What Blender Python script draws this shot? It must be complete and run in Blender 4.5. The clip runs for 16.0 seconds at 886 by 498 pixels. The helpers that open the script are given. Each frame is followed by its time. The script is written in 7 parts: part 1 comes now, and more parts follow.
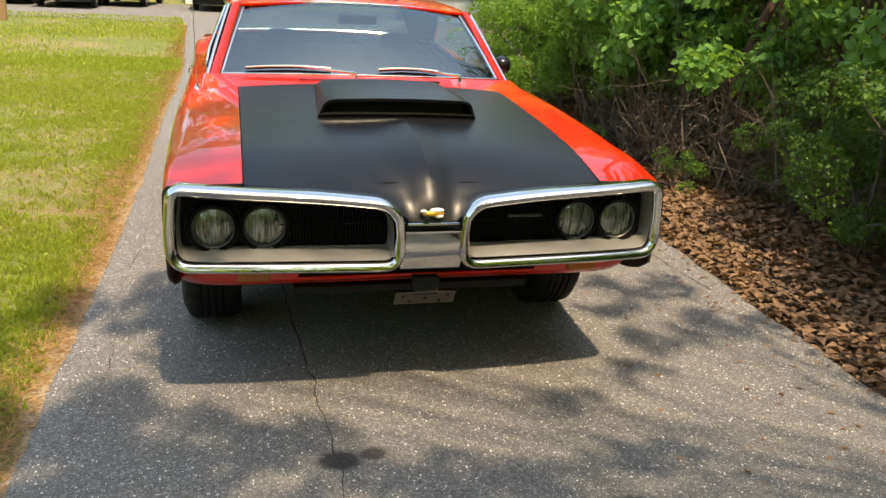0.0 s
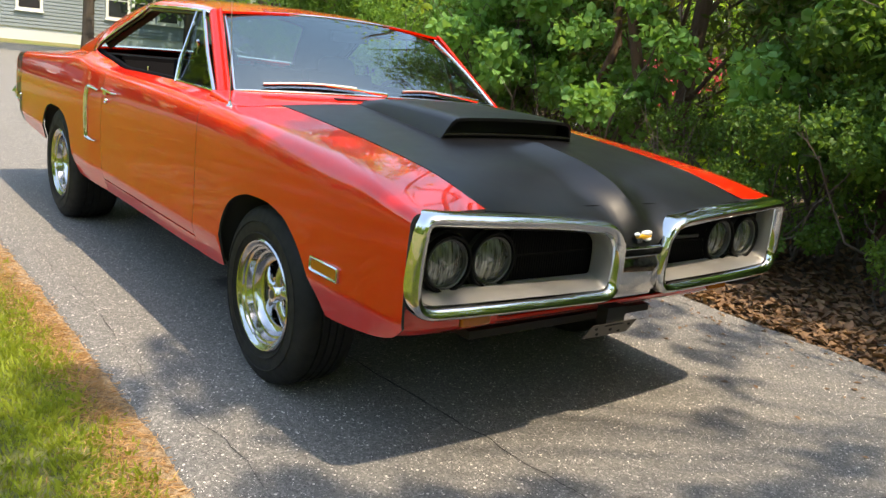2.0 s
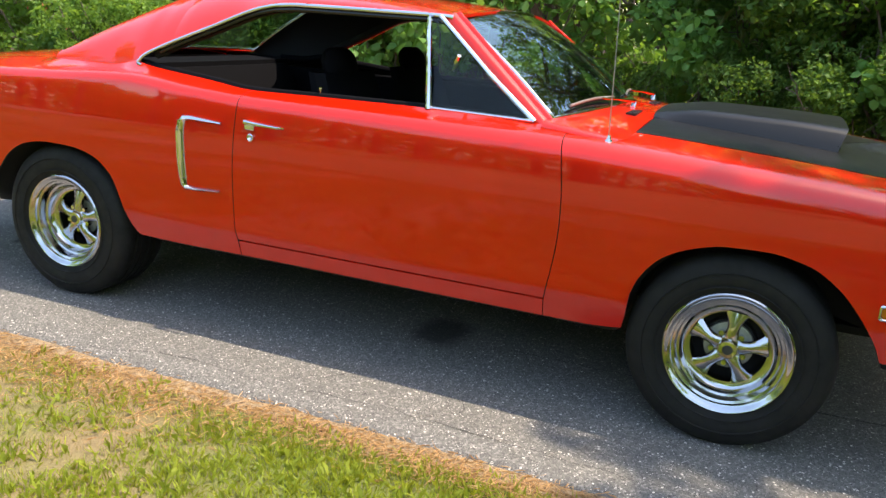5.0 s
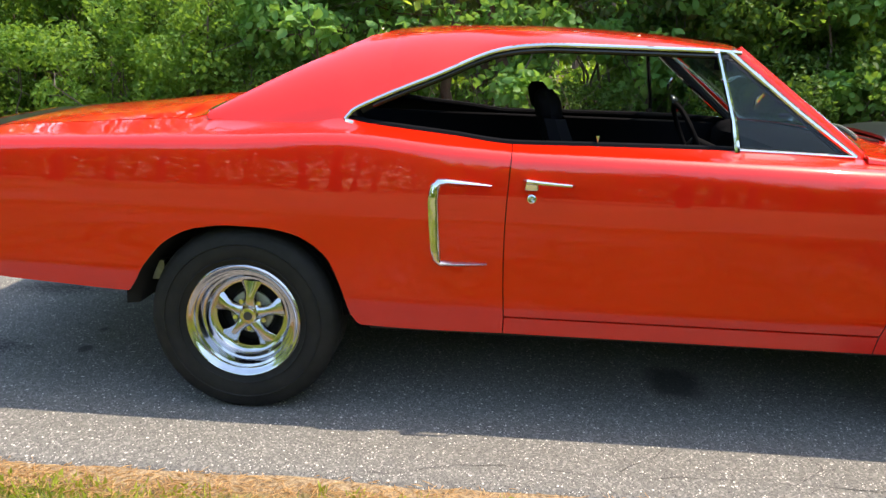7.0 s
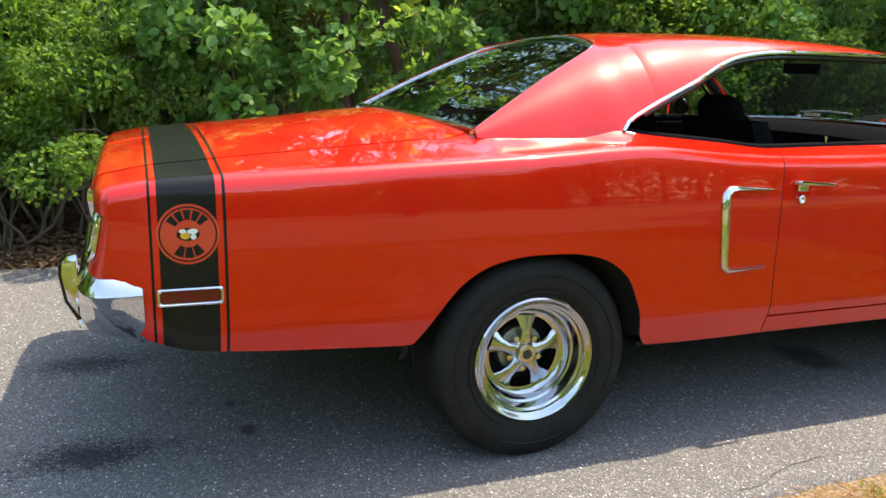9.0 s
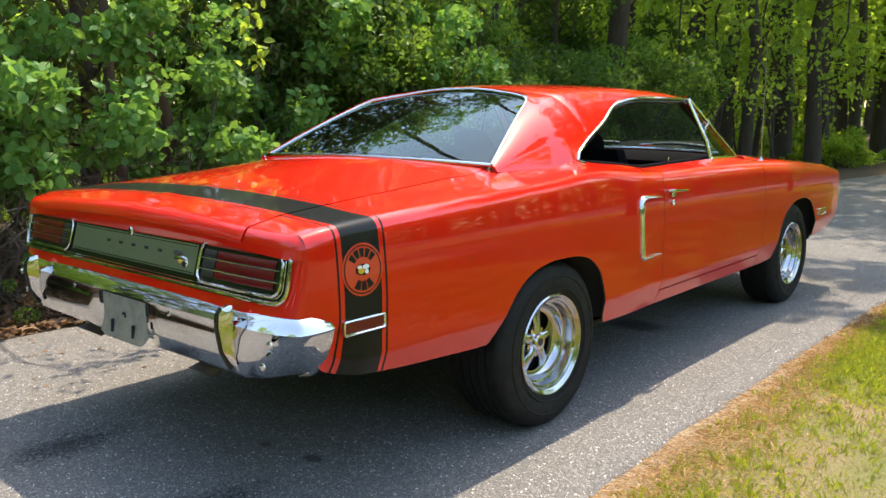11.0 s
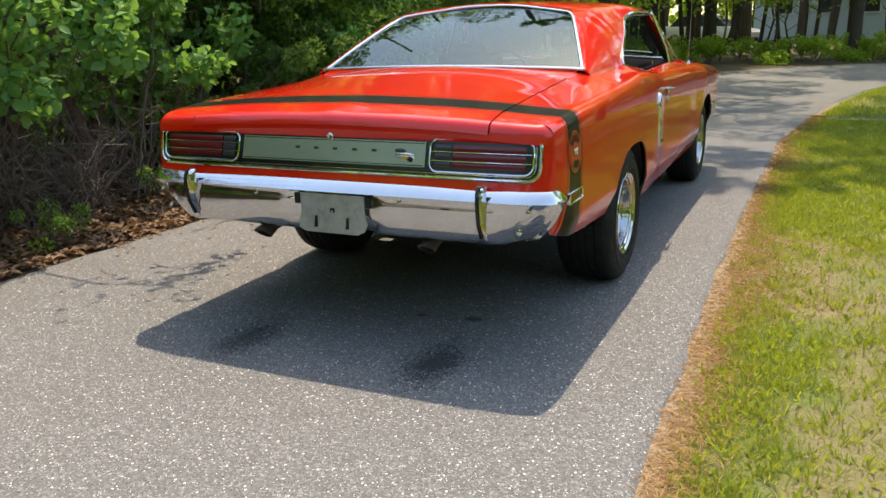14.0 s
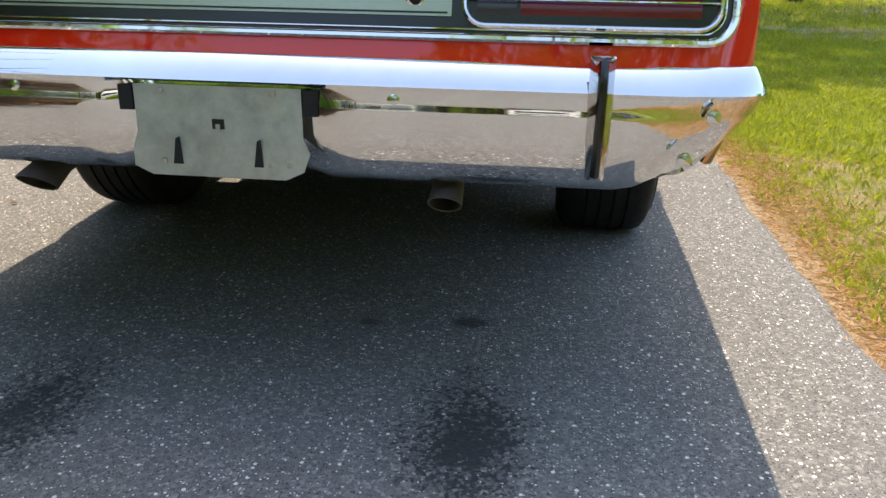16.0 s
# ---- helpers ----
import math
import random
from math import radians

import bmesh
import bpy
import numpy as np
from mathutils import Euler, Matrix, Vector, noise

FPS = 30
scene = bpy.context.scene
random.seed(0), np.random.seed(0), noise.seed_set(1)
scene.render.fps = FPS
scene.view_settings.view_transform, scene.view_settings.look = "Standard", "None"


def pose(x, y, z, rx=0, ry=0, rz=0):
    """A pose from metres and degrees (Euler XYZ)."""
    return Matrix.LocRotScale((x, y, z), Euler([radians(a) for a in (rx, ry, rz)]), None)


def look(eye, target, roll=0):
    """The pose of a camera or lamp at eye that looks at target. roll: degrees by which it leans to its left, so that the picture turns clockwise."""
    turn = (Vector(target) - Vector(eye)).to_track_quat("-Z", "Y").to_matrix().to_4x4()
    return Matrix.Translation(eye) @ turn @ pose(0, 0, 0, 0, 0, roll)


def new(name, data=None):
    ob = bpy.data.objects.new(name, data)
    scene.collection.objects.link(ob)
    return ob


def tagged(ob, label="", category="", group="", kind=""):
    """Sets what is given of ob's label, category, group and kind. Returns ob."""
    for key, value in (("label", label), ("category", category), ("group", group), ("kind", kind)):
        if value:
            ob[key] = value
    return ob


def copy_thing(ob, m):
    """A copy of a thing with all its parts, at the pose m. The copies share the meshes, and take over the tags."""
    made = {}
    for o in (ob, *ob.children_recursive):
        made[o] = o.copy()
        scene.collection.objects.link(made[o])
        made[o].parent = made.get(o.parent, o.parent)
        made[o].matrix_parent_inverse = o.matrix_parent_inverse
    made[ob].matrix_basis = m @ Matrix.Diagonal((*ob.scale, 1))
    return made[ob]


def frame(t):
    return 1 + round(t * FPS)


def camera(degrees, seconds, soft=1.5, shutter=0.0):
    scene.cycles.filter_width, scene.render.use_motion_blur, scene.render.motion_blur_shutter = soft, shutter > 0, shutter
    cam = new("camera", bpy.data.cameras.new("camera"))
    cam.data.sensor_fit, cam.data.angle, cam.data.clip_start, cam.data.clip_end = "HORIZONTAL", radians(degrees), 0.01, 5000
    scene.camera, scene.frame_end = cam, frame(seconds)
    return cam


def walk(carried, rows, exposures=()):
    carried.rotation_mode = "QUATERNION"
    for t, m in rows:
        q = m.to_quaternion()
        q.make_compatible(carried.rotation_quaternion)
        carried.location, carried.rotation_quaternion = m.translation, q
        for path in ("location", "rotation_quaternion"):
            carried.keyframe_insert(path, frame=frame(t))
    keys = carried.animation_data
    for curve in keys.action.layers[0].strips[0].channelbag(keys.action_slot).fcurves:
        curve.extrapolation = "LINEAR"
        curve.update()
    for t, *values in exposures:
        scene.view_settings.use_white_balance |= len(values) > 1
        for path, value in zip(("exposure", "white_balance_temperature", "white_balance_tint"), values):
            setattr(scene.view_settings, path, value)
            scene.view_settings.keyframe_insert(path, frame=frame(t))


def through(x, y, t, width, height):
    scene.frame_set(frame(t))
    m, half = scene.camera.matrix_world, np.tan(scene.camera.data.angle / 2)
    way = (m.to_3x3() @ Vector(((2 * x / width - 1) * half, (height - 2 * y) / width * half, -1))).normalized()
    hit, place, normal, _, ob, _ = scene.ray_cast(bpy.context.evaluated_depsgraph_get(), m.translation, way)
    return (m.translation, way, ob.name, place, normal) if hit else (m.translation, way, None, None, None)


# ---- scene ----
cam = camera(57.2, 16.0)
PATH = [
    (0, (-0.713, -5.325, 1.631), (-0.225, -3.494, 0.991), 3.20),
    (0.5, (-1.045, -5.244, 1.495), (-0.355, -3.466, 0.891), 4.30),
    (1, (-1.420, -5.020, 1.437), (-0.550, -3.305, 0.889), 5.20),
    (1.5, (-1.935, -4.645, 1.366), (-0.859, -3.034, 0.869), 6.20),
    (2, (-2.313, -4.222, 1.329), (-1.083, -2.716, 0.862), 6.40),
    (2.5, (-2.696, -3.834, 1.319), (-1.344, -2.434, 0.860), 6.30),
    (3, (-2.981, -3.424, 1.326), (-1.527, -2.133, 0.861), 6.40),
    (3.5, (-3.208, -2.982, 1.347), (-1.666, -1.803, 0.867), 6.20),
    (3.7, (-3.313, -2.773, 1.355), (-1.734, -1.651, 0.857), 5.70),
    (5.8, (-3.795, -0.750, 1.399), (-1.918, -0.296, 0.877), 3.50),
    (6, (-3.791, -0.551, 1.400), (-1.899, -0.151, 0.887), 3.30),
    (6.5, (-3.822, 0.011, 1.369), (-1.897, 0.269, 0.892), 2.70),
    (7, (-3.810, 0.568, 1.381), (-1.872, 0.687, 0.900), 2.00),
    (7.5, (-3.758, 1.101, 1.351), (-1.815, 1.076, 0.876), 1.60),
    (8, (-3.687, 1.614, 1.354), (-1.755, 1.415, 0.877), 1.70),
    (8.5, (-3.520, 2.111, 1.312), (-1.617, 1.714, 0.843), 1.50),
    (8.7, (-3.428, 2.357, 1.318), (-1.549, 1.845, 0.860), 1.50),
    (10.8, (-2.816, 4.145, 1.336), (-1.461, 2.716, 0.987), -0.30),
    (11, (-2.839, 4.293, 1.337), (-1.531, 2.818, 1.005), -0.40),
    (11.5, (-2.841, 4.729, 1.371), (-1.663, 3.146, 1.077), -0.40),
    (12, (-2.879, 5.213, 1.402), (-1.795, 3.566, 1.116), -0.50),
    (12.5, (-2.882, 5.620, 1.377), (-1.843, 3.954, 1.051), -0.80),
    (13, (-2.672, 5.827, 1.355), (-1.663, 4.157, 0.973), -1.20),
    (13.5, (-2.310, 5.879, 1.350), (-1.374, 4.185, 0.902), -1.50),
    (14, (-1.864, 5.740, 1.354), (-1.056, 4.003, 0.825), -1.45),
    (14.5, (-1.403, 5.589, 1.279), (-0.774, 3.785, 0.703), -0.53),
    (15, (-1.042, 5.306, 1.224), (-0.579, 3.476, 0.564), 0.12),
    (15.5, (-0.784, 4.809, 1.071), (-0.442, 2.968, 0.370), 0.38),
    (16, (-0.619, 4.294, 0.922), (-0.388, 2.437, 0.220), 0.90),
]
walk(cam, [(t, look(e, g, r)) for t, e, g, r in PATH],
     [(0, 1.73, 8500, 10), (1.5, 1.90, 7900, 10), (3.5, 1.90, 7400, 11), (6.5, 1.90, 7200, 10), (8.5, 1.87, 7150, 11), (12, 1.88, 7200, 11), (14, 1.52, 7200, 10), (15.3, 1.55, 7200, 10), (16, 1.80, 7300, 11)])

# ---- light ----
SUN_DIR = Vector((0.10, -0.435, 1.0)).normalized()
world = bpy.data.worlds.new("sky")
scene.world = world
world.use_nodes = True
wn = world.node_tree
sky = wn.nodes.new("ShaderNodeTexSky")
sky.sky_type, sky.sun_disc = "NISHITA", False
sky.sun_elevation = math.asin(SUN_DIR.z)
sky.sun_rotation = math.atan2(SUN_DIR.x, SUN_DIR.y)
sky.air_density, sky.dust_density, sky.ozone_density = 1.25, 1.2, 1.0
wn.links.new(sky.outputs[0], wn.nodes["Background"].inputs[0])
wn.nodes["Background"].inputs[1].default_value = 0.15
sun = new("sun", bpy.data.lights.new("sun", "SUN"))
sun.data.energy, sun.data.angle, sun.data.color = 2.05, radians(0.55), (1.0, 0.89, 0.74)
sun.matrix_world = look((0, 0, 30), Vector((0, 0, 30)) - SUN_DIR)

# ---- mesh and material tools ----
import collections


def part(name, me, material, parent=None, label="", smooth=40):
    """Links a bmesh or mesh as one object under a thing or a part."""
    if isinstance(me, bmesh.types.BMesh):
        bm = me
        bmesh.ops.recalc_face_normals(bm, faces=bm.faces)
        me = bpy.data.meshes.new(name)
        bm.to_mesh(me)
        bm.free()
    if material is not None:
        me.materials.clear()
        for m in (material if isinstance(material, (list, tuple)) else [material]):
            me.materials.append(m)
    if smooth:
        me.shade_smooth()
        me.set_sharp_from_angle(angle=radians(smooth))
        uses = collections.Counter(k for p in me.polygons for k in p.edge_keys)
        for e in me.edges:
            if uses[tuple(sorted(e.vertices))] == 1:
                e.use_edge_sharp = True
    ob = new(name, me)
    if parent is not None:
        ob.parent = parent
    if label:
        tagged(ob, label)
    return ob


def empty(name, label, category, at=(0, 0, 0), group="", kind=""):
    ob = new(name)
    ob.location = at
    ob.empty_display_size = 0.2
    return tagged(ob, label, category, group, kind)


def solid(ob, thick, offset=-1.0, inner=None):
    """Gives a panel its thickness; inner: another material for the inside and the edges."""
    m = ob.modifiers.new("solid", "SOLIDIFY")
    m.thickness, m.offset = thick, offset
    if inner:
        ob.data.materials.append(inner)
        m.material_offset = m.material_offset_rim = 1
    return ob


def bevel(ob, width, segments=2):
    m = ob.modifiers.new("bevel", "BEVEL")
    m.width, m.segments, m.limit_method, m.angle_limit = width, segments, "ANGLE", radians(35)
    return ob


def curve_fn(*knots):
    """A smooth monotone curve through (place, value) knots."""
    xs = np.array([k[0] for k in knots], float)
    ys = np.array([k[1] for k in knots], float)
    h = np.diff(xs)
    d = np.diff(ys) / h
    m = np.zeros(len(xs))
    m[0], m[-1] = d[0], d[-1]
    for i in range(1, len(xs) - 1):
        if d[i - 1] * d[i] > 0:
            w1, w2 = 2 * h[i] + h[i - 1], h[i] + 2 * h[i - 1]
            m[i] = (w1 + w2) / (w1 / d[i - 1] + w2 / d[i])

    def f(x):
        x = min(max(x, xs[0]), xs[-1])
        i = min(max(int(np.searchsorted(xs, x)) - 1, 0), len(h) - 1)
        t = (x - xs[i]) / h[i]
        return float((1 + 2 * t) * (1 - t) ** 2 * ys[i] + t * (1 - t) ** 2 * h[i] * m[i]
                     + t * t * (3 - 2 * t) * ys[i + 1] + t * t * (t - 1) * h[i] * m[i + 1])
    return f


def grid_bm(rows, bm=None, close_u=False, close_v=False):
    """Quads over rows of points."""
    bm = bm or bmesh.new()
    vs = [[bm.verts.new(p) for p in r] for r in rows]
    nu, nv = len(vs), len(vs[0])
    for i in range(nu if close_u else nu - 1):
        for j in range(nv if close_v else nv - 1):
            q = [vs[i][j], vs[(i + 1) % nu][j], vs[(i + 1) % nu][(j + 1) % nv], vs[i][(j + 1) % nv]]
            try:
                bm.faces.new(q)
            except ValueError:
                pass
    return bm


def box_bm(x0, x1, y0, y1, z0, z1, bm=None):
    bm = bm or bmesh.new()
    m = Matrix.Translation(((x0 + x1) / 2, (y0 + y1) / 2, (z0 + z1) / 2)) @ Matrix.Diagonal((abs(x1 - x0), abs(y1 - y0), abs(z1 - z0), 1))
    bmesh.ops.create_cube(bm, size=1, matrix=m)
    return bm


def tube_bm(points, radius, sides=8, bm=None, caps=True, closed=False):
    """A tube along points; radius is a number or one per point."""
    bm = bm or bmesh.new()
    pts = [Vector(p) for p in points]
    n = len(pts)
    rings = []
    side = None
    for i, p in enumerate(pts):
        a = pts[i - 1] if (i or closed) else p
        b = pts[(i + 1) % n] if (i < n - 1 or closed) else p
        way = (b - a).normalized()
        if side is None:
            side = way.orthogonal().normalized()
        else:
            side = (side - way * side.dot(way))
            side = side.normalized() if side.length > 1e-6 else way.orthogonal().normalized()
        up = way.cross(side)
        r = radius[i] if isinstance(radius, (list, tuple)) else radius
        rings.append([bm.verts.new(p + (side * math.cos(2 * math.pi * k / sides) + up * math.sin(2 * math.pi * k / sides)) * r) for k in range(sides)])
    for i in range(n if closed else n - 1):
        r0, r1 = rings[i], rings[(i + 1) % n]
        for k in range(sides):
            bm.faces.new([r0[k], r0[(k + 1) % sides], r1[(k + 1) % sides], r1[k]])
    if caps and not closed:
        bm.faces.new(rings[0][::-1])
        bm.faces.new(rings[-1])
    return bm


def lathe_bm(profile, steps=48, axis="x", centre=(0, 0, 0), bm=None):
    """Turns (along, radius) pairs round an axis through centre."""
    bm = bm or bmesh.new()
    rows = []
    for k in range(steps):
        a = 2 * math.pi * k / steps
        row = []
        for s, r in profile:
            if axis == "x":
                p = (s, r * math.cos(a), r * math.sin(a))
            elif axis == "y":
                p = (r * math.cos(a), s, r * math.sin(a))
            else:
                p = (r * math.cos(a), r * math.sin(a), s)
            row.append((p[0] + centre[0], p[1] + centre[1], p[2] + centre[2]))
        rows.append(row)
    return grid_bm(rows, bm, close_u=True)


def mat(name, colour=(0.5, 0.5, 0.5), rough=0.5, metal=0.0, **more):
    m = bpy.data.materials.new(name)
    m.use_nodes = True
    b = m.node_tree.nodes["Principled BSDF"]
    b.inputs["Base Color"].default_value = (*colour, 1)
    b.inputs["Roughness"].default_value = rough
    b.inputs["Metallic"].default_value = metal
    for k, v in more.items():
        b.inputs[k.replace("_", " ")].default_value = v
    return m


class N:
    """Short hand for one material's nodes."""
    def __init__(self, m):
        self.m, self.t = m, m.node_tree
        self.b = m.node_tree.nodes.get("Principled BSDF")

    def node(self, kind, **kw):
        n = self.t.nodes.new(kind)
        for k, v in kw.items():
            if k == "operation":
                n.operation = v
            elif k == "data_type":
                n.data_type = v
            elif k == "blend_type":
                n.blend_type = v
            elif k == "feature":
                n.feature = v
            else:
                self.put(n.inputs[k.replace("_", " ")], v)
        return n

    def put(self, socket, v):
        if isinstance(v, bpy.types.NodeSocket):
            self.t.links.new(v, socket)
        else:
            socket.default_value = v

    def coords(self, kind="Object"):
        return self.t.nodes.new("ShaderNodeTexCoord").outputs[kind]

    def noise(self, scale, detail=4, rough=0.5, vec=None, out="Fac"):
        n = self.node("ShaderNodeTexNoise", Scale=scale, Detail=detail, Roughness=rough)
        self.put(n.inputs["Vector"], vec or self.coords())
        return n.outputs[out]

    def ramp(self, fac, *stops):
        n = self.t.nodes.new("ShaderNodeValToRGB")
        self.put(n.inputs[0], fac)
        while len(n.color_ramp.elements) < len(stops):
            n.color_ramp.elements.new(0.5)
        for e, (p, c) in zip(n.color_ramp.elements, stops):
            e.position = p
            e.color = (*c, 1) if isinstance(c, (tuple, list)) else (c, c, c, 1)
        return n.outputs[0]

    def mix(self, fac, a, b, kind="MIX"):
        n = self.t.nodes.new("ShaderNodeMix")
        n.data_type, n.blend_type = "RGBA", kind
        self.put(n.inputs[0], fac)
        for s, v in ((n.inputs[6], a), (n.inputs[7], b)):
            self.put(s, (*v, 1) if isinstance(v, (tuple, list)) else v)
        return n.outputs[2]

    def math(self, op, a, b=0.0, c=0.0):
        n = self.t.nodes.new("ShaderNodeMath")
        n.operation = op
        for s, v in zip(n.inputs, (a, b, c)):
            self.put(s, v)
        return n.outputs[0]

    def bump(self, height, strength=0.3, distance=0.01):
        n = self.node("ShaderNodeBump", Strength=strength, Distance=distance, Height=height)
        self.put(self.b.inputs["Normal"], n.outputs[0])
        return n.outputs[0]

    def set(self, **kw):
        for k, v in kw.items():
            self.put(self.b.inputs[k.replace("_", " ")], v)


# ---- car materials ----
def car_paint():
    m = mat("red_paint", (0.62, 0.022, 0.008), 0.45, 0.0, Coat_Weight=1.0, Coat_Roughness=0.02, Specular_IOR_Level=0.05, Coat_IOR=1.56)
    n = N(m)
    xyz = n.node("ShaderNodeSeparateXYZ")
    n.put(xyz.inputs[0], n.coords())
    y, z = xyz.outputs[1], xyz.outputs[2]

    def band(a, b):
        return n.math("MULTIPLY", n.math("GREATER_THAN", y, a), n.math("LESS_THAN", y, b))
    mask = n.math("ADD", band(2.512, 2.668), n.math("ADD", band(2.486, 2.495), band(2.684, 2.692)))
    dirt = n.ramp(n.noise(2.2, 5, 0.6), (0.35, (0.66, 0.013, 0.003)), (0.75, (0.60, 0.011, 0.003)))
    n.set(Base_Color=n.mix(mask, dirt, (0.012, 0.012, 0.011)))
    n.set(Coat_Weight=n.math("SUBTRACT", 1.0, n.math("MULTIPLY", mask, 0.75)))
    dust = n.noise(60, 3, 0.7)
    n.set(Roughness=n.math("ADD", n.math("MULTIPLY", dust, 0.12), 0.26))
    n.set(Coat_Roughness=n.math("ADD", n.math("MULTIPLY", n.noise(9, 5, 0.6), 0.035), 0.010))
    peel = n.node("ShaderNodeBump", Strength=0.05, Distance=0.004, Height=n.noise(5, 2, 0.4))
    n.put(n.b.inputs["Coat Normal"], peel.outputs[0])
    return m


def satin_black():
    m = mat("satin_black", (0.0045, 0.005, 0.006), 0.28, 0.0, IOR=1.40)
    n = N(m)
    n.set(Roughness=n.math("ADD", n.math("MULTIPLY", n.noise(14, 6, 0.65), 0.10), 0.30))
    n.bump(n.noise(900, 2, 0.5), 0.05, 0.0006)
    return m


def chrome():
    m = mat("chrome", (0.66, 0.66, 0.66), 0.05, 1.0)
    n = N(m)
    n.set(Roughness=n.ramp(n.noise(30, 6, 0.7), (0.4, 0.02), (0.8, 0.09)))
    n.set(Base_Color=n.ramp(n.noise(5, 4, 0.6), (0.3, (0.70, 0.70, 0.70)), (0.8, (0.58, 0.58, 0.57))))
    return m


def rim_chrome():
    m = mat("wheel_chrome", (0.5, 0.5, 0.5), 0.1, 1.0)
    n = N(m)
    n.set(Roughness=n.ramp(n.noise(40, 6, 0.7), (0.35, 0.07), (0.8, 0.19)))
    n.set(Base_Color=n.ramp(n.noise(9, 5, 0.65), (0.3, (0.56, 0.565, 0.58)), (0.75, (0.42, 0.42, 0.43))))
    return m


def rubber():
    m = mat("tyre_rubber", (0.02, 0.02, 0.02), 0.7, Specular_IOR_Level=0.3)
    n = N(m)
    n.set(Base_Color=n.ramp(n.noise(7, 6, 0.65), (0.3, (0.006, 0.006, 0.006)), (0.75, (0.015, 0.0145, 0.014))))
    n.set(Roughness=n.ramp(n.noise(25, 4, 0.6), (0.3, 0.6), (0.8, 0.85)))
    n.bump(n.noise(220, 3, 0.6), 0.2, 0.002)
    return m


def vinyl():
    m = mat("black_vinyl", (0.008, 0.008, 0.010), 0.7, 0.0, Specular_IOR_Level=0.02)
    n = N(m)
    n.bump(n.noise(350, 3, 0.6), 0.25, 0.001)
    return m


def glass(name, tint=(0.86, 0.93, 0.91), r0=0.06, sheen=(1, 1, 1)):
    m = bpy.data.materials.new(name)
    m.use_nodes = True
    t = m.node_tree
    t.nodes.remove(t.nodes["Principled BSDF"])
    tr, gl, mx = t.nodes.new("ShaderNodeBsdfTransparent"), t.nodes.new("ShaderNodeBsdfGlossy"), t.nodes.new("ShaderNodeMixShader")
    lw = t.nodes.new("ShaderNodeLayerWeight")
    lw.inputs[0].default_value = 0.5
    n = N(m)
    gloss = n.math("ADD", n.math("MULTIPLY", n.math("POWER", lw.outputs["Facing"], 5.0), 1 - r0), r0)
    tr.inputs[0].default_value = (*tint, 1)
    gl.inputs[0].default_value = (*sheen, 1)
    gl.inputs["Roughness"].default_value = 0.012
    t.links.new(gloss, mx.inputs[0])
    t.links.new(tr.outputs[0], mx.inputs[1])
    t.links.new(gl.outputs[0], mx.inputs[2])
    t.links.new(mx.outputs[0], t.nodes["Material Output"].inputs[0])
    return m


M = {
    "paint": car_paint(), "black": satin_black(), "chrome": chrome(), "rubber": rubber(), "rim": rim_chrome(), "vinyl": vinyl(),
    "screen": glass("screen_glass", (0.46, 0.56, 0.57), 0.18, (0.86, 1.0, 0.99)), "backlight": glass("rear_glass", (0.44, 0.55, 0.54), 0.095, (0.76, 0.90, 0.88)), "vent": glass("vent_glass", (0.50, 0.60, 0.60), 0.03, (0.7, 0.75, 0.75)),
    "gloss_black": mat("gloss_black", (0.006, 0.006, 0.006), 0.18),
    "dark": mat("underside_black", (0.006, 0.006, 0.006), 0.8),
    "grille": mat("grille_black", (0.003, 0.003, 0.0035), 0.5, Specular_IOR_Level=0.12),
    "argent": mat("argent_silver", (0.43, 0.42, 0.41), 0.30, 0.7),
    "steel": mat("bare_steel", (0.42, 0.41, 0.38), 0.45, 1.0),
    "grey": mat("lamp_ring_grey", (0.05, 0.052, 0.052), 0.4, 0.3),
    "dirty_plate": mat("dirty_plate", (0.085, 0.075, 0.068), 0.5, 0.4),
    "reflector": mat("lamp_reflector", (0.70, 0.71, 0.68), 0.28, 0.85),
    "amber": mat("amber_lens", (0.55, 0.16, 0.01), 0.2, Transmission_Weight=0.25),
    "red_lens": mat("red_lens", (0.12, 0.003, 0.006), 0.24, Coat_Weight=0.2),
    "white_lens": mat("white_lens", (0.035, 0.030, 0.030), 0.25, Coat_Weight=0.1),
    "gold": mat("gold_paint", (0.75, 0.42, 0.04), 0.35, 0.4),
    "white": mat("white_paint", (0.78, 0.78, 0.75), 0.4),
    "headliner": mat("headliner", (0.03, 0.03, 0.032), 0.9),
}


def galvanised():
    m = mat("dull_plate", (0.33, 0.34, 0.30), 0.5, 0.75)
    n = N(m)
    n.set(Base_Color=n.ramp(n.noise(18, 6, 0.65), (0.3, (0.30, 0.31, 0.27)), (0.7, (0.50, 0.51, 0.46))))
    n.set(Roughness=n.ramp(n.noise(40, 5, 0.6), (0.3, 0.38), (0.8, 0.62)))
    return m


def brushed():
    m = mat("brushed_trim", (0.36, 0.38, 0.29), 0.32, 0.85)
    n = N(m)
    mp = n.node("ShaderNodeMapping")
    n.put(mp.inputs["Vector"], n.coords())
    mp.inputs["Scale"].default_value = (3, 60, 400)
    n.set(Roughness=n.ramp(n.noise(4, 4, 0.6, mp.outputs[0]), (0.3, 0.26), (0.8, 0.42)))
    return m


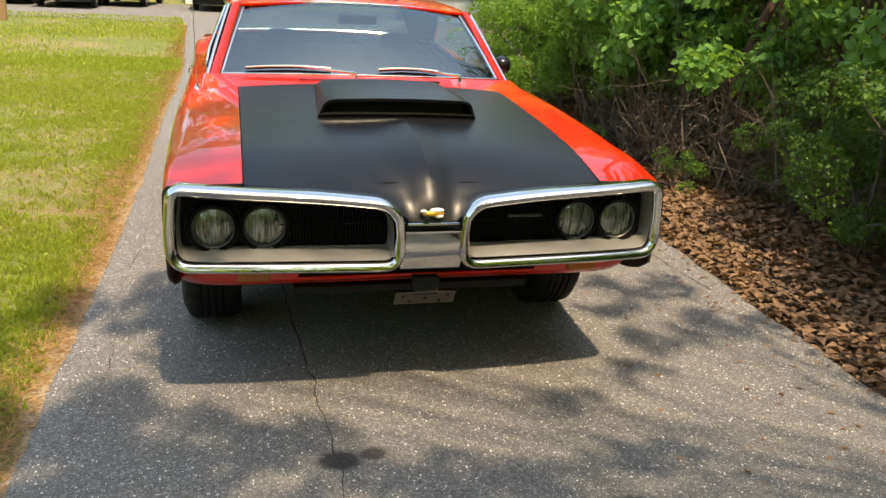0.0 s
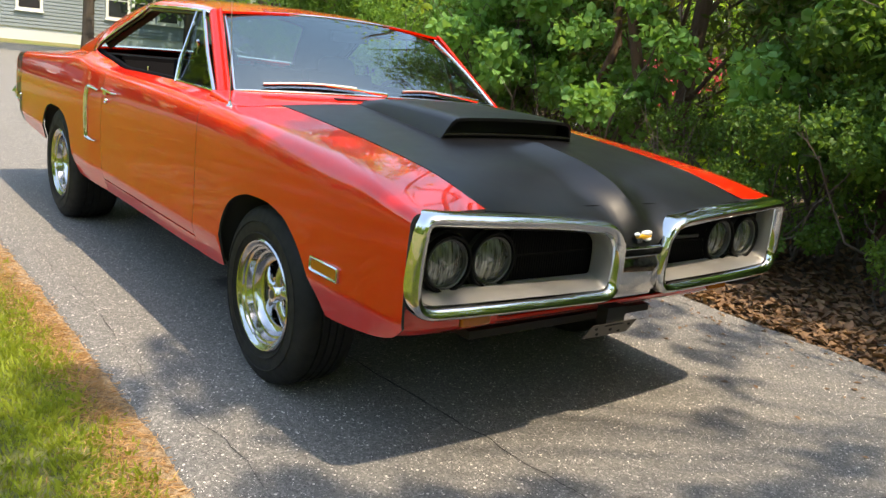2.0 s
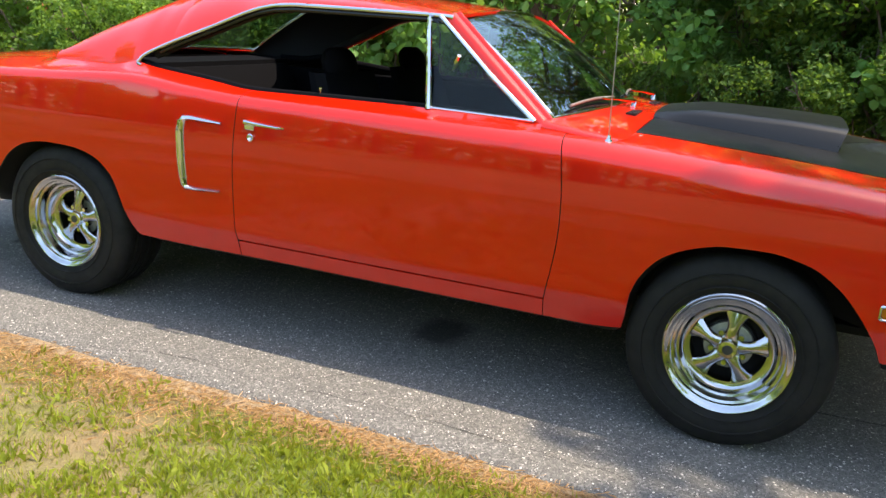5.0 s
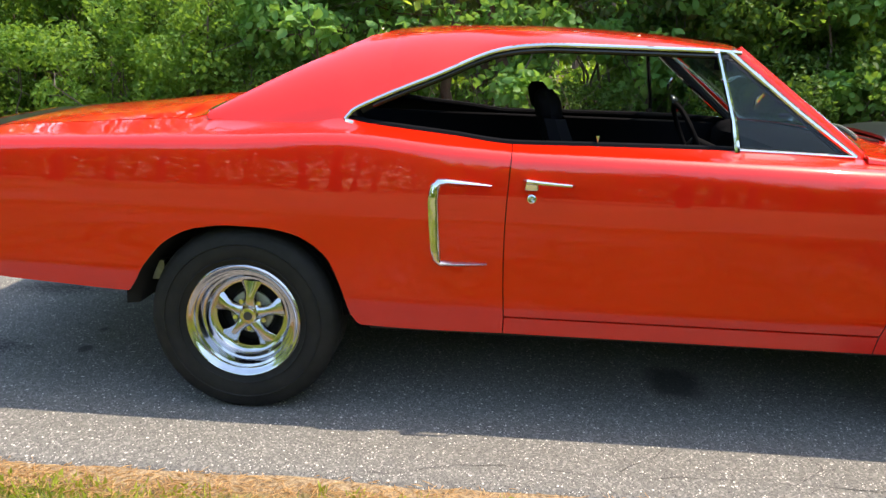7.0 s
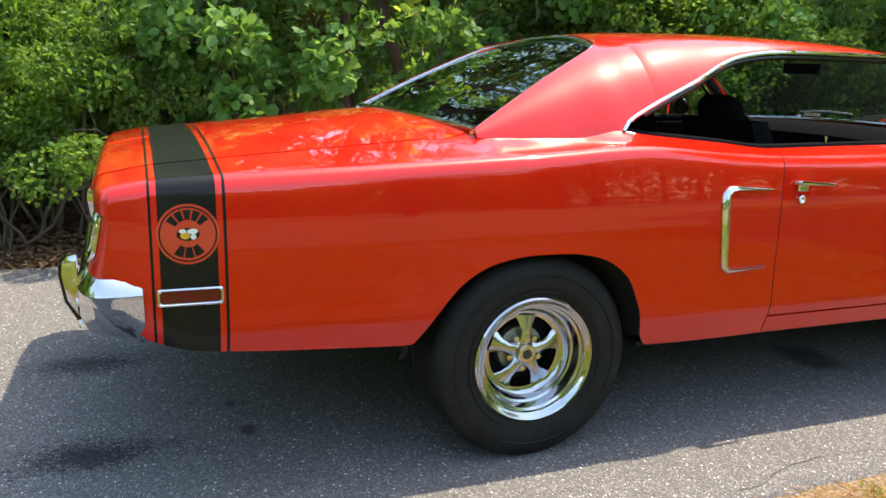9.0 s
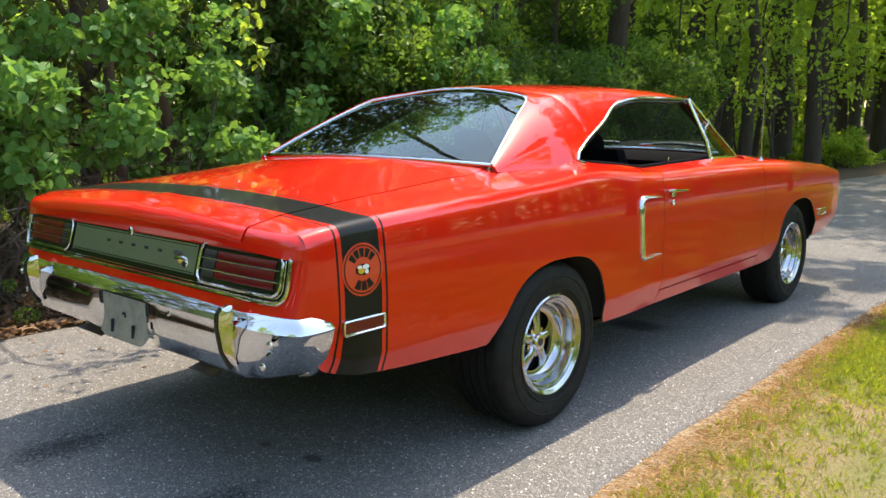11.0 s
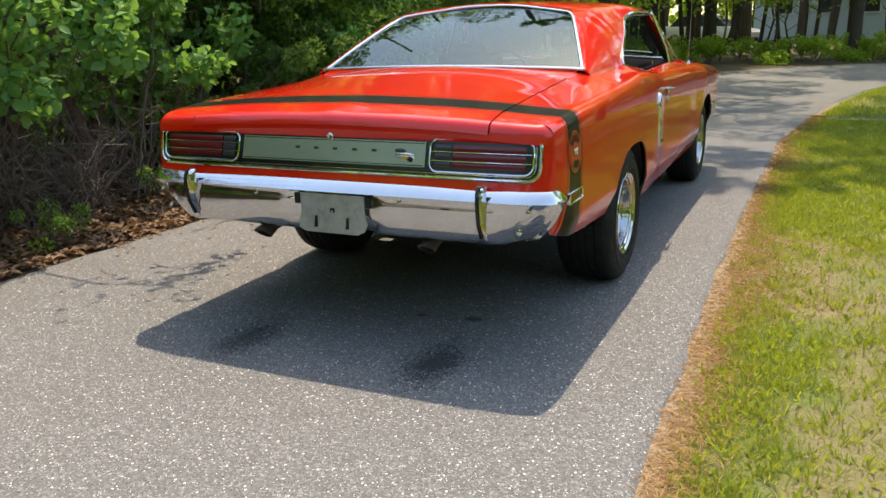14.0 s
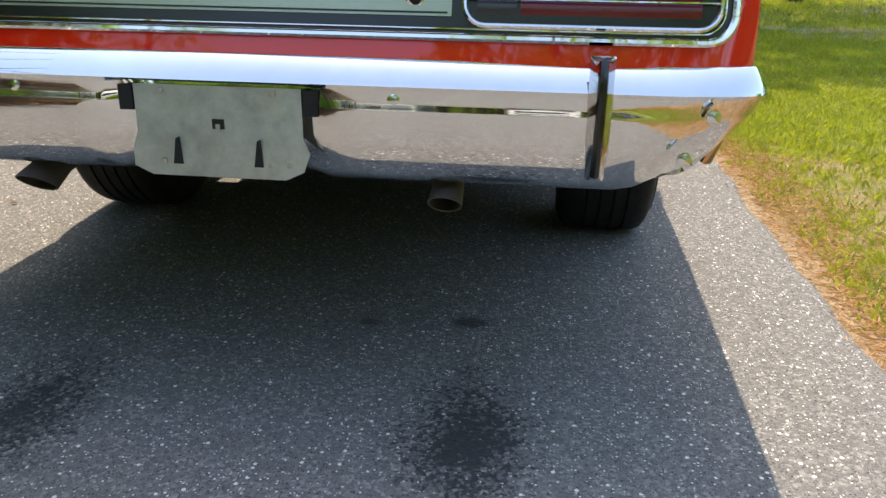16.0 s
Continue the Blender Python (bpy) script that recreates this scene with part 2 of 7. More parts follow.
def sealed_beam():
    m = mat("sealed_beam_glass", (0.50, 0.51, 0.49), 0.16, 0.6, Coat_Weight=1.0, Coat_Roughness=0.05)
    n = N(m)
    mp = n.node("ShaderNodeMapping")
    n.put(mp.inputs["Vector"], n.coords())
    mp.inputs["Scale"].default_value = (130, 1, 14)
    flute = n.noise(1.0, 2, 0.5, mp.outputs[0])
    n.set(Base_Color=n.ramp(flute, (0.35, (0.07, 0.08, 0.075)), (0.65, (0.34, 0.35, 0.33))))
    n.set(Roughness=n.ramp(flute, (0.35, 0.22), (0.65, 0.10)))
    n.bump(flute, 0.5, 0.003)
    return m


M["sealed"] = sealed_beam()
M["paint_plain"] = mat("red_decal", (0.60, 0.030, 0.012), 0.3, Coat_Weight=1.0, Coat_Roughness=0.04)
M["plate"], M["brushed"] = galvanised(), brushed()

# ---- the car ----
car = empty("car", "red muscle car with black bonnet and stripe on asphalt", "car")

half_width = curve_fn((-2.42, .972), (-2.2, .982), (-1.9, .989), (-1.4, .995), (-.8, .986), (0, .984), (.5, .986), (.85, 1.0), (1.4, 1.006), (2.0, 1.002), (2.5, .997), (2.7, .991), (2.79, .975))
shoulder_z = curve_fn((-2.42, .880), (-2.1, .940), (-1.6, .985), (-1.0, 1.018), (-.8, 1.024), (0, 1.034), (.45, 1.036), (.75, 1.05), (1.1, 1.075), (1.5, 1.055), (2.0, 1.033), (2.5, 1.010), (2.7, .995), (2.79, .978))
crown = curve_fn((-2.42, .012), (-2.1, .03), (-1.0, .05), (1.6, .09), (1.7, .10), (2.26, .062), (2.6, .04), (2.79, .035))
hem_z = curve_fn((-2.42, .530), (-2.36, .486), (-2.2, .444), (-1.95, .418), (-1.925, .47), (-1.858, .572), (-1.78, .655), (-1.687, .712), (-1.55, .738), (-1.433, .735), (-1.33, .712), (-1.24, .668),
                 (-1.17, .59), (-1.136, .50), (-1.122, .37), (-.9, .355), (.5, .357), (1.04, .366), (1.075, .405), (1.107, .512), (1.168, .637), (1.286, .712), (1.4, .731), (1.52, .733), (1.65, .715),
                 (1.75, .668), (1.841, .572), (1.90, .482), (1.925, .454), (2.17, .467), (2.43, .486), (2.70, .530), (2.74, .565), (2.79, .67))
belt_z = curve_fn((-.85, 1.04), (-.3, 1.06), (.2, 1.056), (.5, 1.052), (.73, 1.075), (1.05, 1.106), (1.13, 1.118), (1.3, 1.092), (1.66, 1.092))
belt_x = curve_fn((-.85, .845), (-.3, .862), (.5, .866), (1.05, .85), (1.13, .845), (1.66, .80))
FRONT_SEAM, REAR_SEAM = -.828, .512


shoulder_in = curve_fn((-2.42, .030), (-2.25, .045), (-1.9, .085), (-1.2, .085), (0, .068), (.8, .058), (2.3, .058), (2.6, .052), (2.79, .045))
shoulder_drop = curve_fn((-2.42, .034), (-2.25, .048), (-1.9, .082), (-1.2, .082), (0, .064), (.8, .052), (2.3, .052), (2.6, .050), (2.79, .048))


crease_z = curve_fn((-2.42, .548), (-1.95, .548), (-1.2, .492), (0, .478), (.9, .486), (1.2, .50), (1.9, .562), (2.79, .575))


def side_x(y, z):
    """Half width of the body side at a height."""
    w = half_width(y)
    zc = crease_z(y)
    if z < zc:
        w -= .006 + .36 * (zc - z - .006 * (1 - math.exp(-(zc - z) / .006)))
    elif z > .74:
        w -= .022 * ((z - .74) / .28) ** 2
    else:
        w -= .006 * ((.74 - z) / (.74 - zc)) ** 1.2
    if y > 2.6 and z < .70:
        w -= .10 * (y - 2.6) / .19 * (.70 - z) / .2
    return w


def warp(y, z):
    """The curve of the door's front and rear edges."""
    b = math.sin(math.pi * min(max((z - .42) / .62, 0), 1))
    return y - .036 * b * math.exp(-((y - FRONT_SEAM) / .14) ** 2) + .013 * b * math.exp(-((y - REAR_SEAM) / .14) ** 2)


def top_z(x, y):
    return shoulder_z(y) + crown(y) * (1 - (x / (half_width(y) - shoulder_in(y))) ** 2)


def deck_z(x, y):
    """The deck behind the rear window, which climbs to the window's lower edge."""
    u = abs(x) / .770
    y0 = 1.690 - .047 * u * u
    t = min(max((y - y0) / (1.797 - y0), 0), 1)
    return top_z(x, y) + (1.131 - .018 * u * u - top_z(x, y0)) * (1 - t) ** 2.2


def section(y, z0, end=None, z1=None, n_side=26, n_top=5):
    """Points (x, y, z) of the side from height z0 over the shoulder to end, or up to z1 alone."""
    zs, w = shoulder_z(y), half_width(y)
    zf = zs - shoulder_drop(y) if z1 is None else z1
    pts = []
    for k in range(n_side + 1):
        z = z0 + (zf - z0) * k / n_side
        pts.append((side_x(y, z), warp(y, z), z))
    if z1 is not None:
        return pts
    a, c = Vector((side_x(y, zf), zf)), Vector((w - shoulder_in(y), zs))
    b = Vector((side_x(y, zf) - .11 * shoulder_in(y), zs - .13 * shoulder_drop(y)))
    for k in range(1, 8):
        t = k / 7
        p = a * (1 - t) ** 2 + b * 2 * t * (1 - t) + c * t * t
        pts.append((p.x, warp(y, p.y), p.y))
    if end:
        for k in range(1, n_top + 1):
            t = k / n_top
            x = c.x + (end[0] - c.x) * t
            if len(end) == 3:
                z = top_z(x, y)
            else:
                z = c.y + (end[1] - c.y) * t ** (1.15 + .85 * max(0, min(1, (y - .95) / .25, (1.64 - y) / .09)))
            pts.append((x, warp(y, z), z))
    return pts


def stations(y0, y1, step=.03):
    ys, y = [y0], y0
    while y < y1 - 1e-6:
        near = min(abs(y - e) for e in (-1.95, -1.122, 1.07, 1.91))
        y = min(y + (step if near > .16 else step * .32), y1)
        ys.append(y)
    return ys


def mirrored(rows, s):
    return [[(s * p[0], p[1], p[2]) for p in r] for r in rows]


for s, side in ((-1, "right"), (1, "left")):
    rows = [section(y, hem_z(y), (.692, 0, "top")) for y in stations(-2.42, FRONT_SEAM - .0019)]
    solid(part("fender", grid_bm(mirrored(rows, s)), M["paint"], car), .010, -1, M["headliner"])
    rows = [section(y, .4325, (belt_x(y), belt_z(y))) for y in stations(FRONT_SEAM + .0019, REAR_SEAM - .0019)]
    door = solid(part("door", grid_bm(mirrored(rows, s)), M["paint"], car), .012, -1, M["headliner"])
    rows = [section(y, hem_z(y), None, .4245, 8) for y in stations(FRONT_SEAM + .0019, REAR_SEAM - .0019)]
    solid(part("rocker_panel", grid_bm(mirrored(rows, s)), M["paint"], car), .01, -1)

    def quarter_end(y):
        if y <= 1.60:
            return belt_x(y), belt_z(y)
        t = min((y - 1.60) / .09, 1)
        x = belt_x(1.60) + (.722 - belt_x(1.60)) * t * t * (3 - 2 * t)
        return x, belt_z(y) * (1 - t) + deck_z(x, y) * t
    rows = [section(y, hem_z(y), quarter_end(y)) for y in stations(REAR_SEAM + .0019, 2.79)]
    solid(part("quarter_panel", grid_bm(mirrored(rows, s)), M["paint"], car), .010, -1, M["headliner"])
    # inner wheel housings
    for yc, r in ((-1.535, .43), (1.49, .43)):
        rows = []
        for k in range(25):
            a = math.pi * (.04 + .92 * k / 24)
            row = [(s * .50, yc, .50)]
            for x, g in ((.50, 1), (.88, 1), (.972, 1.09)):
                y, z = yc + r * g * math.cos(a), .33 + r * .98 * g * math.sin(a)
                row.append((s * min(x, side_x(y, z) - .022), y, z))
            rows.append(row)
        housing = part("wheel_housing", grid_bm(rows), M["dark"], car)
    # door furniture
    hx = s * (side_x(.36, .92) + .022)
    bm = tube_bm([(s * side_x(.455, .93), .462, .936), (hx, .455, .938), (hx, .40, .934), (hx, .30, .929), (s * side_x(.28, .93), .288, .927)], [.008, .010, .0075, .006, .0045], 8)
    handle = part("door_handle", bm, M["chrome"], door)
    bm = box_bm(s * side_x(.44, .905), s * (side_x(.44, .905) + .018), .415, .462, .905, .94)
    bevel(part("handle_plate", bm, M["chrome"], door), .006)
    bm = lathe_bm([(0, .0001), (.012, .012), (.010, .016), (0, .017)], 20, "x", (0, 0, 0))
    for v in bm.verts:
        v.co.x = s * (side_x(.434, .878) + v.co.x)
        v.co.y += .436
        v.co.z += .876
    part("lock_cylinder", bm, M["chrome"], door)
    part("lock_knob", lathe_bm([(0, .0035), (.028, .004), (.040, .008), (.046, .007), (.048, .0001)], 10, "z", (s * .835, .205, 1.045)), M["chrome"], door)
    # chrome hockey-stick trim ahead of the rear wheel
    path = [(.572, .917), (.65, .921), (.735, .925), (.762, .921), (.776, .905), (.782, .86), (.776, .77), (.768, .68), (.762, .645), (.750, .630), (.70, .628), (.573, .633)]
    wide = [.004, .008, .011, .015, .019, .020, .020, .019, .017, .012, .008, .004]
    rows = []
    for i, (y, z) in enumerate(path):
        a, b = Vector(path[max(i - 1, 0)]), Vector(path[min(i + 1, len(path) - 1)])
        nrm = Vector((-(b - a).y, (b - a).x)).normalized() * wide[i]
        row = []
        for q, out in ((-1, -.002), (-.8, .010), (-.2, .017), (.4, .015), (.9, .008), (1, -.002)):
            yy, zz = y + nrm.x * q, z + nrm.y * q
            row.append((s * (side_x(yy, zz) + out), warp(yy, zz), zz))
        rows.append(row)
    part("scoop_trim", grid_bm(rows), M["chrome"], car, "chrome C-shaped trim on the rear quarter")
    # side markers
    for y, z, lens, nm in ((-1.995, .601, M["amber"], "amber side marker"), (2.590, .676, M["red_lens"], "dark red side marker")):
        ly, lz = .090, .0265
        x0 = side_x(y, z)
        tilt = (half_width(y + .08) - half_width(y - .08)) / .16

        def at(dy, dz, out):
            return (s * (x0 + tilt * dy + out), y + dy, z + dz)
        rows = []
        for d, out in ((0, -.004), (.001, .008), (.005, .011), (.0085, .008), (.010, .001)):
            a, b = ly - d, lz - d
            r = .008
            loop = []
            for cx, cz, a0 in ((a - r, b - r, 0), (-a + r, b - r, 90), (-a + r, -b + r, 180), (a - r, -b + r, 270)):
                for q in range(4):
                    an = radians(a0 + 30 * q)
                    loop.append(at(cx + r * math.cos(an), cz + r * math.sin(an), out))
            rows.append(loop)
        mk = part("side_marker", grid_bm(rows, None, False, True), M["chrome"], car, nm + " in a chrome frame")
        rows = [[at(-ly + .008 + (2 * ly - .016) * i / 6, -lz + .008 + (2 * lz - .016) * j / 3, .004 + .002 * (j % 2)) for j in range(4)] for i in range(7)]
        part("lens", grid_bm(rows), lens, mk)
    # round decal on the rear stripe
    def decal(name, r0, r1, a0, a1, out, material, flat=1.0, n=48, cy=2.590, cz=.853):
        rows = []
        for k in range(n + 1):
            a = radians(a0 + (a1 - a0) * k / n)
            rows.append([(s * (side_x(cy + r * math.cos(a), cz + r * math.sin(a) * flat) + out), cy + r * math.cos(a), cz + r * math.sin(a) * flat) for r in (r0, (r0 + r1) / 2, r1)])
        return part(name, grid_bm(rows), material, disc if name != "round_decal" else car)
    disc = None
    disc = decal("round_decal", .0005, .084, 0, 360, .0016, M["paint_plain"] if "paint_plain" in M else M["red_lens"])
    tagged(disc, "round red decal with black ring and blocks")
    decal("ring", .0735, .0775, 0, 360, .0026, M["black"])
    for k in range(5):
        decal("mark", .040, .068, 34 + 23 * k, 34 + 23 * k + 18, .0026, M["black"], n=5)
    for k in range(3):
        decal("mark", .036, .066, 230 + 27 * k, 230 + 27 * k + 23, .0026, M["black"], n=5)
    decal("emblem", .0005, .031, 0, 360, .0026, M["black"], .58, 24)
    decal("emblem_spot", .0005, .013, 0, 360, .0032, M["gold"], .8, 16, 2.598, .850)
    decal("emblem_spot", .0005, .014, 0, 360, .0034, M["white"], .55, 16, 2.578, .861)
    decal("emblem_spot", .0005, .010, 0, 360, .0034, M["white"], .6, 16, 2.604, .862)
    decal("emblem_spot", .0005, .008, 0, 360, .0036, M["white"], 1, 12, 2.576, .846)

# ---- bonnet ----
front_y = curve_fn((0, -2.497), (.10, -2.490), (.2, -2.458), (.4, -2.428), (.69, -2.418))
front_z = curve_fn((0, .742), (.09, .752), (.12, .778), (.17, .812), (.25, .838), (.353, .853), (.5, .866), (.69, .878))


def bonnet_z(x, y):
    ax = abs(x)
    yf = front_y(ax)
    ridge = .028 * max(0, 1 - ax / .17) ** 1.6 * min(1, max(0, (-1.765 - y) / .14))
    z = top_z(x, max(y, -2.42)) + ridge
    s = min(max((-1.75 - y) / (-1.75 - yf), 0), 1)
    edge = top_z(x, -2.42) + ridge
    p = 5.0 + 6.0 * math.exp(-(ax / .10) ** 2)
    return z - (edge - front_z(ax)) * s ** p


rows = []
for i in range(64):
    t = i / 63
    row = []
    for j in range(61):
        x = -.688 + 1.376 * j / 60
        yr = -1.045 - .012 * (1 - (x / .688) ** 2)
        tt = 1 - (1 - t) ** 1.6
        y = yr + (front_y(abs(x)) - yr) * tt
        row.append((x, y, bonnet_z(x, y) + .001))
    rows.append(row)
bonnet = solid(part("bonnet", grid_bm(rows), M["black"], car, "satin black bonnet with a raised centre crease", 24), .010, -1)

rows = []
for i in range(20):
    t = i / 19
    y = -1.748 + .70 * t
    hb, ht = .366 - .05 * t, .322 - .035 * t
    zt = curve_fn((0, 1.094), (.25, 1.104), (.7, 1.108), (1, 1.082))(t)
    base = lambda x: bonnet_z(x, y) - .006
    pts = [(-hb, base(hb)), (-hb + .006, base(hb) + .012), (-ht - .012, zt - .022), (-ht + .006, zt - .006), (-ht + .04, zt)]
    pts += [(-ht + .04 + (2 * ht - .08) * k / 12, zt + .006 * math.sin(math.pi * k / 12)) for k in range(1, 12)]
    pts += [(-x, z) for x, z in pts[:5][::-1]]
    lean = .022 * (1 - t) ** 8
    rows.append([(x, y - lean * (z - 1.02) / .07, z) for x, z in pts])
scoop = solid(part("bonnet_scoop", grid_bm(rows), M["black"], car, "satin black air scoop"), .012, -1)
bm = box_bm(-.312, .312, -1.70, -1.69, .99, 1.090)
part("scoop_back", bm, M["dark"], scoop)
part("scoop_lip", tube_bm([(-.352 + .704 * k / 16, -1.744, bonnet_z(-.352 + .704 * k / 16, -1.744) + .016) for k in range(17)], .0085, 8), M["gloss_black"], scoop)

# ---- cowl ----
rows = []
for i in range(10):
    t = i / 9
    row = []
    for j in range(41):
        x = -.835 + 1.67 * j / 40
        f = 1 - (x / .835) ** 2
        y0, y1 = -1.038 - .012 * f, -.735 - .135 * f
        y = y0 + (y1 - y0) * t
        row.append((x, y, (top_z(min(abs(x), .835), y0) + .001) * (1 - t) + (1.0845 - .020 * (x / .772) ** 2) * t))
    edge = row[-1]
    foot = top_z(.872, edge[1]) - .004
    lobe = [(.853, .995), (.866, .93), (.876, .70), (.880, .35), (.881, .0)]
    ends = [(x, edge[1] + .030 * (1 - t) * (x - .835) / .046, foot + (edge[2] - foot) * h) for x, h in lobe]
    row = [(-x, y, z) for x, y, z in ends[::-1]] + row + ends
    rows.append(row)
cowl = solid(part("cowl", grid_bm(rows), M["paint"], car), .01, -1)
for side in (-1, 1):
    for k in range(14):
        x = side * .285 + (k - 6.5) * .0135
        part("vent_slot", box_bm(x - .003, x + .003, -.985, -.945, top_z(.28, -1.0) + .002, top_z(.28, -1.0) + .0115), M["dark"], cowl)

# ---- greenhouse ----
def bez(a, b, c, d, n):
    out = []
    for k in range(n + 1):
        t = k / n
        out.append(tuple(a[i] * (1 - t) ** 3 + 3 * b[i] * t * (1 - t) ** 2 + 3 * c[i] * t * t * (1 - t) + d[i] * t ** 3 for i in range(2)))
    return out


roof_z = curve_fn((-.34, 1.444), (0, 1.474), (.4, 1.487), (.8, 1.479), (.97, 1.463), (1.10, 1.420))
trim_z = curve_fn((-.34, 1.398), (-.2, 1.404), (.35, 1.406), (.46, 1.400), (.56, 1.384), (.8, 1.285), (1.03, 1.186), (1.09, 1.155), (1.115, 1.135), (1.125, 1.118))
trim_x = curve_fn((-.34, .700), (-.1, .735), (.3, .752), (.6, .757), (1.125, .846))


def inner_edge(y):
    if y <= .97:
        return 0.0, roof_z(y)
    t = (y - 1.08) / .575
    f, g, k = .55 * math.sqrt((y - .97) / .11), .55 + .22 * t, .032
    x = max(-k * math.log(math.exp(-f / k) + math.exp(-g / k)), 0)
    if y <= 1.08:
        return x, 1.463 - .050 * (x / .55) ** 2
    return x, 1.413 - .293 * t + .010 * math.sin(math.pi * t) + .165 * max(0, .3025 - x * x)


roof_bend = curve_fn((-.34, .085), (.3, .080), (.7, .105), (1.0, .142), (1.66, .142))


def smooth(a, b, t):
    t = min(max((t - a) / (b - a), 0), 1)
    return t * t * (3 - 2 * t)


corner_x = curve_fn((.85, .600), (1.03, .590), (1.08, .583), (1.15, .602), (1.25, .634), (1.655, .775))
corner_z = curve_fn((.97, 1.4125), (1.03, 1.4045), (1.08, 1.395), (1.15, 1.371), (1.25, 1.327), (1.655, 1.119))


def roof_corner(y):
    """Where the roof turns down into the side."""
    if y <= .97:
        return corner_x(y), roof_z(y) - roof_bend(y) * corner_x(y) ** 2
    return corner_x(y), corner_z(y)


def side_curve(y, a):
    """The section of the roof's side from its foot a up to the corner."""
    sail = smooth(.35, 1.2, y)
    xs, zs = roof_corner(y)
    b = (a[0] - (.10 + .12 * sail) * (a[0] - xs), a[1] + .55 * (zs - a[1]))
    c = (xs + (.42 - .10 * sail) * (a[0] - xs), zs - (.10 + .01 * sail) * (zs - a[1]))
    return a, b, c, (xs, zs)


def sail_curve(y):
    return side_curve(y, (belt_x(y), belt_z(y) if y > 1.125 else belt_z(1.13) - .03 * min(1, (1.13 - y) / .4)))


def cut(y):
    """Parameter at which the window's upper edge cuts the sail."""
    if y > 1.125:
        return 0.0
    q = sail_curve(y)
    lo, hi = 0.0, 1.0
    for _ in range(30):
        t = (lo + hi) / 2
        z = q[0][1] * (1 - t) ** 3 + 3 * q[1][1] * t * (1 - t) ** 2 + 3 * q[2][1] * t * t * (1 - t) + q[3][1] * t ** 3
        lo, hi = (t, hi) if z < trim_z(y) else (lo, t)
    return lo


def side_points(y, n=13):
    """Section points of the roof's side from the window edge or the belt upwards."""
    w = smooth(.40, .72, y)
    old = bez(*side_curve(y, (trim_x(y), trim_z(y))), n) if w < 1 else None
    t0 = cut(y) if w > 0 else 0
    q = sail_curve(y)
    out = []
    for k in range(n + 1):
        t = t0 + (1 - t0) * k / n
        p = [q[0][i] * (1 - t) ** 3 + 3 * q[1][i] * t * (1 - t) ** 2 + 3 * q[2][i] * t * t * (1 - t) + q[3][i] * t ** 3 for i in range(2)]
        if old:
            p = [old[k][i] * (1 - w) + p[i] * w for i in range(2)]
        out.append(tuple(p))
    return out


def lower_edge(y):
    return side_points(y)[0]


rows = []
ys = [-.34 + .045 * k for k in range(29)] + [.97 + .011 * (k / 10) ** 2 * 10 for k in range(11)] + [1.08 + .0125 * k for k in range(1, 47)]
for y in ys:
    e = inner_edge(y)
    yy = min(y, 1.655)
    bend = roof_bend(y)
    late = min(max((y - 1.08) / .575, 0), 1)
    xs, zs = roof_corner(y)
    half = side_points(y)
    half += [(x, e[1] + (zs - e[1]) * (x * x - e[0] ** 2) / (xs * xs - e[0] ** 2)) for x in [xs + (e[0] - xs) * k / 9 for k in range(1, 10)]]
    row = [(-x, yy + (.03 * (x / .7) ** 2 if y < 0 else 0) * max(0, min(1, -y / .34)), z) for x, z in half]
    rows.append(row)
bm = grid_bm(rows)
grid_bm(mirrored(rows, -1), bm)
bmesh.ops.remove_doubles(bm, verts=bm.verts, dist=.0006)
roof = solid(part("roof", bm, M["paint"], car), .012, -1, M["headliner"])
roof.modifiers["solid"].material_offset_rim = 0

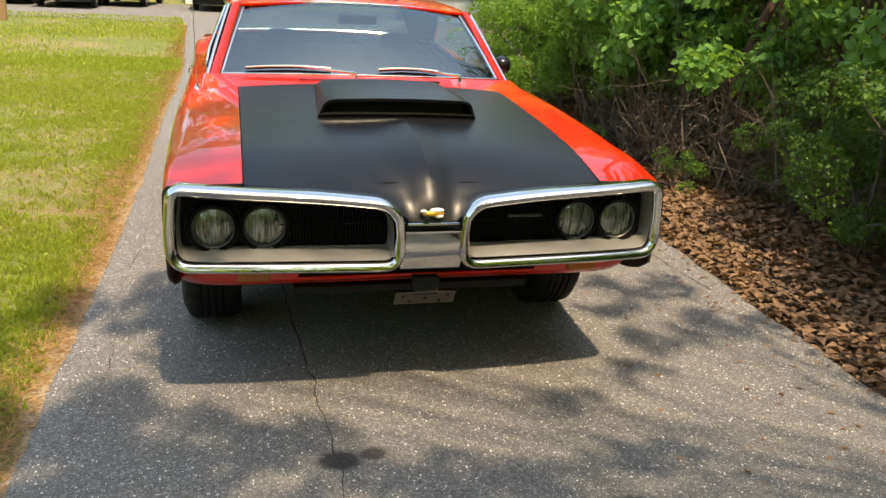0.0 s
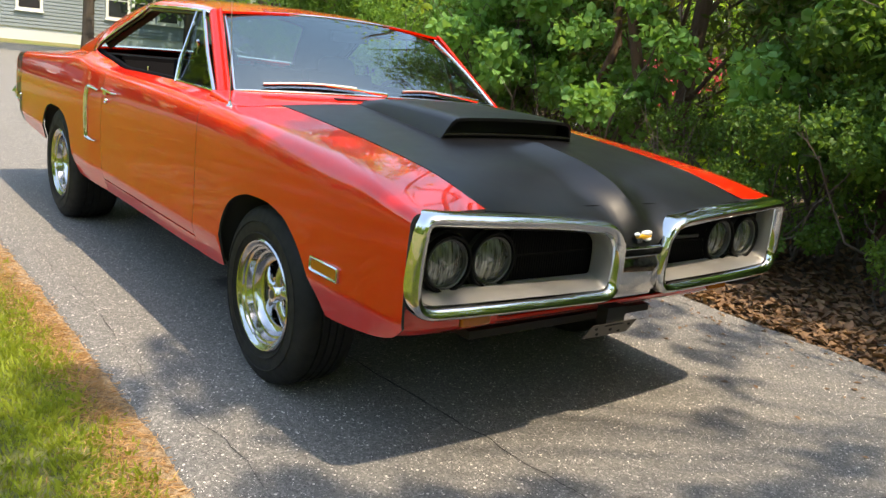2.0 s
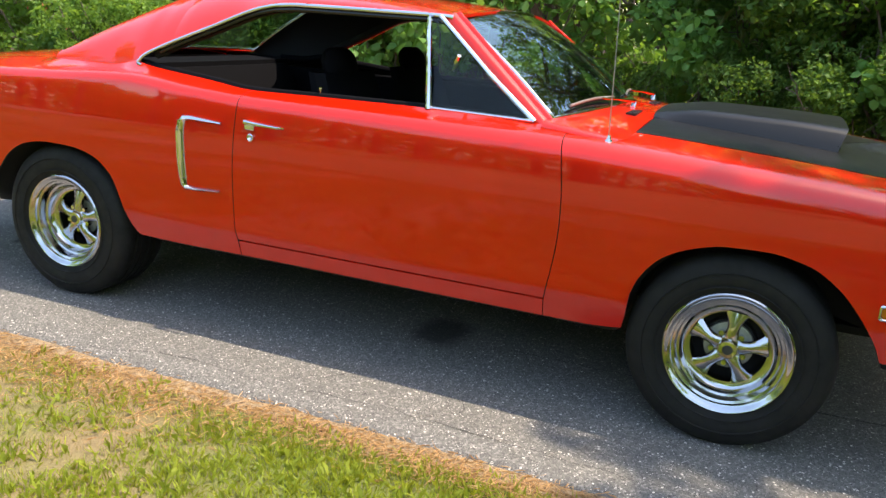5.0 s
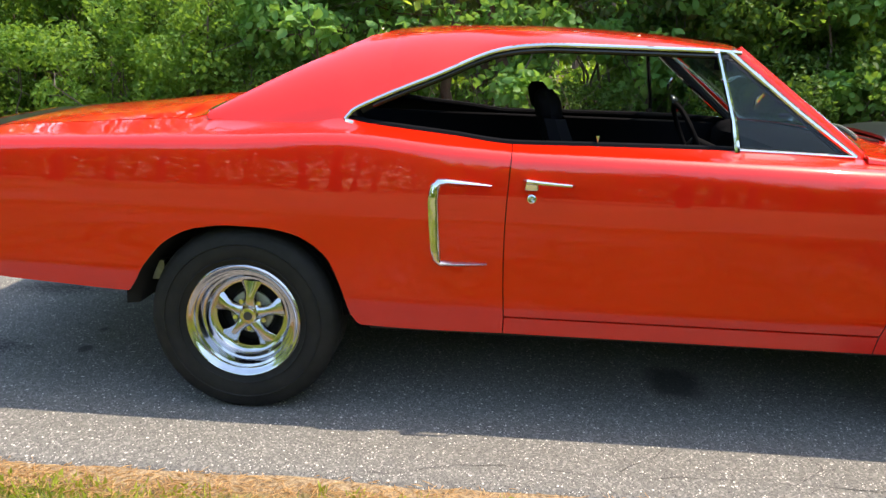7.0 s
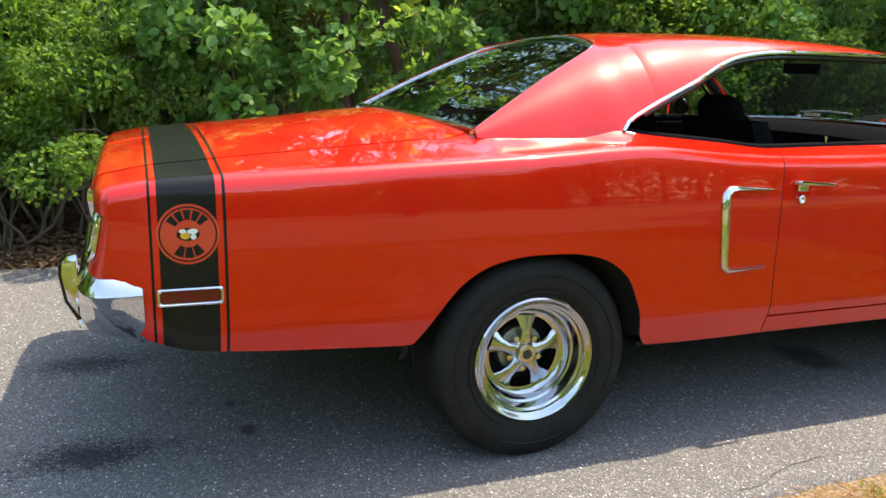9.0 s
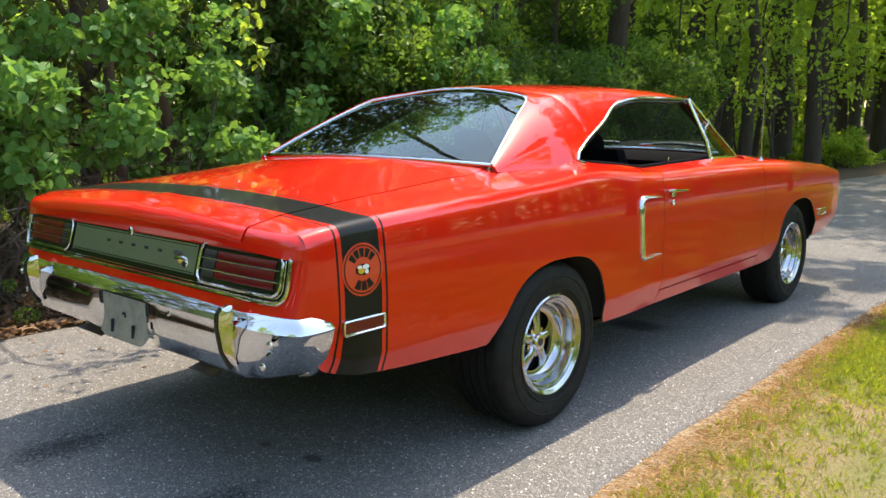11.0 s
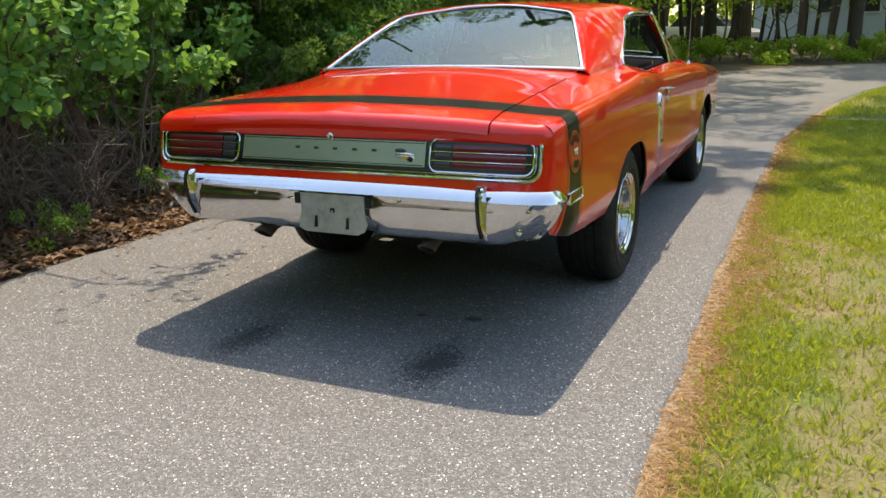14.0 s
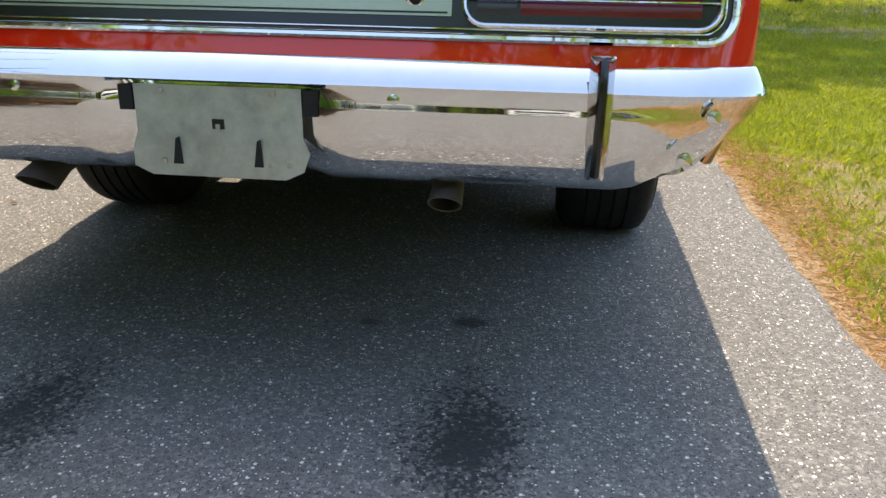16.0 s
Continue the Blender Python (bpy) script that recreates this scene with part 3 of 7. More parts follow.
# chrome round the side windows
for s in (-1, 1):
    pts = []
    for k in range(60):
        y = -.30 + 1.425 * (k / 59)
        x, z = lower_edge(y)
        pts.append((s * (x + .004), y, z - .002))
    part("weatherstrip", tube_bm([(x - s * .010, y, z - .018) for x, y, z in pts[:-4]], .011, 8), M["gloss_black"], car)
    pts += [(s * .853, 1.118, 1.110), (s * .862, 1.09, 1.104)]
    part("window_trim", tube_bm(pts, .0085, 8), M["chrome"], car)
    pts = [(s * (belt_x(y) - .024), y, belt_z(y) - .001) for y in [-.26 + .05 * k for k in range(27)]]
    part("belt_trim", tube_bm(pts, .005, 6), M["chrome"], car)
    part("sill_cap", tube_bm([(s * (belt_x(y) - .034), y, belt_z(y) - .004) for y in [-.70 + .05 * k for k in range(44)]], .017, 8), M["vinyl"], car)
    # inner rail under the roof edge
    rail = [(s * (lower_edge(y)[0] - .05), y, lower_edge(y)[1] - .010) for y in [-.30 + .06 * k for k in range(24)]]
    part("roof_rail", tube_bm(rail, .021, 8), M["headliner"], car)

    # windscreen pillar
    rows = []
    for k in range(9):
        t = k / 8
        cx, cy, cz = .802 - .130 * t, -.750 + .450 * t, 1.050 + .364 * t
        rows.append([(s * (cx + ox), cy + oy, cz + oz) for ox, oy, oz in ((-.012, -.006, .006), (-.006, -.010, .009), (.000, -.008, .008), (.004, -.001, .003), (.003, .010, -.010), (-.008, .012, -.012))])
    part("windscreen_pillar", grid_bm(rows, None, False, True), M["paint"], car)
    rows = []
    for k in range(9):
        t = k / 8
        cx, cy, cz = .824 - .130 * t, -.738 + .450 * t, 1.043 + .364 * t
        rows.append([(s * (cx + ox), cy + oy, cz + oz) for ox, oy, oz in ((-.020, -.006, .008), (-.008, -.011, .010), (.008, -.007, .006), (.016, .004, 0), (.014, .026, -.010), (-.012, .026, -.012))])
    part("pillar_skin", grid_bm(rows, None, False, True), M["paint"], car)
    part("pillar_garnish", tube_bm([(s * (.788 - .130 * t), -.722 + .450 * t, 1.036 + .364 * t) for t in (0, .25, .5, .75, 1)], .022, 8), M["headliner"], car)
    # quarter light with its frame
    ventframe = part("vent_window", tube_bm([(s * .862, -.283, 1.055), (s * .838, -.268, 1.16), (s * .742, -.215, 1.392)], [.013, .012, .010], 8), M["chrome"], car, "chrome-framed vent window")
    part("pillar_frame", tube_bm([(s * .848, -.70, 1.052), (s * .80, -.50, 1.20), (s * .728, -.255, 1.398)], .010, 8), M["chrome"], ventframe)
    part("sill_frame", tube_bm([(s * .862, -.283, 1.062), (s * .856, -.50, 1.058), (s * .850, -.69, 1.054)], .007, 8), M["chrome"], ventframe)
    bm = bmesh.new()
    bm.faces.new([bm.verts.new(p) for p in ((s * .858, -.285, 1.06), (s * .740, -.222, 1.388), (s * .728, -.262, 1.392), (s * .80, -.50, 1.195), (s * .846, -.69, 1.058))])
    pane = part("pane", bm, M["vent"], ventframe)
    part("latch", tube_bm([(s * .80, -.37, 1.26), (s * .785, -.355, 1.235), (s * .79, -.345, 1.20)], [.008, .01, .006], 8), M["chrome"], ventframe)


def screen_point(u, v):
    """Windscreen: u across from -1 to 1, v from base to top."""
    b = Vector((.772 * u, -.872 + .122 * u * u, 1.086 - .020 * u * u))
    t = Vector((.640 * u, -.338 + .050 * u * u, 1.440 - .036 * u * u))
    p = b.lerp(t, v)
    p += Vector((0, -.022, .016)) * math.sin(math.pi * v) * (1 - .5 * u * u)
    return p


def back_point(u, v):
    """Rear window: u across, v from top to base."""
    a = Vector((.548 * u, .975 + .105 * u * u, 1.463 - .052 * u * u))
    b = Vector((.770 * u, 1.700 - .047 * u * u, 1.139 - .018 * u * u))
    p = a.lerp(b, v)
    p.z += .014 * math.sin(math.pi * v)
    return p


for fn, nm, lab in ((screen_point, "windscreen", "curved windscreen reflecting the sky"), (back_point, "rear_window", "sloping rear window with chrome surround")):
    rows = [[fn(-1 + 2 * i / 24, j / 14) for j in range(15)] for i in range(25)]
    pane = part(nm, grid_bm(rows), M["screen" if nm == "windscreen" else "backlight"], car, lab)
    pane.visible_shadow = False
    edge = [fn(-1 + 2 * i / 30, 0) for i in range(31)] + [fn(1, j / 14) for j in range(1, 15)] + [fn(1 - 2 * i / 30, 1) for i in range(1, 31)] + [fn(-1, 1 - j / 14) for j in range(1, 14)]
    if nm == "rear_window":
        for v in pane.data.vertices:
            v.co.z -= .014
        ys = [1.655 - .02 * k for k in range(27)] + [1.12 - .008 * k for k in range(1, 12)] + [1.028 - .006 * k for k in range(1, 10)]
        arm = [Vector((inner_edge(y)[0] - .006, y + .004, inner_edge(y)[1] - .011 * min(1, (y - .95) / .06))) for y in ys]
        edge = [fn(-1 + 2 * i / 30, 1) for i in range(31)] + arm + [Vector((0, .974, 1.457))] + [Vector((-p.x, p.y, p.z)) for p in arm[::-1]]
    edge = [Vector(p) for p in edge]
    mid, up = sum(edge, Vector()) / len(edge), (Vector((0, .42, .91)) if nm == "rear_window" else Vector((0, -.55, .83)))
    rows = []
    for i, p in enumerate(edge):
        way = (edge[(i + 1) % len(edge)] - edge[i - 1]).normalized()
        w = way.cross(up)
        w = w if w.dot(mid - p) > 0 else -w
        rows.append([p + w * a + up * b for a, b in [(q * (.62 if nm == "windscreen" else .9), h) for q, h in ((-.0105, -.004), (-.0095, .003), (-.004, .0062), (.003, .0066), (.010, .0045), (.0125, -.001), (.0125, -.010))]])
    part("screen_trim", grid_bm(rows, None, True), M["chrome"], pane, "", 60)

# deck between the rear window and the boot lid
rows = []
for i in range(8):
    t = i / 7
    row = []
    for j in range(37):
        x = -.735 + 1.47 * j / 36
        u = x / .770
        y0 = 1.690 - .047 * u * u
        y = y0 + (1.7985 - y0) * t
        row.append((x, y, deck_z(x, y) + .0008))
    rows.append(row)
solid(part("rear_deck", grid_bm(rows), M["paint"], car), .008, -1)

# ---- boot lid and tail ----
def panel_y(z):
    return 2.872 - .062 * min(max((z - .72) / .22, -.1), 1.1)


TAIL = [(2.79, 0), (2.808, .003), (2.822, .010), (2.831, .021), (2.836, .032)]


def lid_bulge(x, y):
    return .005 * max(0, 1 - (abs(x) / .10)) ** 1.3 * min(1, max(0, (y - 2.3) / .45))


xs = [-.716 + 1.432 * j / 48 for j in range(49)]
rows = [[(x, 1.8015 + (2.79 - 1.8015) * i / 34, top_z(x, 1.8015 + (2.79 - 1.8015) * i / 34) + .0012 + lid_bulge(x, 1.8015 + (2.79 - 1.8015) * i / 34)) for x in xs] for i in range(35)]
for y, d in TAIL[1:] + [(2.841, .042), (2.843, .050), (2.840, .053)]:
    rows.append([(x, y + .003, top_z(x, 2.79) - d + .0012 + lid_bulge(x, 2.79) * .6 * max(0, 1 - d / .03)) for x in xs])
solid(part("boot_lid", grid_bm(rows), M["paint"], car), .010, -1)


def tail_edge(z):
    """Half width of the body's end at a height."""
    zs = shoulder_z(2.79)
    drop = shoulder_drop(2.79)
    if z > zs - drop:
        t = min((z - zs + drop) / drop, 1)
        a = side_x(2.79, zs - drop)
        return a - (a - (half_width(2.79) - shoulder_in(2.79))) * t ** 2.2
    return side_x(2.79, z)


def tail_row(z_at, y_at, n=60, x_from=None):
    row = []
    for j in range(n + 1):
        f = -1 + 2 * j / n if x_from is None else j / n
        f = math.copysign(1 - (1 - abs(f)) ** 1.7, f) if x_from is None else f
        e = tail_edge(z_at(0.9))
        x = e * f if x_from is None else x_from + (e - x_from) * f
        k = max(0, 1 - (abs(x) / e) ** 12) ** .5
        y = 2.788 + (y_at - 2.788) * k
        row.append((x, y, z_at(abs(x))))
    return row


rows = []
for k in range(6):
    d = .043 + .006 * k
    rows.append(tail_row(lambda x, d=d: top_z(min(x, .905), 2.79) - d, 2.838))
zz0 = .905
for k in range(12):
    z = zz0 - (zz0 - .712) * k / 11
    rows.append(tail_row(lambda x, z=z: z, panel_y(z)))
for y, z in ((2.868, .700), (2.84, .688), (2.79, .672), (2.77, .62), (2.76, .585)):
    rows.append(tail_row(lambda x, z=z: z, y))
part("tail_panel", grid_bm(rows), M["paint"], car)
for s in (-1, 1):
    rows = [tail_row(lambda x, d=d: top_z(min(x, .905), 2.79) - d, y, 16, .722) for y, d in TAIL + [(2.838, .043)]]
    part("quarter_corner", grid_bm(mirrored(rows, s)), M["paint"], car)


def round_rect(x0, x1, z0, z1, r, n=6):
    pts = []
    for cx, cz, a0 in ((x1 - r, z1 - r, 0), (x0 + r, z1 - r, 90), (x0 + r, z0 + r, 180), (x1 - r, z0 + r, 270)):
        for q in range(n + 1):
            a = radians(a0 + 90 * q / n)
            pts.append((cx + r * math.cos(a), cz + r * math.sin(a)))
    return pts


def dense(loop, step=.04):
    out = []
    for i, p in enumerate(loop):
        q = loop[(i + 1) % len(loop)]
        n = max(1, int(math.dist(p, q) / step))
        out += [(p[0] + (q[0] - p[0]) * k / n, p[1] + (q[1] - p[1]) * k / n) for k in range(n)]
    return out


def on_tail(x, z, out=0.0):
    e = tail_edge(z)
    k = max(0, 1 - (abs(x) / e) ** 12) ** .5
    return (x, 2.788 + (panel_y(z) - 2.788) * k + out, z)


# recessed band with trims, lamps and the centre panel
def band_half(x, X=.923, hz=.0825, r=.045):
    """Half height of the rounded band at x."""
    e = max(0, abs(x) - (X - r)) / r
    return hz - r + r * math.sqrt(max(0, 1 - e * e))


xs = [-.923 + .045 * (1 - math.cos(math.pi / 2 * k / 8)) for k in range(8)] + [-.878 + 1.756 * k / 60 for k in range(61)] + [.923 - .045 * (1 - math.cos(math.pi / 2 * k / 8)) for k in range(7, -1, -1)]
band = part("tail_band", grid_bm([[on_tail(x, .856 + band_half(x) * (-1 + 2 * j / 6), .003) for j in range(7)] for x in xs]), M["gloss_black"], car)
for r, rad, (x, z0, z1) in ((.045, .0075, (.925, .772, .940)), (.036, .0022, (.908, .786, .926))):
    loop = dense(round_rect(-x, x, z0, z1, r))
    part("band_trim", tube_bm([on_tail(px, pz, .006) for px, pz in loop], rad, 8, None, True, True), M["chrome"], band)
centre = part("centre_panel", grid_bm([[on_tail(-.448 + .896 * i / 30, .806 + .098 * j / 5, .006) for j in range(6)] for i in range(31)]), M["brushed"], band, "brushed silver panel between the tail lamps")
for z in (.812, .898):
    part("pin_line", tube_bm([on_tail(-.441 + .882 * k / 20, z, .007) for k in range(21)], .0017, 6), M["gloss_black"], centre)
for k in range(5):
    x = .160 - .0935 * k
    part("name_bar", box_bm(x - .010, x + .010, panel_y(.855) + .004, panel_y(.855) + .0085, .859, .869), M["grey"], centre)
part("boot_lock", lathe_bm([(0, .017), (.012, .017), (.016, .012), (.014, .0001)], 20, "y", (0, panel_y(.912) + .002, .912)), M["chrome"], band)
# plain emblem
for dx, dz, rx, rz, m in ((0, 0, .034, .010, "chrome"), (-.020, -.012, .015, .015, "chrome"), (-.021, -.012, .009, .009, "dark"), (.015, .014, .020, .007, "grey"), (-.004, -.006, .010, .006, "gold")):
    bm = bmesh.new()
    bmesh.ops.create_uvsphere(bm, u_segments=16, v_segments=8, radius=1, matrix=Matrix.Translation((-.357 + dx * 1.3, panel_y(.855) + .010 + (.004 if m in ("dark", "gold") else 0), .850 + dz * 1.3)) @ Matrix.Diagonal((rx * 1.3, .007, rz * 1.3, 1)))
    part("emblem", bm, M[m], centre)
for s in (-1, 1):
    x0, x1, z0, z1 = .470, .900, .793, .919
    rim = dense(round_rect(x0, x1, z0, z1, .036), .02)
    lamp = part("tail_lamp", tube_bm([on_tail(s * px, pz, .009) for px, pz in rim], .0052, 8, None, True, True), M["chrome"], car, "dark red tail lamp with chrome bars")
    part("lamp_box", grid_bm([[on_tail(s * (x0 + (x1 - x0) * i / 10), z0 + (z1 - z0) * j / 4, .0045) for j in range(5)] for i in range(11)]), M["gloss_black"], lamp)
    for a, b, m in ((.566, .868, "red_lens"), (.492, .560, "white_lens")):
        for za, zb in ((.811, .835), (.8375, .8695), (.872, .897)):
            bm = grid_bm([[on_tail(s * (a + (b - a) * i / 6), za + (zb - za) * j / 3, .005 + .003 * math.sin(math.pi * j / 3)) for j in range(4)] for i in range(7)])
            part("lens", bm, M[m], lamp)
    for zb in (.8362, .8708):
        part("bar", tube_bm([on_tail(s * (x0 + .006 + (x1 - x0 - .012) * k / 10), zb, .013) for k in range(11)], .0022, 6), M["chrome"], lamp)

# ---- rear bumper ----
plan = [(1.002, 2.715), (1.008, 2.76), (1.008, 2.805), (1.005, 2.830), (.998, 2.848), (.983, 2.862), (.960, 2.873), (.93, 2.882), (.88, 2.891)] + [(.82 - .82 * k / 14, 2.897 + .010 * k / 14) for k in range(15)]
plan = plan + [(-x, y) for x, y in plan[-2::-1]]
rows = []
for i, (x, y) in enumerate(plan):
    a, b = Vector(plan[max(i - 1, 0)]), Vector(plan[min(i + 1, len(plan) - 1)])
    nrm = Vector(((b - a).y, -(b - a).x)).normalized()
    if nrm.dot(Vector((x, y - 1.5))) < 0:
        nrm = -nrm
    notch = 1.0 if abs(x + .03) < .172 else max(0, 1 - (abs(x + .03) - .172) / .03)
    row = []
    for off, z, pull in ((-.080, .718, 0), (-.050, .732, 0), (-.038, .735, 0), (-.033, .733, 0), (-.007, .694, .002), (-.003, .689, .004), (-.0035, .685, .006), (-.0045, .682, .008), (.0012, .652, .026), (.0018, .644, .032), (.0008, .594, .064), (-.0015, .582, .072), (-.019, .532, .104), (-.026, .521, .112), (-.040, .512, .12), (-.075, .510, .12)):
        dip = -.045 * notch if z < .683 else (-.008 * notch if z < .688 else 0)
        k = max(0, (abs(x) - .55) / .43)
        c = smooth(2.715, 2.83, y)
        tuck = .080 * max(0, .69 - z) / .17
        px = x - math.copysign(min(1, k) * (pull * c + tuck * (1 - c)), x) + nrm.x * off
        py = y + nrm.y * (off + dip) - pull * .80 * c * max(0, min(1, (abs(x) - .86) / .10))
        row.append((px, py, z))
    rows.append(row)
bumper = solid(part("rear_bumper", grid_bm(rows), M["chrome"], car, "chrome rear bumper"), .006, -1)
for s in (-1, 1):
    rows = []
    for off, z in ((.0, .752), (.026, .746), (.040, .729), (.044, .69), (.032, .61), (.016, .548), (.004, .534)):
        rows.append([(s * (.709 + dx), 2.897 + off * f - .02 * (z < .57), z) for dx, f in ((-.021, 0), (-.016, .55), (-.008, 1), (.008, 1), (.016, .55), (.021, 0))])
    guard = part("bumper_guard", grid_bm(rows), M["chrome"], bumper)
    part("rubber_strip", tube_bm([(s * .709, 2.899 + off, z) for off, z in ((.026, .746), (.040, .729), (.044, .69), (.032, .61), (.000, .548))], .0085, 8), M["gloss_black"], guard)
    for x, z in ((.90, .655), (.86, .58), (.355, .665)):
        part("bolt", lathe_bm([(0, .013), (.005, .012), (.007, .006), (.0075, .0001)], 16, "y", (s * x, 2.896 if x < .8 else 2.886, z)), M["chrome"], bumper)
# plate bracket
bm = bmesh.new()
px0, px1 = -.187, .127
outline = [(px0, .678), (px1, .678), (px1, .59), (px1 + .012, .56), (px1 + .004, .53), (px1 - .03, .514), (px0 + .03, .514), (px0 - .004, .53), (px0 - .012, .56), (px0, .59)]
bm.faces.new([bm.verts.new((x, 2.893 + .016 * (z < .535), z)) for x, z in outline])
bracket = part("plate_bracket", bm, M["plate"], bumper, "dull bare number plate bracket")
solid(bracket, .004, 0)
for x, z, w, h, tip in ((-.03, .610, .011, .009, 1), (.047, .560, .009, .024, .15), (-.107, .560, .009, .024, .15)):
    bm = box_bm(x - w, x + w, 2.894, 2.898 + .012 * (z < .6), z - h, z + h)
    for v in bm.verts:
        if v.co.z > z:
            v.co.x = x + (v.co.x - x) * tip
    part("slot", bm, M["dark"], bracket)
part("tongue", box_bm(-.034, -.026, 2.897, 2.900, .599, .610), M["plate"], bracket)
for x, z in ((.075, .668), (-.135, .668), (.075, .540), (-.130, .540), (-.165, .540)):
    part("screw", lathe_bm([(0, .006), (.004, .006), (.005, .0001)], 10, "y", (x, 2.905 if z < .6 else 2.895, z)), M["steel"], bracket)
for s in (-1, 1):
    part("plate_pocket", box_bm(-.03 + s * .160, -.03 + s * .186, 2.86, 2.8965, .63, .676), M["dark"], bumper)
# exhaust tips
for s in (-1, 1):
    cx = s * .412 - .028
    rows = []
    for k in range(20):
        a = 2 * math.pi * k / 20
        cy, cz = math.cos(a) * .029, math.sin(a) * .029
        rows.append([(cx + cy, 2.45, .47 + cz), (cx + cy, 2.68, .492 + cz), (cx + cy, 2.76 + .02 * math.sin(a), .486 + cz), (cx + cy * 1.12, 2.84 + .045 * math.sin(a), .462 + cz)])
    solid(part("exhaust_pipe", grid_bm(rows, None, True, False), M["dirty_plate"], car), .003, -1)

# ---- front bezels, grille and lamps ----
def fillet_loop(corners, n=9):
    pts = []
    m = len(corners)
    for i, (x, z, r) in enumerate(corners):
        p, a, b = Vector((x, z)), Vector(corners[i - 1][:2]), Vector(corners[(i + 1) % m][:2])
        u, v = (a - p).normalized(), (b - p).normalized()
        p0, p1 = p + u * r, p + v * r
        for k in range(n + 1):
            t = k / n
            q = p0 * (1 - t) ** 2 + p * 2 * t * (1 - t) + p1 * t * t
            pts.append((q.x, q.y))
    return pts


BEZ = dense(fillet_loop([(.957, .893, .065), (.973, .72, .05), (.966, .563, .095), (.50, .560, .05), (.106, .554, .085), (.100, .73, .05), (.128, .835, .095), (.42, .866, .10)]), .03)


def inset(loop, d):
    out = []
    m = len(loop)
    for i, p in enumerate(loop):
        a, b = Vector(loop[i - 3]), Vector(loop[(i + 3) % m])
        t = (b - a).normalized()
        nrm = Vector((-t.y, t.x))
        c = Vector((.54, .72))
        if nrm.dot(c - Vector(p)) < 0:
            nrm = -nrm
        k = d
        out.append((p[0] + nrm.x * k, p[1] + nrm.y * k))
    return out


for s, side in ((-1, "right"), (1, "left")):
    def bez_y(x):
        return -2.441 - .047 * max(0, 1 - (x / .98) ** 3)
    rows = []
    for d, dy in ((.004, .062), (0, .02), (.001, -.008), (.006, -.022), (.015, -.029), (.027, -.027), (.037, -.018), (.043, -.006), (.045, .004)):
        loop = inset(BEZ, d)
        rows.append([(s * x, bez_y(min(max(q[0], .1), .98)) + dy, z) for (x, z), q in zip(loop, BEZ)])
    bezel = part("grille_bezel", grid_bm(rows, None, False, True), M["chrome"], car, "chrome loop bezel round the headlamps")
    rows = []
    for d, dy, low in ((.0455, .002, 0), (.050, .028, .012), (.053, .055, .022), (.056, .085, .030)):
        loop = [(x, z + low * min(1, max(0, (.66 - z) / .06))) for x, z in inset(BEZ, d)]
        rows.append([(s * x, bez_y(min(max(q[0], .1), .98)) + dy, z) for (x, z), q in zip(loop, BEZ)])
    part("inner_flange", grid_bm(rows, None, False, True), M["argent"], bezel, "silver painted inner flange")
    rows = [[(s * (.115 + .85 * i / 20), -2.37, .572 + .30 * j / 4) for j in range(5)] for i in range(21)]
    grille = part("grille", grid_bm(rows), M["grille"], car, "black grille of fine upright bars")
    bm = bmesh.new()
    for k in range(34):
        x = .165 + .0115 * k
        box_bm(s * (x - .0022), s * (x + .0022), -2.392, -2.371, .625, .815, bm)
    bars = part("grille_mesh", bm, M["grille"], grille)
    part("crossbar", box_bm(s * .15, s * .56, -2.391, -2.372, .716, .722), M["grille"], grille)
    if s > 0:
        bevel(part("name_bar", box_bm(.325, .470, -2.400, -2.392, .732, .746), M["grey"], grille), .003)
    for x in (.618, .800):
        c = (s * x, -2.372, .714)
        lamp = part("headlamp", lathe_bm([(-.004, .094), (-.030, .094), (-.036, .090), (-.034, .084), (-.012, .079), (-.006, .076)], 40, "y", c), M["grille"], car, "round sealed-beam headlamp")
        part("ring", lathe_bm([(-.008, .078), (-.026, .080), (-.030, .0765), (-.026, .072), (-.010, .070)], 40, "y", c), M["grey"], lamp)
        part("reflector", lathe_bm([(.030, .0001), (.026, .02), (.012, .045), (-.008, .066), (-.012, .072)], 40, "y", c), M["reflector"], lamp)
        part("outer_ring", lathe_bm([(-.008, .0945), (-.016, .096), (-.018, .0985), (-.012, .1005), (-.002, .1005)], 40, "y", c), M["grey"], lamp)
        rows = []
        for i in range(29):
            a = 2 * math.pi * i / 28
            rows.append([(c[0] + r * math.cos(a), c[1] - .030 + .016 * (r / .072) ** 2 - .0012 * math.sin(r * math.cos(a) * 900) * (r < .065), c[2] + r * math.sin(a)) for r in (.0004, .008, .016, .024, .032, .040, .048, .056, .063, .068, .072)])
        part("lens", grid_bm(rows), M["sealed"], lamp)
        part("bulb_shield", lathe_bm([(-.010, .0001), (-.010, .012), (.01, .013), (.02, .013)], 16, "y", c), M["grey"], lamp)
    bm = box_bm(s * .60, s * .72, -2.408, -2.385, .500, .545)
    bevel(part("turn_signal", bm, M["amber"], car, "amber turn signal under the bumper"), .008)

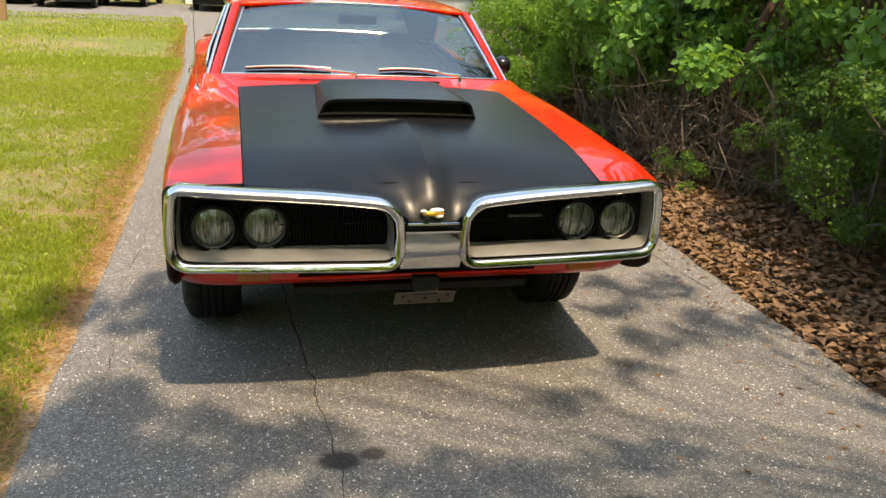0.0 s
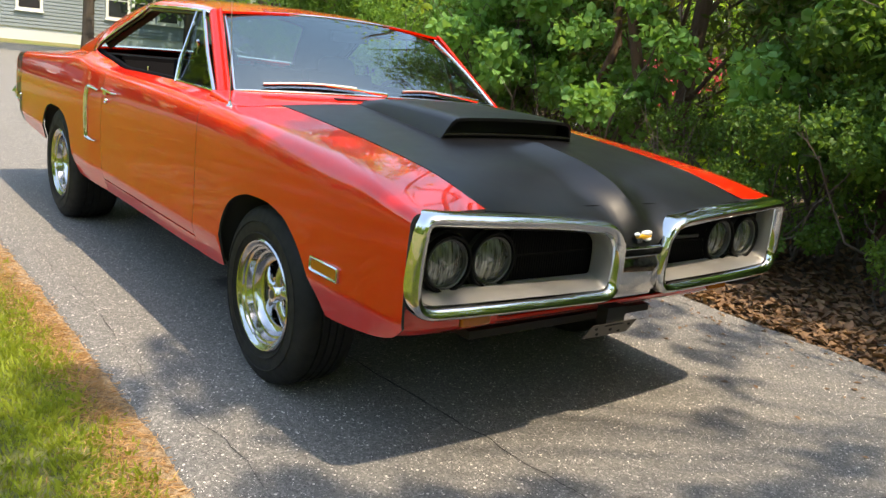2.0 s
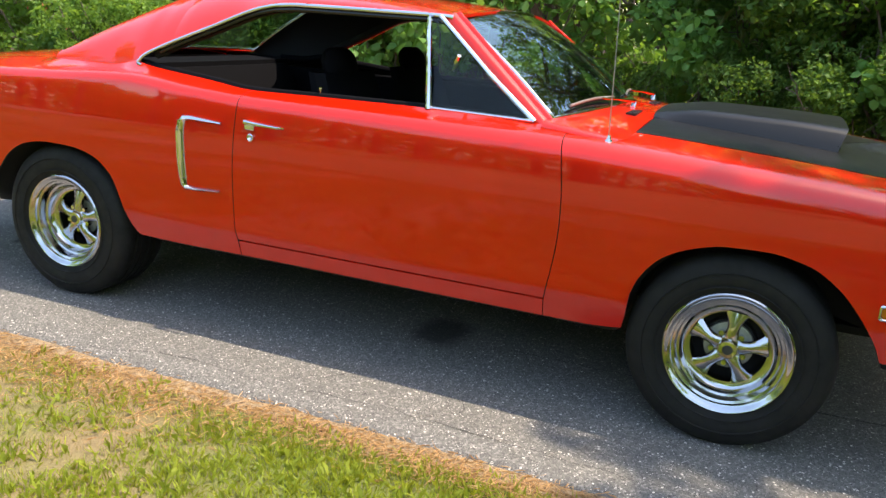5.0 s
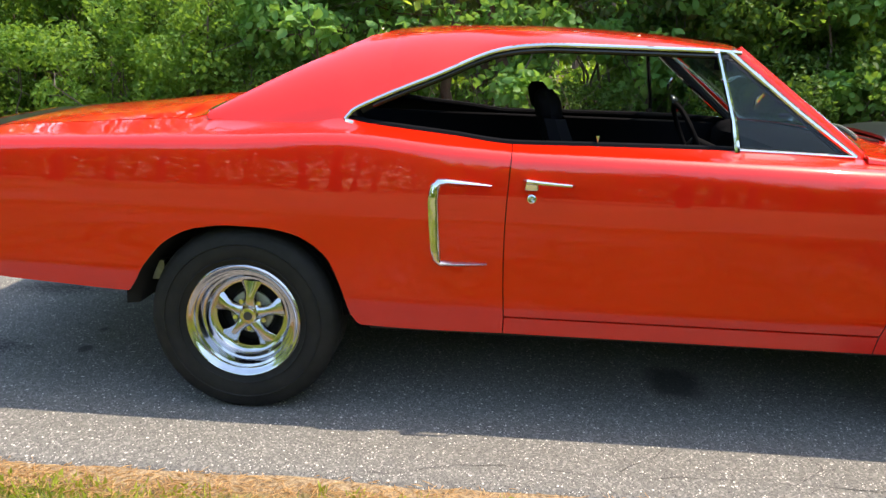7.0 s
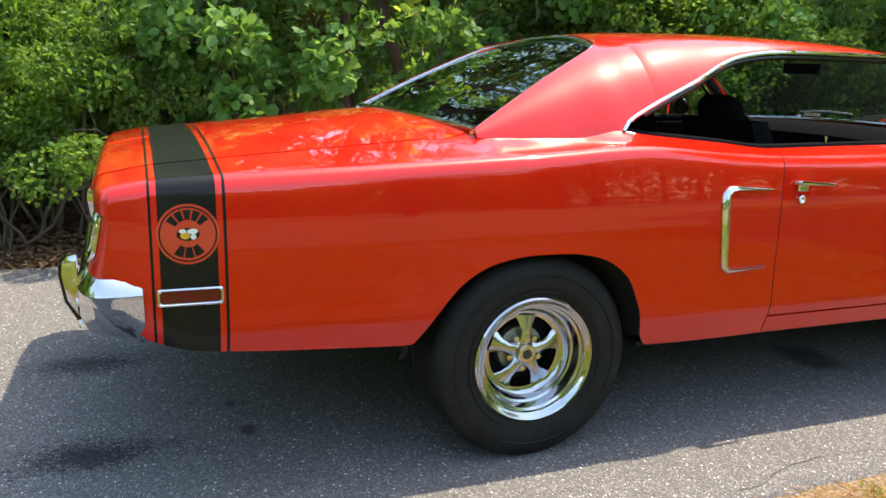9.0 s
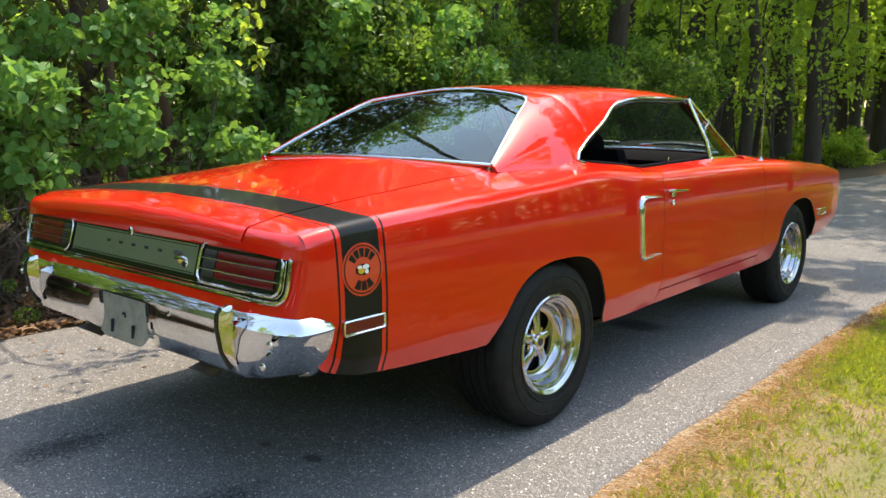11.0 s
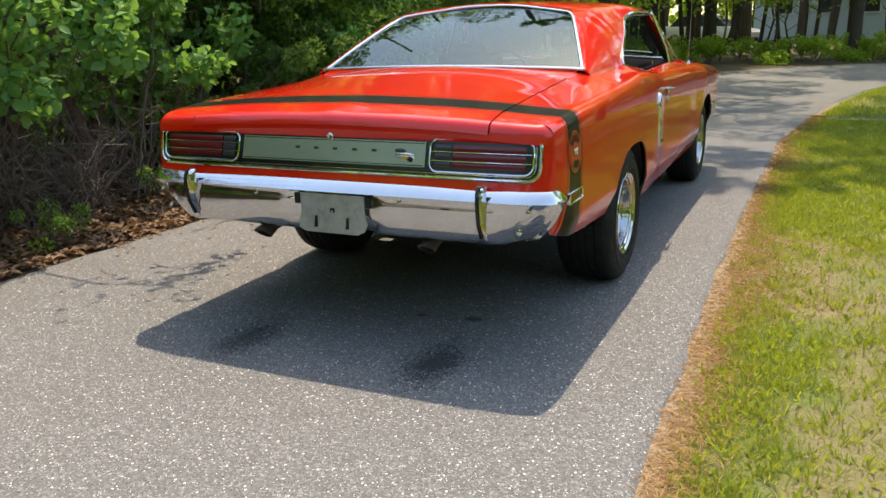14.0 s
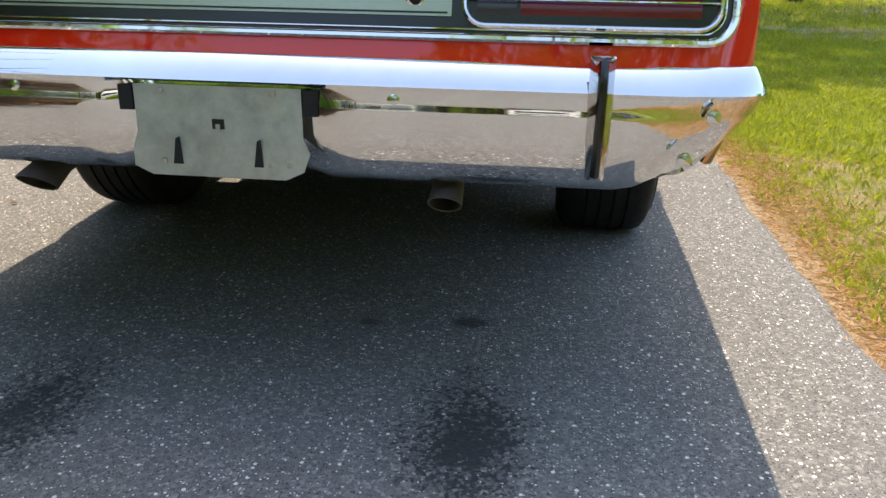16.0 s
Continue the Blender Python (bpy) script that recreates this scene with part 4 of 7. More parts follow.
bm = grid_bm([[(x, -2.482 + .12 * x * x - .024 * (z - .56) / .15 - (0 if .575 < z < .70 else -.012), z) for z in (.556, .570, .585, .63, .68, .702, .712)] for x in [-.118 + .236 * i / 12 for i in range(13)]])
solid(part("bumper_centre", bm, M["chrome"], car, "chrome bumper bridge between the bezels"), .03, -1)
part("nose_strip", tube_bm([(-.098 + .196 * k / 10, -2.497 + .10 * (-.098 + .196 * k / 10) ** 2, .742) for k in range(11)], .005, 8), M["chrome"], car)
part("nose_gap", box_bm(-.115, .115, -2.47, -2.40, .69, .76), M["dark"], car)
for dx, dz, rx, rz, m in ((0, 0, .040, .010, "gold"), (.012, .010, .026, .009, "white"), (-.018, -.008, .013, .013, "grey"), (.02, -.008, .016, .008, "white"), (-.03, .008, .012, .006, "white")):
    bm = bmesh.new()
    bmesh.ops.create_uvsphere(bm, u_segments=16, v_segments=8, radius=1, matrix=Matrix.Translation((dx * 1.2 - .004, -2.493, .782 + dz * 1.2)) @ Matrix.Diagonal((rx * 1.1, .010, rz * 1.1, 1)))
    part("nose_emblem", bm, M[m], car)

# valance with its opening
def valance_point(x, k):
    y, z = ((-2.425, .580), (-2.416, .552), (-2.407, .545), (-2.380, .490), (-2.371, .478), (-2.34, .452), (-2.27, .436), (-2.14, .430))[k]
    e = (abs(x) / .95) ** 12
    return (x * (1 - .008 * e), y + .062 * (k > 0) + .07 * e, z - .012 * (1 - e) * (k >= 3))


bm = bmesh.new()
xs = [-.945 + 1.89 * i / 54 for i in range(55)]
vs = [[bm.verts.new(valance_point(x, k)) for k in range(8)] for x in xs]
for i in range(54):
    for k in range(7):
        if k == 2 and abs(xs[i] + .0175) < .50:
            continue
        bm.faces.new([vs[i][k], vs[i + 1][k], vs[i + 1][k + 1], vs[i][k + 1]])
solid(part("front_valance", bm, M["paint"], car), .006, -1)
part("valance_back", box_bm(-.47, .47, -2.30, -2.275, .455, .57), M["dark"], car)
bm = box_bm(-.122, .122, -2.432, -2.427, .378, .442)
for v in bm.verts:
    v.co.y += .045 * (.442 - v.co.z) / .07
fplate = part("front_plate_bracket", bm, M["dirty_plate"], car, "bare front number plate bracket")
for x, z in ((-.09, .425), (.09, .425), (-.06, .395), (.06, .395), (0, .41)):
    part("hole", lathe_bm([(-.0015, .0001), (-.0015, .007), (.002, .007)], 10, "y", (x, -2.4325 + .045 * (.442 - z) / .07, z)), M["dark"], fplate)
part("bracket_arm", box_bm(-.05, .05, -2.428, -2.38, .43, .50), M["dark"], fplate)

# ---- wheels ----
def make_wheel(name, radius, width, rim_r, dish):
    """A wheel at the origin, its outer face towards -x."""
    w = empty(name, "", "")
    w.parent = car
    o = -width / 2
    prof = [(o + .035, rim_r - .006), (o + .012, rim_r + .004), (o + .004, rim_r + .022), (o - .004, rim_r + .055), (o - .002, radius - .055), (o + .010, radius - .026), (o + .024, radius - .008), (o + .045, radius - .001)]
    tread = []
    nt = 5
    inner = width - .09
    for k in range(nt):
        a = o + .045 + inner * k / nt
        b = a + inner / nt
        tread += [(a + .006, radius), (b - .005, radius), (b - .004, radius - .008), (b + .004, radius - .008)]
    prof2 = [(-p, r) for p, r in prof[::-1]]
    tyre = part("tyre", lathe_bm(prof + tread[:-2] + prof2, 72), M["rubber"], w)
    for rr in (rim_r + .030, radius - .062):
        part("sidewall_ring", lathe_bm([(o - .0035, rr - .003), (o - .0065, rr - .001), (o - .0065, rr + .001), (o - .0035, rr + .003)], 64), M["rubber"], tyre)
    rprof = [(o + .016, rim_r + .006), (o + .006, rim_r + .008), (o + .001, rim_r + .002), (o + .004, rim_r - .006), (o + .012, rim_r - .011), (o + .016, rim_r - .021), (o + .024, rim_r - .024), (o + .028, rim_r - .033), (o + dish * .62, rim_r - .040), (o + dish * .66, rim_r - .048), (o + dish * .92, rim_r - .056), (o + dish, rim_r - .066), (o + dish + .002, rim_r - .082), (o + dish + .03, rim_r - .086), (-o - .03, rim_r - .050)]
    rim = part("rim", lathe_bm(rprof, 72), M["rim"], w)
    part("drum", lathe_bm([(o + dish + .034, .0001), (o + dish + .034, .078), (o + dish + .040, .084), (o + dish + .044, .092), (o + dish + .075, .096), (o + dish + .080, .128), (o + dish + .10, .132)], 40), M["dark"], w)
    part("flange", lathe_bm([(o + dish + .033, .086), (o + dish + .026, .084), (o + dish + .024, .078), (o + dish + .024, .0001)], 40), M["plate"], rim)
    part("back_plate", lathe_bm([(o + dish + .10, .0001), (o + dish + .10, rim_r - .03)], 40), M["dark"], w)
    hx = o + dish - .012
    for k in range(5):
        a = math.radians(90 + 72 * k)
        d, t = Vector((0, math.cos(a), math.sin(a))), Vector((0, -math.sin(a), math.cos(a)))
        rows = []
        for r, wd, dp in ((.030, .030, .002), (.050, .0225, -.004), (.075, .0210, -.002), (.098, .0255, .003), (.116, .035, .008), (rim_r - .080, .047, .013)):
            rows.append([tuple(Vector((hx + dp + ox, 0, 0)) + d * r + t * (wd * q)) for q, ox in ((-1, .022), (-.96, .006), (-.6, -.003), (0, -.006), (.6, -.003), (.96, .006), (1, .022))])
        part("spoke", grid_bm(rows), M["rim"], rim)
        d2, = (Vector((0, math.cos(a + math.pi / 5), math.sin(a + math.pi / 5))),)
        part("lug_nut", tube_bm([Vector((hx + .026, 0, 0)) + d2 * .058, Vector((hx + .004, 0, 0)) + d2 * .058], .0105, 6), M["chrome"], rim)
    hub = part("hub_cap", lathe_bm([(hx + .02, .050), (hx + .008, .049), (hx + .002, .042), (hx - .004, .036), (hx - .014, .034), (hx - .018, .030), (hx - .020, .0001)], 32), M["chrome"], w)
    part("cap_emblem", lathe_bm([(hx - .0185, .018), (hx - .0215, .0165), (hx - .022, .0001)], 24), M["grey"], hub)
    return w


front_wheel = make_wheel("wheel", .351, .250, .212, .082)
front_wheel.matrix_basis = pose(-.832, -1.486, .350)
m = pose(.832, -1.486, .350, 0, 0, 180)
copy_thing(front_wheel, m)
rear_wheel = make_wheel("wheel", .360, .300, .213, .098)
rear_wheel.matrix_basis = pose(-.825, 1.486, .358, 3, 0, 0)
copy_thing(rear_wheel, pose(.825, 1.486, .358, 20, 0, 180))
front_wheel.matrix_basis = pose(-.832, -1.486, .350, 6, 0, 0)

# ---- underside ----
part("floor_pan", box_bm(-.87, .87, -1.08, 1.02, .325, .345), M["dark"], car)
part("engine_bay_pan", box_bm(-.50, .50, -2.20, -1.0, .36, .39), M["dark"], car)
part("boot_floor", box_bm(-.50, .50, 1.0, 1.95, .42, .45), M["dark"], car)
part("tail_floor", box_bm(-.90, .90, 1.97, 2.70, .545, .56), M["dark"], car)
part("firewall", box_bm(-.90, .90, -1.10, -1.08, .34, .98), M["dark"], car)
part("front_bulkhead", box_bm(-.88, .88, -2.33, -2.31, .60, .84), M["dark"], car)
# two unseen plates added to stop sun leaking through bonnet and boot seams
part("engine_cover", box_bm(-.84, .84, -2.30, -1.12, .80, .82), M["dark"], car)
part("boot_tray", box_bm(-.86, .86, 1.70, 2.74, .86, .88), M["dark"], car)
part("boot_bulkhead", box_bm(-.80, .80, 1.60, 1.62, .40, 1.06), M["dark"], car)
part("rear_axle", tube_bm([(-.70, 1.486, .352), (.70, 1.486, .352)], .045, 12), M["dark"], car)
part("front_axle", tube_bm([(-.72, -1.486, .33), (.72, -1.486, .33)], .035, 12), M["dark"], car)
for s in (-1, 1):
    part("exhaust_run", tube_bm([(s * .40, -.6, .30), (s * .40, .9, .31), (s * .42, 1.3, .40), (s * .425, 1.7, .47), (s * .412 - .028, 2.3, .46)], .03, 10), M["steel"], car)
    part("arch_bulkhead", box_bm(s * .45, s * .94, 1.925, 1.945, .515, .80), M["dark"], car)
    part("leaf_spring", tube_bm([(s * .58, .95, .36), (s * .58, 1.486, .28), (s * .58, 2.1, .42)], .03, 6), M["dark"], car)
part("shackle", box_bm(-.80, -.74, 1.85, 1.92, .455, .53), M["plate"], car)
part("driveshaft", tube_bm([(0, -.9, .36), (0, 1.4, .36)], .05, 10), M["dark"], car)

# ---- cabin ----
for s in (-1, 1):
    # dark filler added inside the door so no sun falls through to the ground
    part("door_core", box_bm(s * .846, s * .925, -.78, 1.02, .40, .97), M["dark"], car)
    bevel(part("door_card", box_bm(s * .80, s * .845, -.78, 1.45, .36, 1.035), M["vinyl"], car), .01)


def seat(parent_name, x, w, y, label):
    st = part(parent_name, box_bm(x - w / 2, x + w / 2, y - .26, y + .26, .42, .60), M["vinyl"], car, label)
    bevel(st, .05, 3)
    rows = []
    for k in range(10):
        t = k / 9
        yy, z = y + .20 + .20 * t, .56 + .57 * t
        hw = w / 2 * (1 - .12 * t ** 3)
        th = .07 * (1 - .35 * t)
        rows.append([(x + hw * q, yy + th * f, z) for q, f in ((-1, 0), (-.92, -.9), (-.5, -1), (0, -.85), (.5, -1), (.92, -.9), (1, 0), (.92, .9), (0, 1), (-.92, .9))])
    bm = grid_bm(rows, None, False, True)
    part("seat_back", bm, M["vinyl"], st)
    rows = []
    for k in range(9):
        t = k / 8
        z = 1.10 + .13 * t
        sc = (1 - abs(2 * t - .9) ** 3 * .35)
        rows.append([(x + .135 * sc * math.cos(a), y + .40 + .03 * t + .055 * sc * math.sin(a), z) for a in [2 * math.pi * j / 14 for j in range(14)]])
    rows.append([(x, y + .43, 1.233)] * 14)
    bm = grid_bm(rows, None, False, True)
    bmesh.ops.remove_doubles(bm, verts=bm.verts, dist=.0005)
    part("headrest", bm, M["vinyl"], st)
    return st


seat("front_seat", -.40, .56, -.05, "black vinyl front seat with headrest")
seat("front_seat", .40, .56, -.05, "black vinyl front seat with headrest")
bench = part("rear_bench", box_bm(-.66, .66, .72, 1.2, .42, .66), M["vinyl"], car)
bevel(bench, .05, 3)
rows = [[(x, 1.12 + .22 * t, .62 + .44 * t) for t in (0, .25, .5, .75, .95, 1.0)] + [(x, 1.42, 1.06), (x, 1.40, .6)] for x in [-.68 + 1.36 * k / 12 for k in range(13)]]
part("bench_back", grid_bm(rows), M["vinyl"], bench)
part("parcel_shelf", box_bm(-.72, .72, 1.36, 1.66, 1.06, 1.085), M["vinyl"], car)
rows = [[(x, y + max(0, -.6 - y) / .26 * .13 * (x / .76) ** 2, z - .02 * (x / .76) ** 2) for y, z in ((-.845, 1.070), (-.76, 1.078), (-.66, 1.062), (-.60, 1.02), (-.60, .93), (-.63, .80), (-.75, .70))] for x in [-.76 + 1.52 * k / 12 for k in range(13)]]
dash = part("dashboard", grid_bm(rows), M["vinyl"], car)
rows = []
for k in range(36):
    a = 2 * math.pi * k / 36
    c = Vector((.40, -.40, .975)) + (Vector((1, 0, 0)) * math.cos(a) + Vector((0, .42, .907)) * math.sin(a)) * .185
    rows.append(c)
wheel = part("steering_wheel", tube_bm(rows, .0125, 8, None, True, True), M["vinyl"], car)
for a in (200, 340, 270):
    c = Vector((.40, -.40, .975))
    e = c + (Vector((1, 0, 0)) * math.cos(radians(a)) + Vector((0, .42, .907)) * math.sin(radians(a))) * .18
    part("wheel_spoke", tube_bm([c + Vector((0, -.03, .01)), e], .009, 6), M["steel"], wheel)
part("column", tube_bm([(.40, -.42, .965), (.40, -.66, .86)], [.03, .035], 12), M["vinyl"], wheel)
part("shift_lever", tube_bm([(.0, -.25, .42), (-.01, -.28, .72), (-.01, -.27, .78)], [.008, .007, .018], 8), M["chrome"], car)
part("inside_mirror", box_bm(-.11, .11, -.44, -.415, 1.325, 1.375), M["vinyl"], car)
rows = [[(-.60 + 1.20 * k / 14, y, roof_z(y) - .028 - .050 * abs(2 * k / 14 - 1) ** 2.2) for k in range(15)] for y in [-.30 + .1 * j for j in range(13)]]
part("headlining", grid_bm(rows), M["headliner"], car)

# ---- small outside parts ----
mirror = part("door_mirror", tube_bm([(.885, -.44, 1.045), (.900, -.43, 1.06), (.905, -.42, 1.085)], [.022, .014, .012], 8), M["chrome"], car, "small round black door mirror")
part("mirror_shell", lathe_bm([(-.055, .0001), (-.05, .025), (-.03, .048), (0, .060), (.008, .058), (.004, .0001)], 24, "y", (.912, -.40, 1.112)), M["gloss_black"], mirror)
ant = part("antenna", tube_bm([(-.894, -.985, 1.015), (-.894, -.983, 1.05), (-.897, -.975, 1.30), (-.903, -.955, 1.80)], [.004, .0026, .002, .0014], 6), M["steel"], car)
part("antenna_base", lathe_bm([(0, .018), (.008, .016), (.016, .008), (.03, .006)], 16, "z", (-.894, -.985, 1.012)), M["chrome"], ant)
for x0, x1, y1 in ((-.075, -.60, 0), (.50, .10, 0)):
    u0, u1 = x0 / .772, x1 / .772
    um = u0 + (u1 - u0) * .55
    piv = Vector((x0, -.925, 1.082))
    mid = screen_point(um, .045) + Vector((0, -.012, .022))
    blade = [screen_point(u0 + (u1 - u0) * (.25 + .85 * k / 8), .035 + .02 * math.sin(math.pi * k / 8)) + Vector((0, -.006, .012)) for k in range(9)]
    wiper = part("wiper", tube_bm([piv + Vector((0, 0, -.01)), piv + Vector((0, 0, .02)), piv.lerp(mid, .5) + Vector((0, 0, .012)), mid], [.012, .011, .006, .005], 8), M["chrome"], car, "chrome windscreen wiper")
    part("blade_holder", tube_bm([p + Vector((0, -.004, .008)) for p in blade], .0056, 6), M["steel"], wiper)
    part("blade", tube_bm(blade, .005, 6), M["rubber"], wiper)
# ---- outdoor materials ----
# bald patches of the lawn: x, y and half sizes
BALD = [(-1.8, 5.6, .55, .75), (-2.3, 3.0, .55, .45), (-2.2, 2.4, .25, .6), (-3.9, 7.8, 1.1, .9), (-2.0, 3.5, .2, .4), (-5.2, 4.6, .8, .7), (-3.6, .6, .5, .4)]


def asphalt():
    m = mat("asphalt", (0.17, 0.165, 0.16), 0.92)
    n = N(m)
    co = n.coords()
    base = n.ramp(n.noise(1.1, 6, 0.6, co), (0.3, (0.118, 0.118, 0.117)), (0.7, (0.160, 0.157, 0.153)))
    grain = n.noise(160, 3, 0.7, co)
    base = n.mix(0.75, base, n.ramp(grain, (0.34, (0.034, 0.034, 0.036)), (0.66, (0.290, 0.283, 0.270))))
    agg = n.node("ShaderNodeTexVoronoi", Scale=125.0)
    n.put(agg.inputs["Vector"], co)
    tone = n.node("ShaderNodeSeparateColor")
    n.put(tone.inputs[0], agg.outputs["Color"])
    base = n.mix(0.52, base, n.ramp(tone.outputs[0], (0.05, (0.022, 0.022, 0.024)), (0.55, (0.10, 0.10, 0.10)), (0.80, (0.20, 0.195, 0.188)), (0.97, (0.42, 0.405, 0.385))))
    base = n.mix(0.40, base, n.ramp(n.noise(420, 2, 0.6, co), (0.36, (0.015, 0.015, 0.017)), (0.64, (0.26, 0.254, 0.243))))
    vo = n.node("ShaderNodeTexVoronoi", Scale=150.0)
    n.put(vo.inputs["Vector"], co)
    pick = n.node("ShaderNodeSeparateColor")
    n.put(pick.inputs[0], vo.outputs["Color"])
    near = n.math("LESS_THAN", vo.outputs["Distance"], 0.36)
    pit = n.math("MULTIPLY", near, n.math("GREATER_THAN", pick.outputs[1], 0.80))
    base = n.mix(n.math("MULTIPLY", pit, 0.8), base, (0.018, 0.018, 0.019))
    fleck = n.math("MULTIPLY", near, n.math("GREATER_THAN", pick.outputs[0], 0.87))
    base = n.mix(fleck, base, n.mix(pick.outputs[2], (0.36, 0.35, 0.335), (0.64, 0.62, 0.59)))
    big = n.node("ShaderNodeTexVoronoi", Scale=70.0)
    n.put(big.inputs["Vector"], co)
    pick_big = n.node("ShaderNodeSeparateColor")
    n.put(pick_big.inputs[0], big.outputs["Color"])
    stone = n.math("MULTIPLY", n.math("LESS_THAN", big.outputs["Distance"], 0.30), n.math("GREATER_THAN", pick_big.outputs[0], 0.93))
    base = n.mix(stone, base, (0.66, 0.63, 0.58))
    xyz = n.node("ShaderNodeSeparateXYZ")
    n.put(xyz.inputs[0], co)
    wob = n.noise(5, 5, 0.7, co)
    for x, y, rx, ry, depth, soft in ((-.392, -2.872, .10, .075, .93, .55), (-.266, -2.847, .065, .05, .9, .5), (.53, -3.28, .10, .06, .9, .6), (-.50, 2.93, .14, .27, .96, 1.3), (.43, 2.96, .135, .27, .95, 1.4), (-.457, 2.385, .06, .04, .8, .8), (-.20, 2.42, .04, .03, .6, .8), (-.45, -.25, .22, .16, .85, .9)):
        dx = n.math("DIVIDE", n.math("SUBTRACT", xyz.outputs[0], x), rx)
        dy = n.math("DIVIDE", n.math("SUBTRACT", xyz.outputs[1], y), ry)
        d = n.math("SQRT", n.math("ADD", n.math("MULTIPLY", dx, dx), n.math("MULTIPLY", dy, dy)))
        d = n.math("ADD", d, n.math("MULTIPLY", n.math("SUBTRACT", wob, 0.5), 1.1 * soft))
        if soft > 1:
            d = n.math("ADD", d, n.math("MULTIPLY", n.math("SUBTRACT", n.noise(55, 3, 0.6, co), 0.5), 1.3))
            d = n.math("ADD", d, n.math("MULTIPLY", n.math("SUBTRACT", tone.outputs[1], 0.5), 0.9))
        spot = n.math("MULTIPLY", n.ramp(d, (max(0, 0.75 - 0.3 * soft), 1.0), (1.0, 0.0)), depth)
        base = n.mix(spot, base, (0.020, 0.020, 0.021))
    n.set(Base_Color=n.mix(1.0, base, (1.02, 1.0, 0.97), "MULTIPLY"))
    n.set(Roughness=n.ramp(n.noise(70, 3, 0.6, co), (0.3, 0.78), (0.7, 0.97)))
    h = n.math("ADD", n.math("MULTIPLY", grain, 0.6), n.math("MULTIPLY", n.math("SUBTRACT", 0.5, vo.outputs["Distance"]), 0.7))
    n.bump(h, 0.75, 0.004)
    return m


def lawn_soil():
    m = mat("lawn", (0.12, 0.15, 0.03), 0.95)
    n = N(m)
    co = n.coords()
    patch = n.noise(0.55, 6, 0.62, co)
    fine = n.noise(38, 5, 0.7, co)
    green = n.mix(fine, (0.06, 0.085, 0.018), (0.20, 0.23, 0.05))
    straw = n.mix(fine, (0.16, 0.11, 0.055), (0.32, 0.25, 0.125))
    bare = n.ramp(patch, (0.46, 0.0), (0.62, 1.0))
    xyz = n.node("ShaderNodeSeparateXYZ")
    n.put(xyz.inputs[0], co)
    wob = n.math("MULTIPLY", n.math("SUBTRACT", n.noise(4.0, 5, 0.65, co), 0.5), 1.6)
    for x, y, rx, ry in BALD:
        dx = n.math("DIVIDE", n.math("SUBTRACT", xyz.outputs[0], x), rx)
        dy = n.math("DIVIDE", n.math("SUBTRACT", xyz.outputs[1], y), ry)
        d = n.math("ADD", n.math("SQRT", n.math("ADD", n.math("MULTIPLY", dx, dx), n.math("MULTIPLY", dy, dy))), wob)
        bare = n.math("MAXIMUM", bare, n.ramp(d, (0.70, 0.65), (1.0, 0.0)))
    n.set(Base_Color=n.mix(bare, green, straw))
    n.bump(fine, 0.8, 0.03)
    return m


def wood_floor():
    m = mat("forest_soil", (0.08, 0.055, 0.035), 0.95)
    n = N(m)
    co = n.coords()
    n.set(Base_Color=n.mix(n.noise(24, 6, 0.7, co), (0.065, 0.042, 0.025), n.mix(n.noise(1.3, 4, 0.6, co), (0.12, 0.08, 0.048), (0.07, 0.058, 0.028))))
    n.bump(n.noise(30, 6, 0.7, co), 0.9, 0.03)
    return m


def leaf_mat(name, a, b, through=0.38, rough=0.55):
    m = bpy.data.materials.new(name)
    m.use_nodes = True
    n = N(m)
    t = m.node_tree
    geo = t.nodes.new("ShaderNodeNewGeometry")
    inf = t.nodes.new("ShaderNodeObjectInfo")
    col = n.mix(geo.outputs["Random Per Island"], a, b)
    col = n.mix(n.math("MULTIPLY", inf.outputs["Random"], 0.35), col, tuple(0.55 * (p + q) * 0.5 for p, q in zip(a, b)))
    n.set(Base_Color=col, Roughness=rough, Specular_IOR_Level=0.3)
    tr = t.nodes.new("ShaderNodeBsdfTranslucent")
    n.put(tr.inputs[0], n.mix(0.5, col, (min(1, b[0] * 2.2), min(1, b[1] * 1.9), b[2] * 0.8)))
    mx = t.nodes.new("ShaderNodeMixShader")
    mx.inputs[0].default_value = through
    t.links.new(n.b.outputs[0], mx.inputs[1])
    t.links.new(tr.outputs[0], mx.inputs[2])
    t.links.new(mx.outputs[0], t.nodes["Material Output"].inputs[0])
    return m


def bark(name, a, b):
    m = mat(name, a, 0.9)
    n = N(m)
    mp = n.node("ShaderNodeMapping")
    n.put(mp.inputs["Vector"], n.coords())
    mp.inputs["Scale"].default_value = (14, 14, 2.5)
    f = n.noise(1.6, 6, 0.7, mp.outputs[0])
    n.set(Base_Color=n.mix(f, a, b))
    n.bump(f, 0.9, 0.03)
    return m


